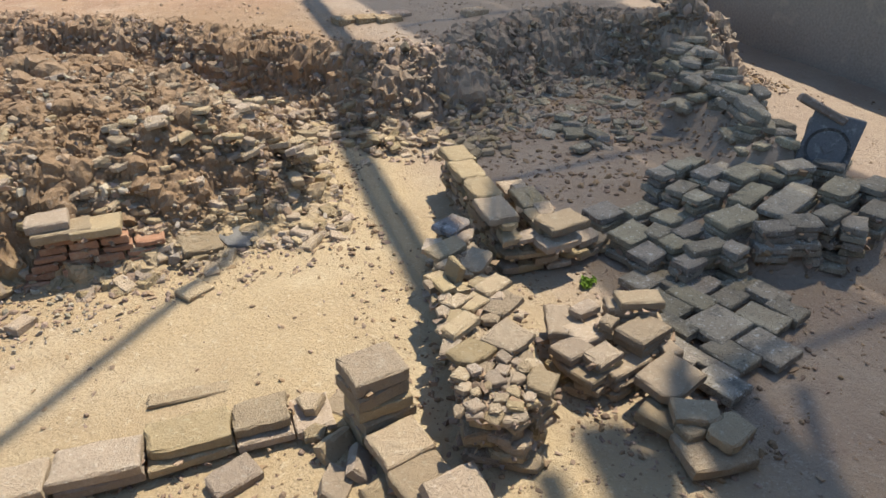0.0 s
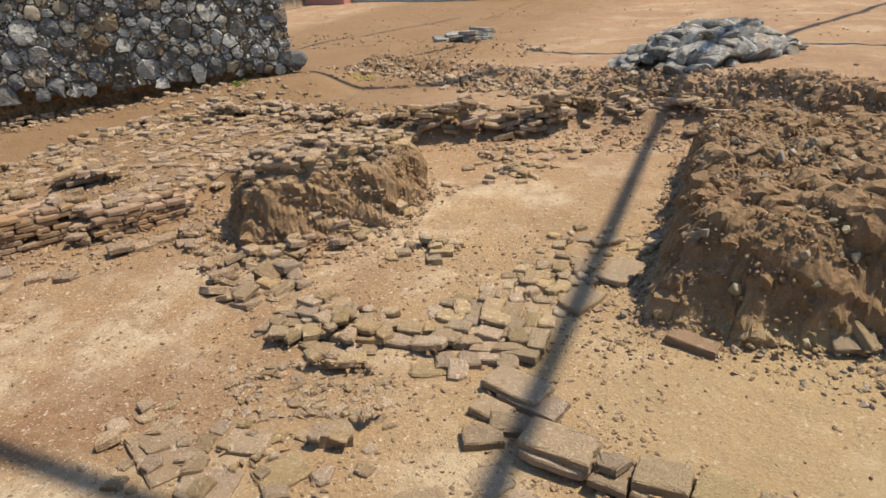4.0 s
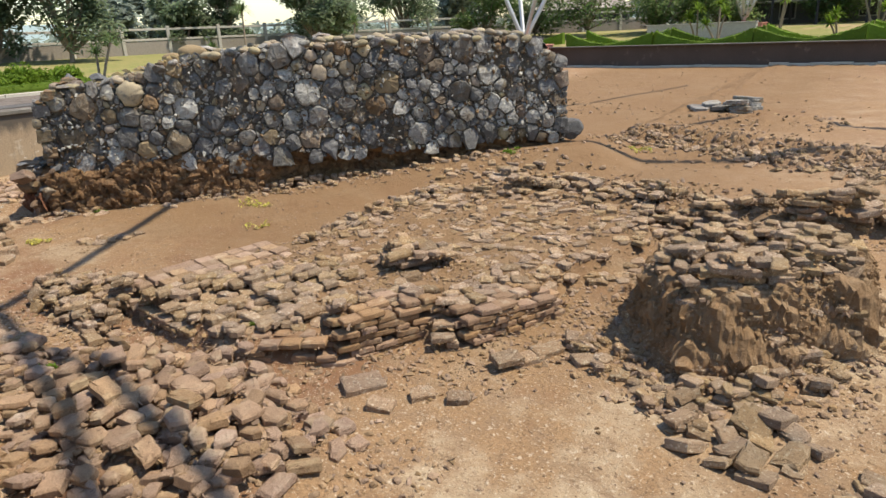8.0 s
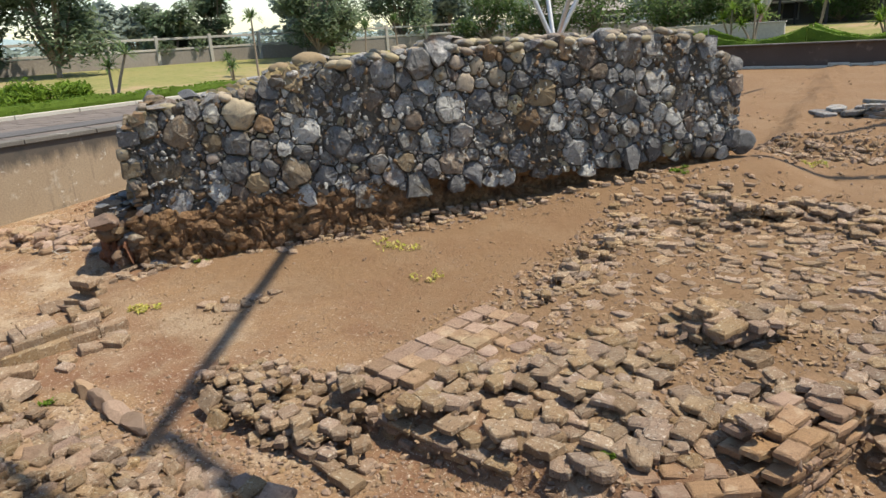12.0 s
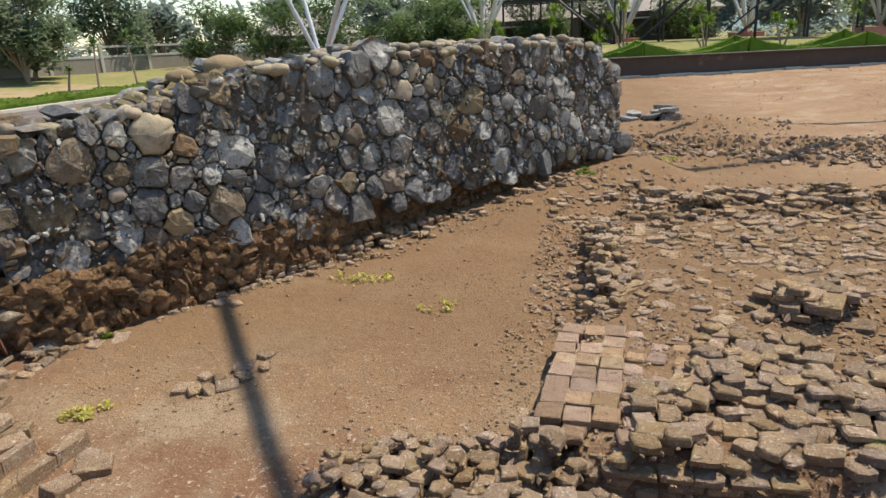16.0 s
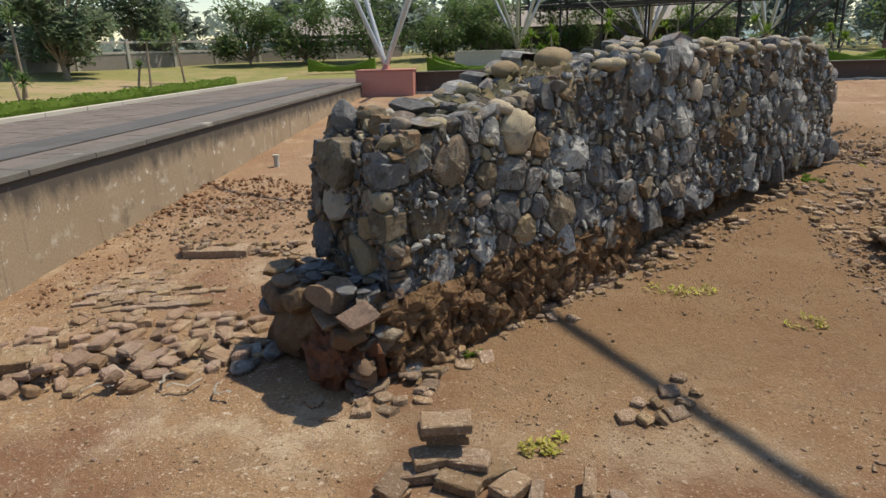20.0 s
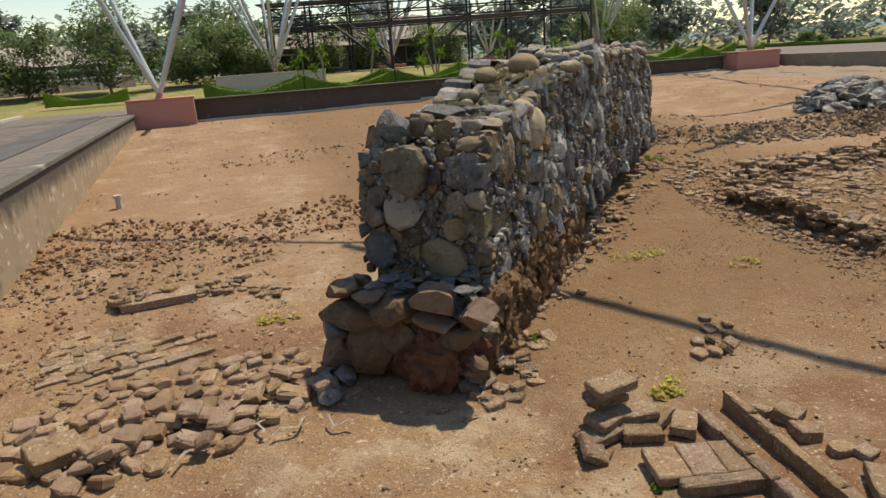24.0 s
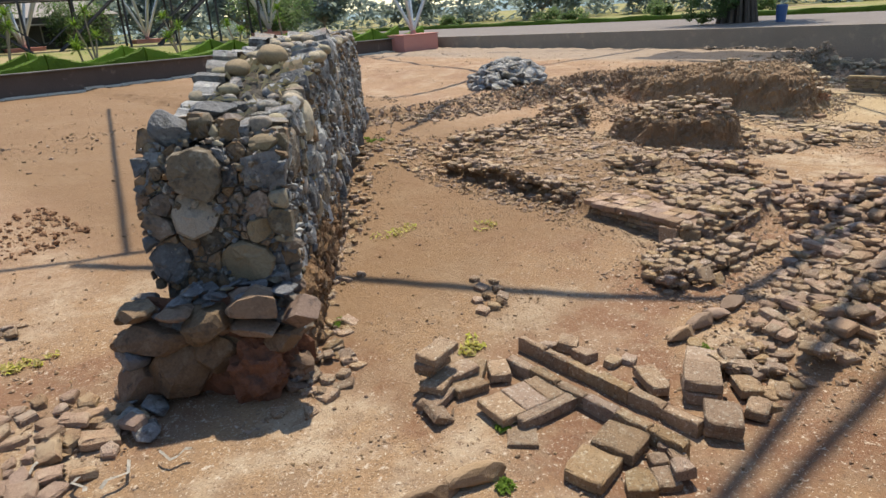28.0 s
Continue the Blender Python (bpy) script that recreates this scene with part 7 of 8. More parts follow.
    slab(h, -18.9, 2.58, 6, .36, .36, .11, 1, 2, lift=.03)
    for x, y, s in ((-19.2, 2.25, .26), (-19.05, 2.12, .2), (-18.9, 2.25, .16), (-18.78, 2.15, .15), (-18.95, 2.05, .17), (-18.7, 2.3, .12)):
        slab(h, x, y, 30 + h.rng.uniform(-20, 20), s, s * .9, .1, h.rng.uniform(-6, 6), h.rng.uniform(-6, 6))
    h.done()
    h = Heap("stacked_blocks", "worn brick blocks stacked in low steps", "brick block", seed=48)
    for x, y, yaw, a, b, c, z in ((-17.75, 2.4, 30, .40, .32, .11, -.92), (-17.72, 2.42, 25, .42, .32, .11, -.805), (-17.4, 2.55, 20, .46, .32, .1, -.85), (-18.15, 2.05, 20, .34, .28, .09, -.925), (-18.17, 2.05, 24, .38, .30, .09, -.835), (-17.2, 2.35, 60, .3, .2, .1, -.88), (-17.5, 2.1, 40, .28, .2, .1, -.9), (-17.8, 1.9, 10, .26, .18, .1, -.9), (-17.9, 2.8, 50, .44, .2, .1, -.9)):
        slab(h, x, y, yaw, a, b, c, 2, 2, z=z)
    h.scatter([(-17.8, 1.8), (-16.6, 1.6), (-16.4, 2.4), (-17.2, 2.6)], 44, 40, 60, 14, BR, (.7, 1.0))
    h.done()
    for x0, y0, x1, y1, lab in ((-17.0, 3.0, -15.6, 2.85, "rounded mud-covered kerb of old bricks"), (-20.5, 3.42, -19.75, 3.16, "short rounded kerb of mud-covered bricks")):
        h = Heap("kerb_bricks", lab, "kerb", "mud covered kerbs", seed=49)
        d = math.dist((x0, y0), (x1, y1))
        n = max(2, int(d / .3))
        for j in range(n):
            f = (j + .5) / n
            me = MUD[j % len(MUD)]
            kx, ky = x0 + (x1 - x0) * f, y0 + (y1 - y0) * f
            place(me, h.e, pose(kx, ky, hz(kx, ky) + .05, h.rng.uniform(-6, 6), h.rng.uniform(-4, 4), math.degrees(math.atan2(y1 - y0, x1 - x0)) + h.rng.uniform(-6, 6)) @ Matrix.Diagonal((d / n * 1.15, .17, .16, 1)), "kerb_brick")
        slab(h, x0 + .1, y0 - .2, 20, .24, .2, .06, 3, 3)
        h.done()
    h = Heap("small_brick_cluster", "loose cluster of thin broken bricks on the path", "brick pile", seed=50)
    for x, y, yaw, tx in ((-17.6, 5.1, 20, 4), (-17.45, 5.05, 40, 10), (-17.3, 5.3, 70, 30), (-17.15, 5.5, 10, 12), (-17.0, 5.75, 40, 6), (-17.3, 5.05, 80, 40), (-17.15, 5.15, 30, 20), (-17.45, 5.3, 0, 5), (-16.9, 5.5, 20, 8), (-17.05, 5.3, 60, 14)):
        h.put(h.rng.choice(BR), x, y, yaw, tx, 4, scale=.95)
    h.done()

    h = Heap("west_paving", "broken strip of old paving bricks west of the stone wall", "paving", seed=51, limit=300)
    h.scatter([(-24.7, 5.7), (-23.4, 5.4), (-21.6, 6.2), (-21.4, 6.8), (-22.0, 7.2), (-23.6, 7.0), (-24.4, 6.4)], 84, 20, 60, 12, BR_THICK, (.7, 1.05), gap=.19)
    h.pave(-24.2, 6.9, -22.3, 7.35, 4, pool=BR_FULL, wide=.21, sink=.03, miss=.3, tilt=5)
    h.scatter([(-24.3, 7.3), (-22.6, 7.4), (-23.4, 8.6), (-24.2, 8.5)], 26, 15, 15, 4, BR_FULL, (.9, 1.1), gap=.2, sink=.045)
    h.scatter([(-23.6, 5.2), (-22.4, 5.3), (-21.2, 6.0), (-21.2, 6.6), (-22.3, 6.1), (-23.4, 5.8)], 34, 20, 60, 18, BR_THICK, (.75, 1.1), gap=.17, sink=0)
    slab(h, -23.1, 9.3, 8, .95, .36, .13, 2, 1, lift=.02)
    slab(h, -23.5, 9.5, 20, .5, .3, .1, 2, 1)
    h.scatter([(-23.9, 9.1), (-22.0, 9.4), (-21.9, 9.9), (-23.6, 9.9)], 30, 10, 50, 12, BR_SMALL, (.7, 1.2))
    slab(h, -23.7, 5.75, 30, .42, .3, .14, 12, 4)
    h.crumbs([(-25, 5.2), (-21.4, 5.8), (-21.6, 10), (-24.6, 10)], 1100, .015, .06)
    h.done()

    for x, y, yaw, L, k in ((-21.75, 5.35, 30, .34, 1), (-21.35, 5.25, -40, .26, 2), (-22.2, 5.95, 10, .3, 3), (-22.0, 5.5, 70, .28, 4), (-22.6, 5.3, 20, .3, 5)):
        r = random.Random(k)
        bm = bmesh.new()
        pts = [Vector((L * (i / 5 - .5), .05 * math.sin(i * 1.3 + k), .02 + .035 * r.random())) for i in range(6)]
        rows = [(bm.verts.new(p + Vector((0, -.016, 0))), bm.verts.new(p + Vector((0, .016, .008 * r.random())))) for p in pts]
        for (a, b), (c2, d2) in zip(rows, rows[1:]):
            bm.faces.new((a, c2, d2, b))
        bmesh.ops.solidify(bm, geom=list(bm.faces), thickness=.004)
        tagged(part("plastic_strip", bm, M_KERB, None, "", pose(x, y, hz(x, y) + .05, 0, 0, yaw)), "torn curled white plastic strip among the bricks", "strip", "white strips")
    h = Heap("wall_foot_debris", "fallen bricks and stones along the foot of the stone wall", "rubble", seed=52)
    foot = [(-20.4, 5.1), (-19.0, 6.3), (-16.0, 9.3), (-13.5, 11.9)]
    h.line(foot, 70, .3, 0, 90, 16, BR_SMALL, (.6, 1.1))
    h.scatter([(-20.3, 4.9), (-19.4, 5.1), (-18.7, 6.3), (-19.3, 6.4)], 26, 0, 90, 16, BR, (.7, 1.0))
    for k in range(7):
        s = h.rng.uniform(.16, .3)
        x, y = -20.6 - h.rng.uniform(0, .9), 5.6 + h.rng.uniform(0, .9)
        place(h.rng.choice(ROCKS), h.e, pose(x, y, hz(x, y) + s * .2, 0, 0, h.rng.uniform(0, 360)) @ Matrix.Diagonal((s, s, s * .6, 1)), "stone")
    h.crumbs([(-20.8, 5.0), (-13, 11.2), (-12.4, 12.6), (-19.6, 6.6)], 1500, .02, .08)
    h.done()

    # the far low heap of stones and the flat slabs beside it
    h = Heap("stone_heap", "low far heap of grey and tan stones", "stone heap", seed=53)
    for k in range(210):
        a, r = h.rng.uniform(0, 6.283), h.rng.random() ** .55
        x, y = -3.6 + 1.6 * r * math.cos(a) + .5 * r * math.sin(a), 15.6 + 1.5 * r * math.sin(a)
        s = h.rng.uniform(.24, .52)
        z = hz(x, y) + (1 - r * r) * .66
        place(h.rng.choice(BOULDERS[:8]), h.e, pose(x, y, z, h.rng.uniform(-24, 24), h.rng.uniform(-24, 24), h.rng.uniform(0, 360)) @ Matrix.Diagonal((s * 1.15, s, s * .6, 1)), "stone")
    bm = bmesh.new()
    bmesh.ops.create_icosphere(bm, subdivisions=3, radius=1)
    for v in bm.verts:
        v.co = Vector((v.co.x * 1.2, v.co.y * 1.2, max(v.co.z, -.3) * .66 + .1 * noise.noise(v.co * 2)))
    part("earth_core", bm, M_MORTAR, h.e, at=pose(-3.6, 15.6, hz(-3.6, 15.6)))
    h.done()
    h = Heap("flat_stone_slabs", "flat grey stone slabs lying together on the ground", "stone slab", seed=54)
    for k in range(16):
        slab(h, -11.2 + h.rng.uniform(-1.0, 1.0), 19.3 + h.rng.uniform(-.5, .5), h.rng.uniform(0, 90), h.rng.uniform(.4, .9), h.rng.uniform(.3, .5), .1, h.rng.uniform(-6, 6), h.rng.uniform(-6, 6), material=M_STONE, sides=6)
    h.done()


def small_stones():
    """Clods and chips of brick strewn over the whole pit floor."""
    rng = random.Random(77)
    p = Pile()
    spots = []
    for k in range(15000):
        y = 0.6 + 13 * rng.random() ** 1.3
        spots.append((rng.uniform(X0 + .1, X1 - .3), y, .008 + .04 * rng.random() ** 2))
    for k in range(9000):
        spots.append((rng.uniform(X0 + .1, -12), 1.2 + 7 * rng.random(), .008 + .026 * rng.random() ** 2))
    for k in range(1500):
        spots.append((rng.uniform(X0 + .1, X1 - .3), rng.uniform(10, 31), .02 + .07 * rng.random() ** 2))
    for cx, cy, rx, ry, n in ((-23.7, 11.2, 2.6, 1.3, 900), (-11.0, 15.0, 3.5, 1.6, 260), (-9.5, 17.5, 2.2, 1.2, 160), (-6, 14.5, 3, 1.2, 160), (-17.5, 20, 5, 1.5, 350), (-10.5, 11.8, 4, .7, 500)):
        for k in range(n):
            a, r = rng.uniform(0, 6.283), math.sqrt(rng.random())
            spots.append((cx + rx * r * math.cos(a), cy + ry * r * math.sin(a), .03 + .10 * rng.random() ** 2))
    arr = np.array([s for s in spots if X0 + .05 < s[0] < X1 - .1])
    drift = lattice(arr[:, 0], arr[:, 1], .8, 21) + .7 * lattice(arr[:, 0], arr[:, 1], 2.3, 22)
    spots = arr = arr[(drift > -.12) | (arr[:, 2] > .035)]
    zs = height(arr[:, 0], arr[:, 1])
    for (x, y, s), z in zip(spots, zs):
        p.add(rng.choice(CHIPS + CLODS[3:]), pose(x, y, z + s * .12, rng.uniform(-40, 40), rng.uniform(-40, 40), rng.uniform(0, 360)) @ Matrix.Diagonal((s * rng.uniform(.9, 1.6), s, s * 1.1, 1)))
    p.done("gravel", M_RUBBLE, None, "small clods and brick chips strewn over bare earth", "gravel")


stretch_start()
stretch_middle()
stretch_end()
small_stones()


# ---------------------------------------------------------------- plants
def leaf_cloud(rng, blobs, n, size, flat=0.5):
    """Many small bent leaves spread through overlapping, uneven clumps. Returns vertices and faces."""
    v, f = [], []
    weights = [b[3] ** 2 for b in blobs]
    for k in range(n):
        cx, cy, cz, r, squash = rng.choices(blobs, weights)[0]
        d = Vector((rng.gauss(0, 1), rng.gauss(0, 1), rng.gauss(0, 1))).normalized() * r * (rng.random() ** .45)
        p = Vector((cx + d.x, cy + d.y, cz + d.z * squash))
        s = size * rng.uniform(.6, 1.4)
        a = Vector((rng.uniform(-1, 1), rng.uniform(-1, 1), rng.uniform(-flat, flat))).normalized() * s
        b = a.cross(Vector((rng.uniform(-.5, .5), rng.uniform(-.5, .5), 1))).normalized() * s * .45
        i = len(v)
        v += [tuple(p - a), tuple(p + b), tuple(p + a + Vector((0, 0, -s * .3))), tuple(p - b)]
        f.append((i, i + 1, i + 2, i + 3))
    return v, f


def tree(name, label, x, y, z, tall, spread, n, size, material, seed, trunk=.16, fork=.35, blobs=9, squash=.75, bark=None):
    rng = random.Random(seed)
    e = thing(name, label, "tree", at=pose(x, y, z))
    bm = bmesh.new()
    top = Vector((rng.uniform(-.2, .2), rng.uniform(-.2, .2), tall * fork))
    tube(bm, (0, 0, -.3), top, trunk, trunk * .7, 8)
    part("trunk", bm, bark or M_BARK, e)
    clumps = []
    for k in range(blobs):
        a = 6.283 * k / blobs + rng.uniform(-.4, .4)
        rr = spread * rng.uniform(.25, .75)
        c = Vector((math.cos(a) * rr, math.sin(a) * rr, tall * rng.uniform(fork + .10, .92)))
        r = spread * rng.uniform(.28, .5)
        clumps.append((c.x, c.y, c.z, r, squash))
        bm = bmesh.new()
        mid = top.lerp(c, .5) + Vector((0, 0, .12 * tall * rng.uniform(-.5, 1)))
        tube(bm, top, mid, trunk * .5, trunk * .3, 6)
        tube(bm, mid, c, trunk * .3, trunk * .1, 6)
        part("limb", bm, bark or M_BARK, e)
    v, f = leaf_cloud(rng, clumps, n, size)
    ob = new("crown", mesh_from("crown", v, f, material))
    ob.parent = e
    tagged(ob, kind="stuff")
    return e


def dracaena(label, x, y, z, tall, seed, heads=1, leaf=.55, material=None):
    rng = random.Random(seed)
    e = thing("dracaena", label, "plant", "dracaenas", pose(x, y, z))
    for k in range(heads):
        h = tall * (1 - .22 * k)
        lean = Vector((rng.uniform(-.25, .25) * heads, rng.uniform(-.25, .25) * heads, h - leaf * .45))
        bm = bmesh.new()
        tube(bm, (0, 0, -.2), lean * .5, .06, .05, 7)
        tube(bm, lean * .5, lean, .05, .04, 7)
        part("stem", bm, M_BARK, e)
        v, f = [], []
        for j in range(60):
            a, up = rng.uniform(0, 6.283), rng.uniform(-.35, 1.25)
            d = Vector((math.cos(a) * math.cos(up), math.sin(a) * math.cos(up), math.sin(up)))
            w = d.cross(Vector((0, 0, 1))).normalized() * leaf * .05
            L = leaf * rng.uniform(.75, 1.1)
            p1, p2 = lean + d * L * .55 + Vector((0, 0, .05 * L)), lean + d * L + Vector((0, 0, -.18 * L))
            i = len(v)
            v += [tuple(lean - w * .6), tuple(lean + w * .6), tuple(p1 + w), tuple(p1 - w), tuple(p2)]
            f += [(i, i + 1, i + 2, i + 3), (i + 3, i + 2, i + 4)]
        ob = new("leaf_rosette", mesh_from("leaf_rosette", v, f, material or M_LEAF))
        ob.parent = e
    return e


def weed(name, label, x, y, spread, n, material, seed, size=.034, tall=.08):
    rng = random.Random(seed)
    blobs = [(rng.gauss(0, .45) * spread, rng.gauss(0, .3) * spread, tall * .4, spread * .28, .3) for _ in range(7)]
    v, f = leaf_cloud(rng, blobs, n, size, .8)
    z0 = hz(x, y)
    v = [(a, b, max(c, 0.005) + hz(x + a, y + b) - z0) for a, b, c in v]
    ob = new(name, mesh_from(name, v, f, material))
    ob.matrix_basis = pose(x, y, z0)
    return tagged(ob, label, "plant", kind="stuff")


def hedge_run(label, pts, width, base, tops, seed, group):
    """A clipped hedge between points, its top following the given heights."""
    rng = random.Random(seed)
    e = thing("hedge", label, "hedge", group)
    v, f = [], []
    n = len(pts)
    for k, ((x, y), t) in enumerate(zip(pts, tops)):
        a, b = pts[max(0, k - 1)], pts[min(n - 1, k + 1)]
        d = Vector((b[0] - a[0], b[1] - a[1], 0)).normalized()
        q = Vector((-d.y, d.x, 0)) * width / 2
        j = lambda: rng.uniform(-.03, .03)
        for s, zz in ((-1, base), (-1.05, base + (t - base) * .6), (-.85, t - .03), (.85, t - .03), (1.05, base + (t - base) * .6), (1, base)):
            v.append((x + q.x * s + j(), y + q.y * s + j(), zz + j()))
    for k in range(n - 1):
        for i in range(5):
            f.append((k * 6 + i, k * 6 + i + 1, k * 6 + 7 + i, k * 6 + 6 + i))
    f += [tuple(range(6)), tuple(reversed(range(6 * n - 6, 6 * n)))]
    body = new("body", mesh_from("body", v, f, M_HEDGE))
    body.parent = e
    lv, lf = [], []
    count = int(26 * n)
    for _ in range(count):
        k = rng.randrange(n - 1)
        fr = rng.random()
        x, y = pts[k][0] + (pts[k + 1][0] - pts[k][0]) * fr, pts[k][1] + (pts[k + 1][1] - pts[k][1]) * fr
        t = tops[k] + (tops[k + 1] - tops[k]) * fr
        d = Vector((pts[k + 1][0] - pts[k][0], pts[k + 1][1] - pts[k][1], 0)).normalized()
        q = Vector((-d.y, d.x, 0)) * width / 2
        side = rng.choice((-1.03, 1.03, 0, 0))
        p = Vector((x, y, t)) + (q * rng.uniform(-1, 1) if side == 0 else q * side + Vector((0, 0, -rng.random() * (t - base))))
        s = rng.uniform(.03, .07)
        a = Vector((rng.uniform(-1, 1), rng.uniform(-1, 1), rng.uniform(-.2, 1))).normalized() * s
        b = a.orthogonal().normalized() * s * .5
        i = len(lv)
        lv += [tuple(p - a), tuple(p + b), tuple(p + a), tuple(p - b)]
        lf.append((i, i + 1, i + 2, i + 3))
    lo = new("leaves", mesh_from("leaves", lv, lf, M_HEDGE))
    lo.parent = e
    tagged(lo, kind="stuff")


def grounds():
    rng = random.Random(5)
    # long low hedge on the kerb of the west walkway
    ys = np.arange(1, 31.1, .3)
    hedge_run("long low clipped green hedge beside the walkway kerb", [(-31.55 + .03 * math.sin(y * 3), y) for y in ys], .55, .68, [1.12 + .03 * math.sin(y * 2.3) + rng.uniform(-.02, .02) for y in ys], 3, "low hedges")
    # scalloped hedges behind the low north wall
    x = -22.4
    k = 0
    while x < 7.0:
        L = rng.uniform(4.0, 5.2)
        for row, off in ((0, 33.0), (1, 35.4)):
            xs = np.linspace(x, x + L * .98, 15)
            tops = [1.22 + (.55 + .1 * row) * abs((q - x) / L * 2 - 1) ** 1.7 for q in xs]
            hedge_run("clipped green hedge with a scalloped top behind the wall", [(float(q), off) for q in xs], .35, .8, tops, 40 + k, "scalloped hedges")
            k += 1
        x += L
    xs = np.linspace(-30.5, -26.4, 12)
    hedge_run("clipped green hedge with a scalloped top behind the wall", [(float(q), 40.5) for q in xs], .35, 1.0, [1.3 + .45 * abs((q + 28.4) / 2) ** 1.7 for q in xs], 66, "scalloped hedges")
    for xx, yy, zz, t, sd, hd, lf in ((-36.0, 23.0, .84, 3.1, 1, 1, .75), (-32.5, 13.3, .7, 1.9, 2, 2, .6), (-33.4, 19.3, .8, 1.3, 3, 2, .55), (-34.9, 33.2, .78, 2.8, 4, 1, .7), (-35.2, 30.3, .8, 2.4, 5, 1, .7), (-32.6, 24.5, .75, 1.3, 6, 1, .45)):
        dracaena("slender dracaena with a spiky green crown on the lawn", xx, yy, zz, t, sd, hd, lf)
    for xx, yy, t, hd in ((-16.1, 37.5, 2.2, 3), (-17.2, 37.8, 2.0, 2), (-13.4, 38.2, 2.9, 2), (-9.2, 38.6, 2.9, 3), (-10.5, 36.6, 1.4, 2), (-5.2, 37.2, 2.4, 3), (-1.2, 37.8, 1.8, 2), (2.5, 38.5, 2.6, 2)):
        dracaena("bright green dracaena clump beyond the wall", xx, yy, .95, t, int(xx * 7), hd, .65, M_HEDGE)
    # trees
    for xx, yy, t, s, sd in ((-45.5, 18.4, 8.0, 2.5, 1), (-48, 15.5, 6.5, 2.1, 2), (-44.0, 46.0, 8.6, 2.6, 3), (-41, 33.0, 7.6, 2.1, 4), (-43.5, 36.5, 7.4, 2.2, 6), (-50.5, 29, 4.4, 1.8, 7), (-50.0, 32.0, 5.2, 1.5, 8)):
        tree("broadleaf_tree", "leafy dark green tree on the lawn before the fence", xx, yy, 1.4, t, s * 1.3, 6200, .19, M_DARKLEAF, sd, .17, .06, 24)
    for xx, yy, t, s, sd in ((-36.4, 46.5, 4.0, 1.9, 11), (-33.0, 48.5, 4.0, 2.0, 12), (-28.1, 47.8, 5.2, 2.4, 13), (-23.2, 49.5, 4.0, 2.0, 14), (-19.5, 50.5, 3.6, 1.9, 15), (-13.5, 57.5, 4.2, 2.2, 61), (-20.5, 58, 5.0, 2.4, 62), (-8.5, 62.5, 4.6, 2.4, 63), (-1.5, 63.5, 4.4, 2.2, 64), (10.5, 52, 4.5, 2.2, 16), (14.5, 56, 4.2, 2.0, 17), (18, 60, 4.5, 2.2, 18)):
        tree("frangipani_tree", "pale-barked frangipani tree with sparse green leaves", xx, yy, 1.3, t * 1.1, s * 1.45, 4200, .15, M_LEAF, sd, .12, .08, 22)
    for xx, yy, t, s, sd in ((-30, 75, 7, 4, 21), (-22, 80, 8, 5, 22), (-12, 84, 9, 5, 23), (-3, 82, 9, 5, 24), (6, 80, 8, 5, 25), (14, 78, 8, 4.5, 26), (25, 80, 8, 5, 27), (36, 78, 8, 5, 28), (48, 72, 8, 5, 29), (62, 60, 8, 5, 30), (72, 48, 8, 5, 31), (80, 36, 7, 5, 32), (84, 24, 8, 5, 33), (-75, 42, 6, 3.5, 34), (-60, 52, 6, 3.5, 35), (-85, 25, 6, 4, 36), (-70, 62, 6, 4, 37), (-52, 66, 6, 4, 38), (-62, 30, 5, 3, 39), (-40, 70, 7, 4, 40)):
        tree("far_tree", "dark green tree in the distance, leaves tinted pale for haze", xx, yy, 1.2, t, s, 1700, .5, M_FARLEAF, sd, .22, .10, 13)
    b = tree("banyan_tree", "thick old banyan with hanging roots beside the paved road", 22.5, 17.2, .66, 10, 5.0, 5200, .2, M_DARKLEAF, 51, .8, .4, 12, bark=M_DARKBARK)
    for k in range(14):
        bm = bmesh.new()
        a = k * .45
        tube(bm, (math.cos(a) * 1.1, math.sin(a) * 1.1, 0), (math.cos(a) * .6, math.sin(a) * .6, 3.4), .2, .1, 6)
        part("aerial_root", bm, M_DARKBARK, b)
    # shrubs behind the low hedge
    for xx, yy, rr, hh, sd in ((-33.6, 7.2, 1.3, 1.1, 71), (-34.2, 9.4, 1.5, 1.25, 72), (-33.8, 11.2, 1.2, 1.05, 73), (-35.6, 5.0, 1.6, 1.2, 74), (-36.0, 12.8, 1.2, .9, 75)):
        r2 = random.Random(sd)
        blobs = [(r2.uniform(-rr, rr), r2.uniform(-rr, rr) * 1.2, hh * r2.uniform(.25, .65), rr * r2.uniform(.3, .5), .7) for _ in range(9)]
        v, f = leaf_cloud(r2, blobs, 2600, .09, .8)
        ob = new("shrub", mesh_from("shrub", v, f, M_HEDGE))
        ob.matrix_basis = pose(xx, yy, .75)
        tagged(ob, "loose bright green shrub behind the low hedge", "shrub", "shrubs on the lawn")
    for xx, yy, rr, hh, sd in ((20.6, 18.3, 1.2, 2.2, 76), (40, 40, 1.2, 1.5, 77), (44, 33, 1.0, 1.2, 78), (52, 52, 1.6, 1.8, 79), (48, 24, 1.2, 1.4, 80), (40, 58, 1.2, 1.4, 81), (58, 40, 1.6, 1.6, 82)):
        r2 = random.Random(sd)
        blobs = [(r2.uniform(-rr, rr), r2.uniform(-rr, rr), hh * r2.uniform(.2, .8), rr * r2.uniform(.35, .55), .8) for _ in range(9)]
        v, f = leaf_cloud(r2, blobs, 1500, .14, .8)
        ob = new("shrub", mesh_from("shrub", v, f, M_LEAF))
        ob.matrix_basis = pose(xx, yy, .66)
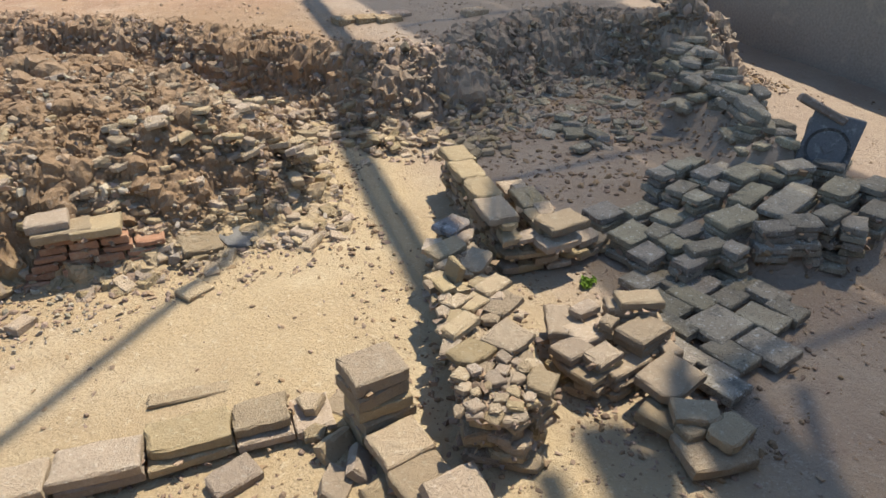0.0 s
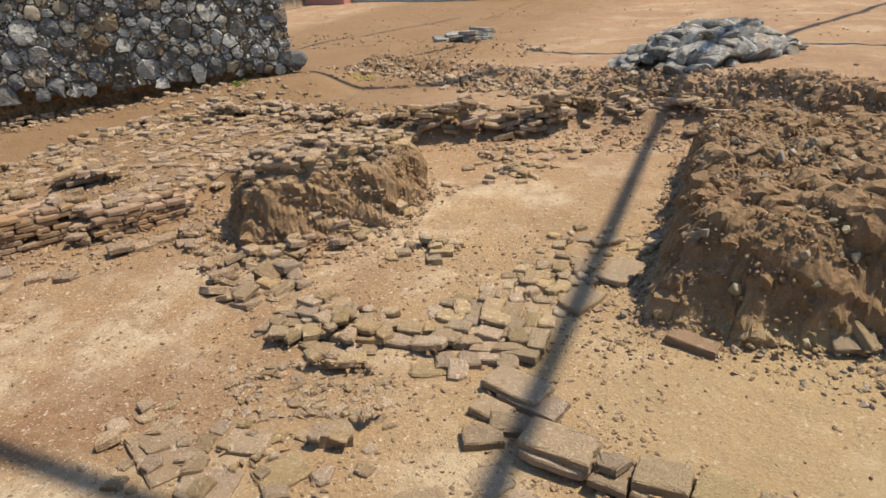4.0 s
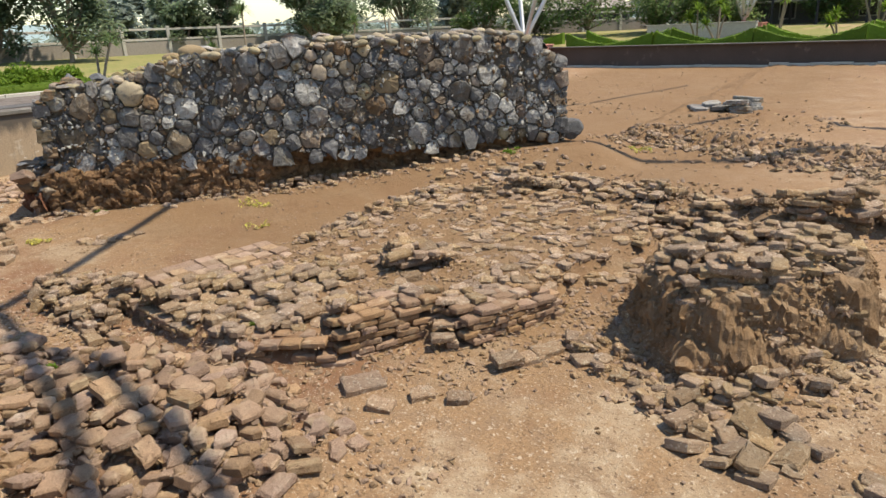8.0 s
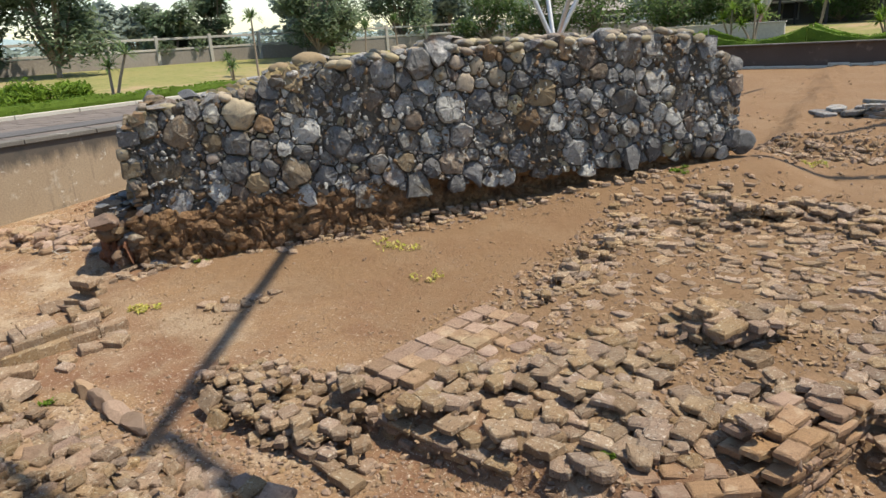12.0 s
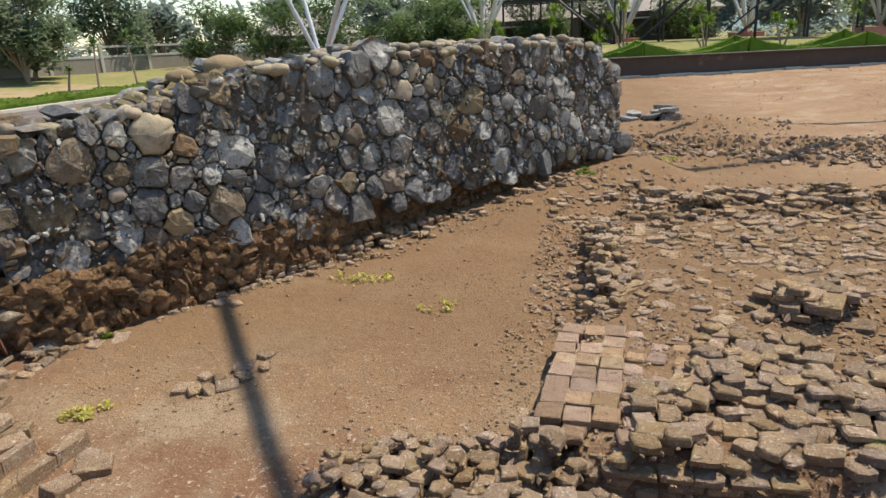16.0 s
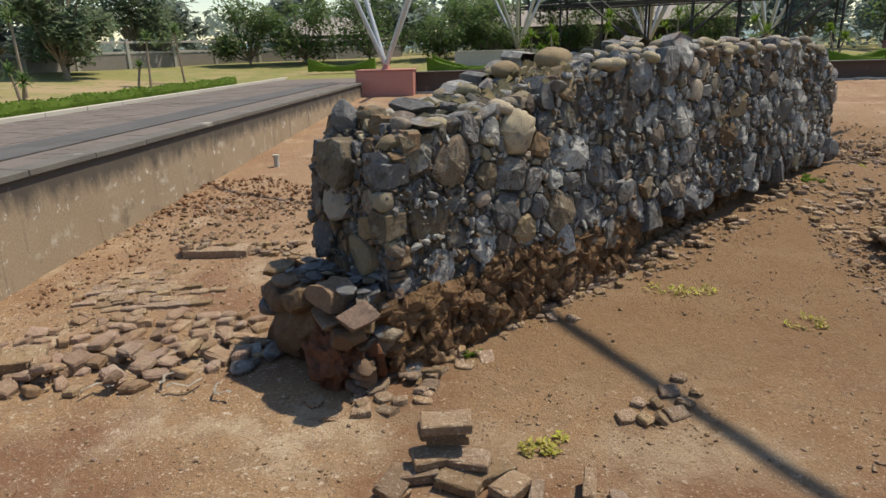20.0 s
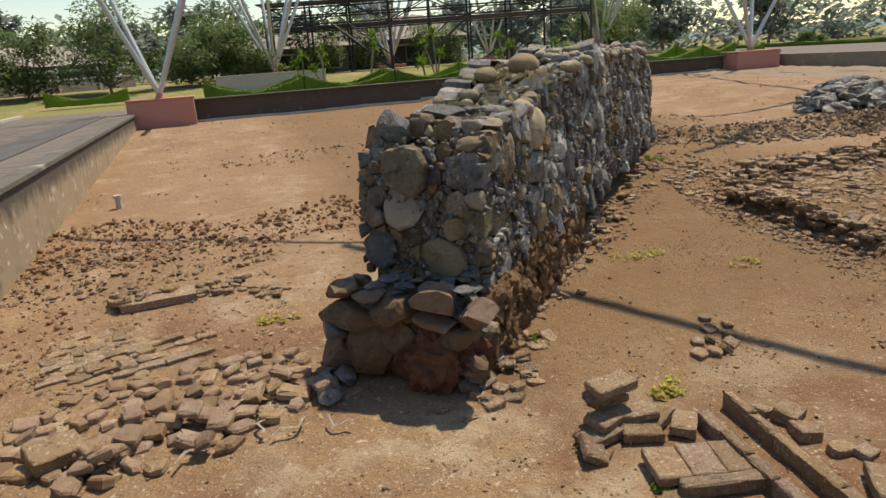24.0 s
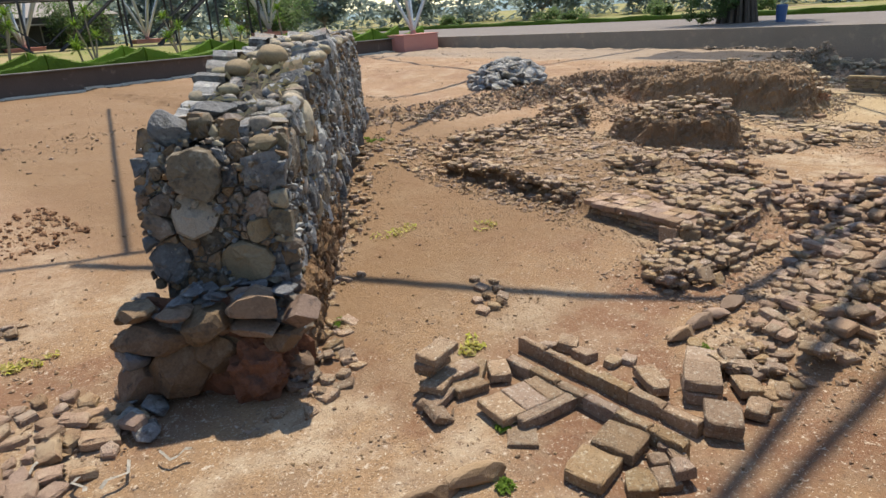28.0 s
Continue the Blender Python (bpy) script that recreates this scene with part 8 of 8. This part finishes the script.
        tagged(ob, "rounded green shrub on the lawn beyond the road", "shrub", "shrubs on the lawn")
    ys = np.arange(4, 67, 1.5)
    hedge_run("long low green hedge along the far edge of the road", [(34.6, float(y)) for y in ys], .8, .6, [1.12 + .06 * math.sin(y * 1.3) for y in ys], 91, "low hedges")
    # the far woods, with distance haze in their leaf colour
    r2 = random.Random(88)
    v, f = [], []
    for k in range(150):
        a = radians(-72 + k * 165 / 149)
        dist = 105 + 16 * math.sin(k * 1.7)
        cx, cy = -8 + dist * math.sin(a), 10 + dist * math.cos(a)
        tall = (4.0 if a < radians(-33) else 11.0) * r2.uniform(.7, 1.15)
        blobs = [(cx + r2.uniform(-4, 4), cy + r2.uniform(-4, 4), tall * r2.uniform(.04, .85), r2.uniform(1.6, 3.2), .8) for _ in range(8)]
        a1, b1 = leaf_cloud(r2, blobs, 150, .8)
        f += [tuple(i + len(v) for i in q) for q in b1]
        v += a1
    tagged(new("far_woods", mesh_from("far_woods", v, f, M_FARLEAF)), "green belt of woods beyond the grounds, tinted pale for haze", "woods", kind="stuff")
    # fence of concrete posts and rails
    line = [(-53, -12), (-51, 8), (-49.5, 27), (-45, 40), (-40, 49), (-28, 62)]
    e = thing("fence", "weathered concrete post-and-rail fence with brown panels", "fence")
    for (ax, ay), (bx, by) in zip(line, line[1:]):
        d = math.dist((ax, ay), (bx, by))
        n = int(d / 3.0)
        ang = math.degrees(math.atan2(by - ay, bx - ax))
        for k in range(n):
            fx, fy = ax + (bx - ax) * k / n, ay + (by - ay) * k / n
            bm = bmesh.new()
            box(bm, 0, 0, 2.15, .22, .22, 2.3, bevel=.02)
            part("post", bm, M_FENCE, e, at=pose(fx, fy, 0, 0, 0, ang))
            gx, gy = ax + (bx - ax) * (k + .5) / n, ay + (by - ay) * (k + .5) / n
            for zz in (3.1, 2.45):
                bm = bmesh.new()
                box(bm, 0, 0, zz, d / n - .22, .12, .14, bevel=.01)
                part("rail", bm, M_FENCE, e, at=pose(gx, gy, 0, 0, 0, ang))
            bm = bmesh.new()
            box(bm, 0, .0, 1.6, d / n - .24, .05, 1.5)
            part("panel", bm, M_PANEL, e, at=pose(gx, gy, 0, 0, 0, ang))
    # houses
    for xx, yy, w, d, hh, rf, ang in ((-15.5, 64, 11, 7, 2.4, 2.0, -4), (-3.5, 70, 13, 8, 2.8, 2.4, -10), (-15, 78, 12, 8, 3.0, 2.2, 0), (-35, 62, 8, 6, 2.2, 1.6, 20)):
        h = thing("house", "low house with a weathered brown hipped roof and pale walls", "house", "low houses", pose(xx, yy, 1.3, 0, 0, ang))
        bm = bmesh.new()
        box(bm, 0, 0, hh / 2, w, d, hh)
        part("wall", bm, M_HOUSEWALL, h)
        v = [(-w / 2 - .7, -d / 2 - .7, hh), (w / 2 + .7, -d / 2 - .7, hh), (w / 2 + .7, d / 2 + .7, hh), (-w / 2 - .7, d / 2 + .7, hh), (-w / 4, 0, hh + rf), (w / 4, 0, hh + rf)]
        ro = new("roof", mesh_from("roof", v, [(0, 1, 5, 4), (2, 3, 4, 5), (1, 2, 5), (3, 0, 4), (3, 2, 1, 0)], M_ROOF))
        ro.parent = h
        bm = bmesh.new()
        box(bm, -w * .12, -d / 2 - 1.0, hh * .78, w * .5, 1.9, .12, bevel=.02)
        part("awning", bm, M_FENCE, h, "pale awning")
        for k in range(4):
            bm = bmesh.new()
            box(bm, -w / 2 + (k + .5) * w / 4, -d / 2 - .03, hh * .5, w / 4 * .45, .08, hh * .55, bevel=.01)
            wnd = part("window", bm, M_FENCE, h)
            bm = bmesh.new()
            box(bm, -w / 2 + (k + .5) * w / 4, -d / 2 - .075, hh * .5, w / 4 * .38, .03, hh * .47)
            part("pane", bm, M_DARKSTEEL, wnd)
    # grey cement ramp wall beyond the scalloped hedges
    bm = bmesh.new()
    box(bm, 0, 0, .5, 6.5, .3, 1.0, bevel=.02)
    box(bm, 0, -.02, 1.02, 6.6, .38, .06, bevel=.01)
    tagged(part("ramp_wall", bm, M_FENCE, None, "", pose(-18.5, 42.5, .9, 0, 0, -5)), "low grey cement wall of a ramp beyond the hedges", "wall")
    # dark steel viewing gallery with stairs
    g = thing("steel_gallery", "dark painted steel gallery on tall posts with stairs", "gallery", at=pose(-4.5, 54.0, 1.0, 0, 0, -16))
    for k in range(9):
        for yy in (-1.4, 1.4):
            bm = bmesh.new()
            tube(bm, (-13 + k * 3.25, yy, 0), (-13 + k * 3.25, yy, 5.9), .09, .09, 6)
            part("post", bm, M_DARKSTEEL, g)
        if k < 8:
            for yy in (-1.4, 1.4):
                for zz in (3.9, 4.3, 5.0, 5.8):
                    bm = bmesh.new()
                    tube(bm, (-13 + k * 3.25, yy, zz), (-13 + (k + 1) * 3.25, yy, zz), .06, .06, 6)
                    part("beam", bm, M_DARKSTEEL, g)
                bm = bmesh.new()
                tube(bm, (-13 + k * 3.25, yy, 4.3 if k % 2 else 5.8), (-13 + (k + 1) * 3.25, yy, 5.8 if k % 2 else 4.3), .045, .045, 6)
                part("brace", bm, M_DARKSTEEL, g)
    bm = bmesh.new()
    box(bm, 0, 0, 4.1, 26, 2.8, .12)
    part("deck", bm, M_DARKSTEEL, g)
    bm = bmesh.new()
    box(bm, 0, 0, 6.0, 27, 3.4, .1)
    part("roof_sheet", bm, M_DARKSTEEL, g)
    for x0, sgn in ((-7.5, 1), (3.0, -1), (9.5, -1)):
        for yy in (-1.9, -3.0):
            bm = bmesh.new()
            tube(bm, (x0, yy, 4.1), (x0 + sgn * 5, yy, 0), .09, .09, 6)
            tube(bm, (x0, yy, 5.1), (x0 + sgn * 5, yy, 1.0), .05, .05, 6)
            part("stringer", bm, M_DARKSTEEL, g)
        for k in range(16):
            bm = bmesh.new()
            box(bm, x0 + sgn * 5 * (k + .5) / 16, -2.45, 4.1 * (1 - (k + .5) / 16), .3, 1.1, .04)
            part("tread", bm, M_DARKSTEEL, g)
    # a second open canopy on its pedestals beyond
    for xx, yy in ((-17.7, 49.5), (-6.5, 60), (9.3, 50.5), (4.0, 62)):
        pedestal(xx, yy, 2.6, 1.4, 1.75)
        struts(xx, yy, 1.75, [(2.6 * math.cos(k * .785), 2.6 * math.sin(k * .785), 5.6) for k in range(8)])
    # blue bin, white post, kerbs of the east road
    bn = thing("bin", "blue plastic rubbish bin beside the road", "bin", at=pose(21.4, 14.2, .66))
    bm = bmesh.new()
    bmesh.ops.create_cone(bm, cap_ends=True, segments=16, radius1=.26, radius2=.32, depth=.95, matrix=Matrix.Translation((0, 0, .475)))
    part("body", bm, M_BLUE, bn)
    bm = bmesh.new()
    bmesh.ops.create_cone(bm, cap_ends=True, segments=16, radius1=.35, radius2=.30, depth=.1, matrix=Matrix.Translation((0, 0, 1.0)))
    part("lid", bm, M_BLUE, bn)
    bm = bmesh.new()
    tube(bm, (0, 0, -.1), (0, 0, .26), .075, .06, 10)
    tube(bm, (0, 0, .24), (0, 0, .30), .085, .085, 10)
    st = part("marker_post", bm, M_KERB, None, "small white cement marker post on bare earth", pose(-24.3, 15.7, hz(-24.3, 15.7)))
    tagged(st, category="post")
    # far hills, their blue-green haze and glow painted in
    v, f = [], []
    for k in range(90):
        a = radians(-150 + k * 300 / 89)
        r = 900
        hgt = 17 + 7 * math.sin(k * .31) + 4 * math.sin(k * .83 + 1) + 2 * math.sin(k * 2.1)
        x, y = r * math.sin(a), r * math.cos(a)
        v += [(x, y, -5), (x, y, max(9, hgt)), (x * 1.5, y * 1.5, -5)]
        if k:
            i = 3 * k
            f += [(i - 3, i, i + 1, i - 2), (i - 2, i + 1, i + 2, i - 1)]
    tagged(new("backdrop", mesh_from("backdrop", v, f, M_HILL_GLOW)), "wooded hills on the horizon, blue-green haze and glow painted in", "hills", kind="structure")


def weeds():
    for x, y, s, n, m, lab, sd in ((-18.35, 4.65, .26, 150, M_YELLOWLEAF, "small tuft of yellowing leaves on bare earth", 1), (-21.7, 8.05, .28, 160, M_YELLOWLEAF, "small tuft of yellowing leaves on bare earth", 2),
                                   (-11.75, 4.15, .16, 110, M_HEDGE, "small green weed among the bricks", 3), (-19.25, 3.5, .14, 90, M_HEDGE, "small green weed among the bricks", 4), (-19.85, 3.05, .1, 60, M_HEDGE, "small green weed among the bricks", 5),
                                   (-14.45, 3.4, .12, 70, M_HEDGE, "small green weed among the bricks", 6), (-16.4, 7.75, .55, 130, M_YELLOWLEAF, "sparse patch of dry creeping weeds", 7), (-15.3, 6.9, .35, 60, M_YELLOWLEAF, "sparse patch of dry creeping weeds", 8),
                                   (-19.0, 6.1, .15, 70, M_HEDGE, "small green weed at the wall foot", 9), (-13.2, 12.0, .3, 140, M_HEDGE, "small green weed at the wall foot", 10), (-12.9, 2.5, .1, 60, M_HEDGE, "small green weed among the bricks", 11),
                                   (3.45, 4.1, .1, 60, M_HEDGE, "small green weed among the bricks", 12), (-16.95, 2.7, .12, 70, M_HEDGE, "small green weed among the bricks", 13), (-11.3, 14.3, .3, 120, M_YELLOWLEAF, "sparse patch of dry creeping weeds", 14)):
        weed("weed", lab, x, y, s, n, m, sd)
    # dry stalks on top of the stone wall
    rng = random.Random(9)
    v, f = [], []
    for k in range(240):
        u, w = rng.choice((rng.uniform(.9, 3.6), rng.uniform(2.4, 3.4))), rng.uniform(.1, 1.1)
        z0 = float(np.interp(u, [.6, 1.2, 2.1, 3.0, 4.4], [1.32, 1.46, 1.64, 1.88, 2.0])) + .02
        a = rng.uniform(0, 6.283)
        L = rng.uniform(.08, .3)
        d = Vector((math.cos(a), math.sin(a), rng.uniform(.1, 1.0))).normalized() * L
        i = len(v)
        v += [(u, w, z0), (u + .006, w + .004, z0), (u + d.x * .6 + .004, w + d.y * .6, z0 + d.z * .7), (u + d.x, w + d.y, z0 + d.z * .5)]
        f += [(i, i + 1, i + 2), (i, i + 2, i + 3)]
    ob = new("dry_grass", mesh_from("dry_grass", v, f, M_STRAW))
    ob.matrix_basis = pose(-20.0, 5.38, 0, 0, 0, math.degrees(math.atan2(0.716, 0.698)))
    tagged(ob, "dry grass stalks on top of the stone wall", "dry grass", kind="stuff")


def crumbs(name, label, material, area, n, kits, sizes, seed, poly=None, span=(-.15, .5), flat=.15, proud=0.0):
    """Loose or bedded lumps over a stretch of ground, as many on a steep face as its surface asks."""
    rng = np.random.default_rng(seed)
    x0, x1, y0, y1 = area
    x, y = rng.uniform(x0, x1, n * 14), rng.uniform(y0, y1, n * 14)
    if poly:
        d = inside(x, y, poly)
        keep = (d > span[0]) & (d < span[1])
        x, y = x[keep], y[keep]
    e = .03
    hx, hy = (height(x + e, y) - height(x - e, y)) / (2 * e), (height(x, y + e) - height(x, y - e)) / (2 * e)
    steep = np.hypot(hx, hy)
    ok = rng.random(len(x)) < np.clip(flat + steep * .35, 0, 1)
    x, y, hx, hy = x[ok][:n], y[ok][:n], hx[ok][:n], hy[ok][:n]
    size = np.sqrt(1 + hx * hx + hy * hy)
    z = height(x, y) + proud / size
    x, y = x - proud * hx / size, y - proud * hy / size
    pile = Pile()
    for k in range(len(x)):
        q = sizes[0] + (sizes[1] - sizes[0]) * rng.random() ** 3
        a = rng.uniform(0, 360, 3)
        pile.add(kits[k % len(kits)], pose(x[k], y[k], z[k] + rng.uniform(-.1, .5) * q, a[0], (a[1] - 180) * .2, a[2]) @ Matrix.Diagonal((q * 1.25, q, q * .85, 1)))
    pile.done(name, material, None, label, "soil" if "soil" in label else "rubble")


def loose_ground():
    crumbs("soil_crumbs", "crumbling lumps of brown soil on the tall mound", M_EARTH, (-3.5, 2.2, 5.2, 11.9), 9000, CLODS, (.014, .06), 61, MOUND_A, (-.3, 2), .12, .045)
    crumbs("soil_crumbs", "crumbling lumps of brown soil on the low mound", M_EARTH, (-9, -5.8, 5.2, 9.5), 4000, CLODS, (.014, .06), 62, MOUND_B, (-.3, 2), .12, .045)
    crumbs("soil_crumbs", "crumbling lumps of brown soil on the eroded bank", M_EARTH, (-6, 9.6, 7, 14.5), 6500, CLODS, (.018, .075), 63, PLATEAU, (-.35, .9), .10, .045)
    crumbs("bank_stones", "brown stones and brick pieces bedded in the eroded bank", M_STONE_BROWN, (-6, 9.6, 7, 14.5), 620, ROCKS, (.05, .17), 64, PLATEAU, (-.3, .6), .05, .045)
    crumbs("mound_stones", "tan stones and brick pieces bedded in the tall mound", M_STONE_TAN, (-3.5, 2.2, 5.2, 11.9), 420, ROCKS, (.035, .12), 65, MOUND_A, (-.3, 2), .12, .045)
    crumbs("gravel_fan", "gravel and small stones fallen at the foot of the mound", M_STONE_TAN, (-3.0, 0, 5.0, 6.2), 260, ROCKS, (.018, .065), 66, [(-2.95, 5.7), (-1.9, 6.0), (-.4, 5.8), (-.5, 5.25), (-1.4, 5.2)], (-.1, 3), 1)
    crumbs("red_clods", "dug clods of reddish soil on bare earth", M_CLAY, (-26, -19.5, 10, 15), 1500, CLODS, (.025, .12), 67, [(-25.7, 13.4), (-24.3, 14.2), (-21.9, 12.8), (-19.7, 13.8), (-19.8, 12.2), (-21.5, 11.7), (-23.1, 11.7), (-24.9, 11.4)], (-.35, 3), 1)
    crumbs("red_clods", "dug clods of reddish soil beside the retaining wall", M_CLAY, (-26.5, -22, 6.5, 11), 260, CLODS, (.02, .08), 68, [(-25.6, 10.8), (-24.9, 10.8), (-23.9, 7.6), (-24.6, 7.2)], (-.2, 3), 1)
    h = Heap("brick_spread", "weathered bricks and fragments strewn over trodden earth", "rubble", seed=71, limit=300)
    h.scatter([(-12.9, 8.7), (-14.3, 10.6), (-12.1, 12.1), (-9.7, 11.6), (-7.9, 9.2), (-8.9, 7.4), (-9.7, 6.5), (-10.4, 6.6)], 300, 20, 30, 8, BR, (.6, 1.1), gap=.12, sink=.03)
    h.scatter([(-8.2, 6.45), (-7.7, 6.0), (-7.05, 6.4), (-6.5, 7.1), (-6.6, 7.9), (-7.2, 8.6), (-8.1, 8.5), (-8.35, 7.4)], 75, 25, 25, 7, BR, (.7, 1.1), gap=.15, sink=-.035)
    h.scatter([(-6.4, 3.9), (-4.8, 4.25), (-4.3, 3.57), (-5.7, 3.27)], 130, 0, 90, 10, BR, (.2, .5), sink=.01)
    h.scatter([(-22.4, 9.35), (-21.5, 8.75), (-21.3, 9.0), (-22.2, 9.65)], 14, 20, 60, 10, BR, (.6, .95), gap=.12, sink=.01)
    h.done()


M_BLUE = mat("blue_plastic", (0.05, 0.10, 0.24), (0.04, 0.08, 0.2), rough=.5, scale=3, fine=20, bump=.05)
grounds()
loose_ground()
weeds()
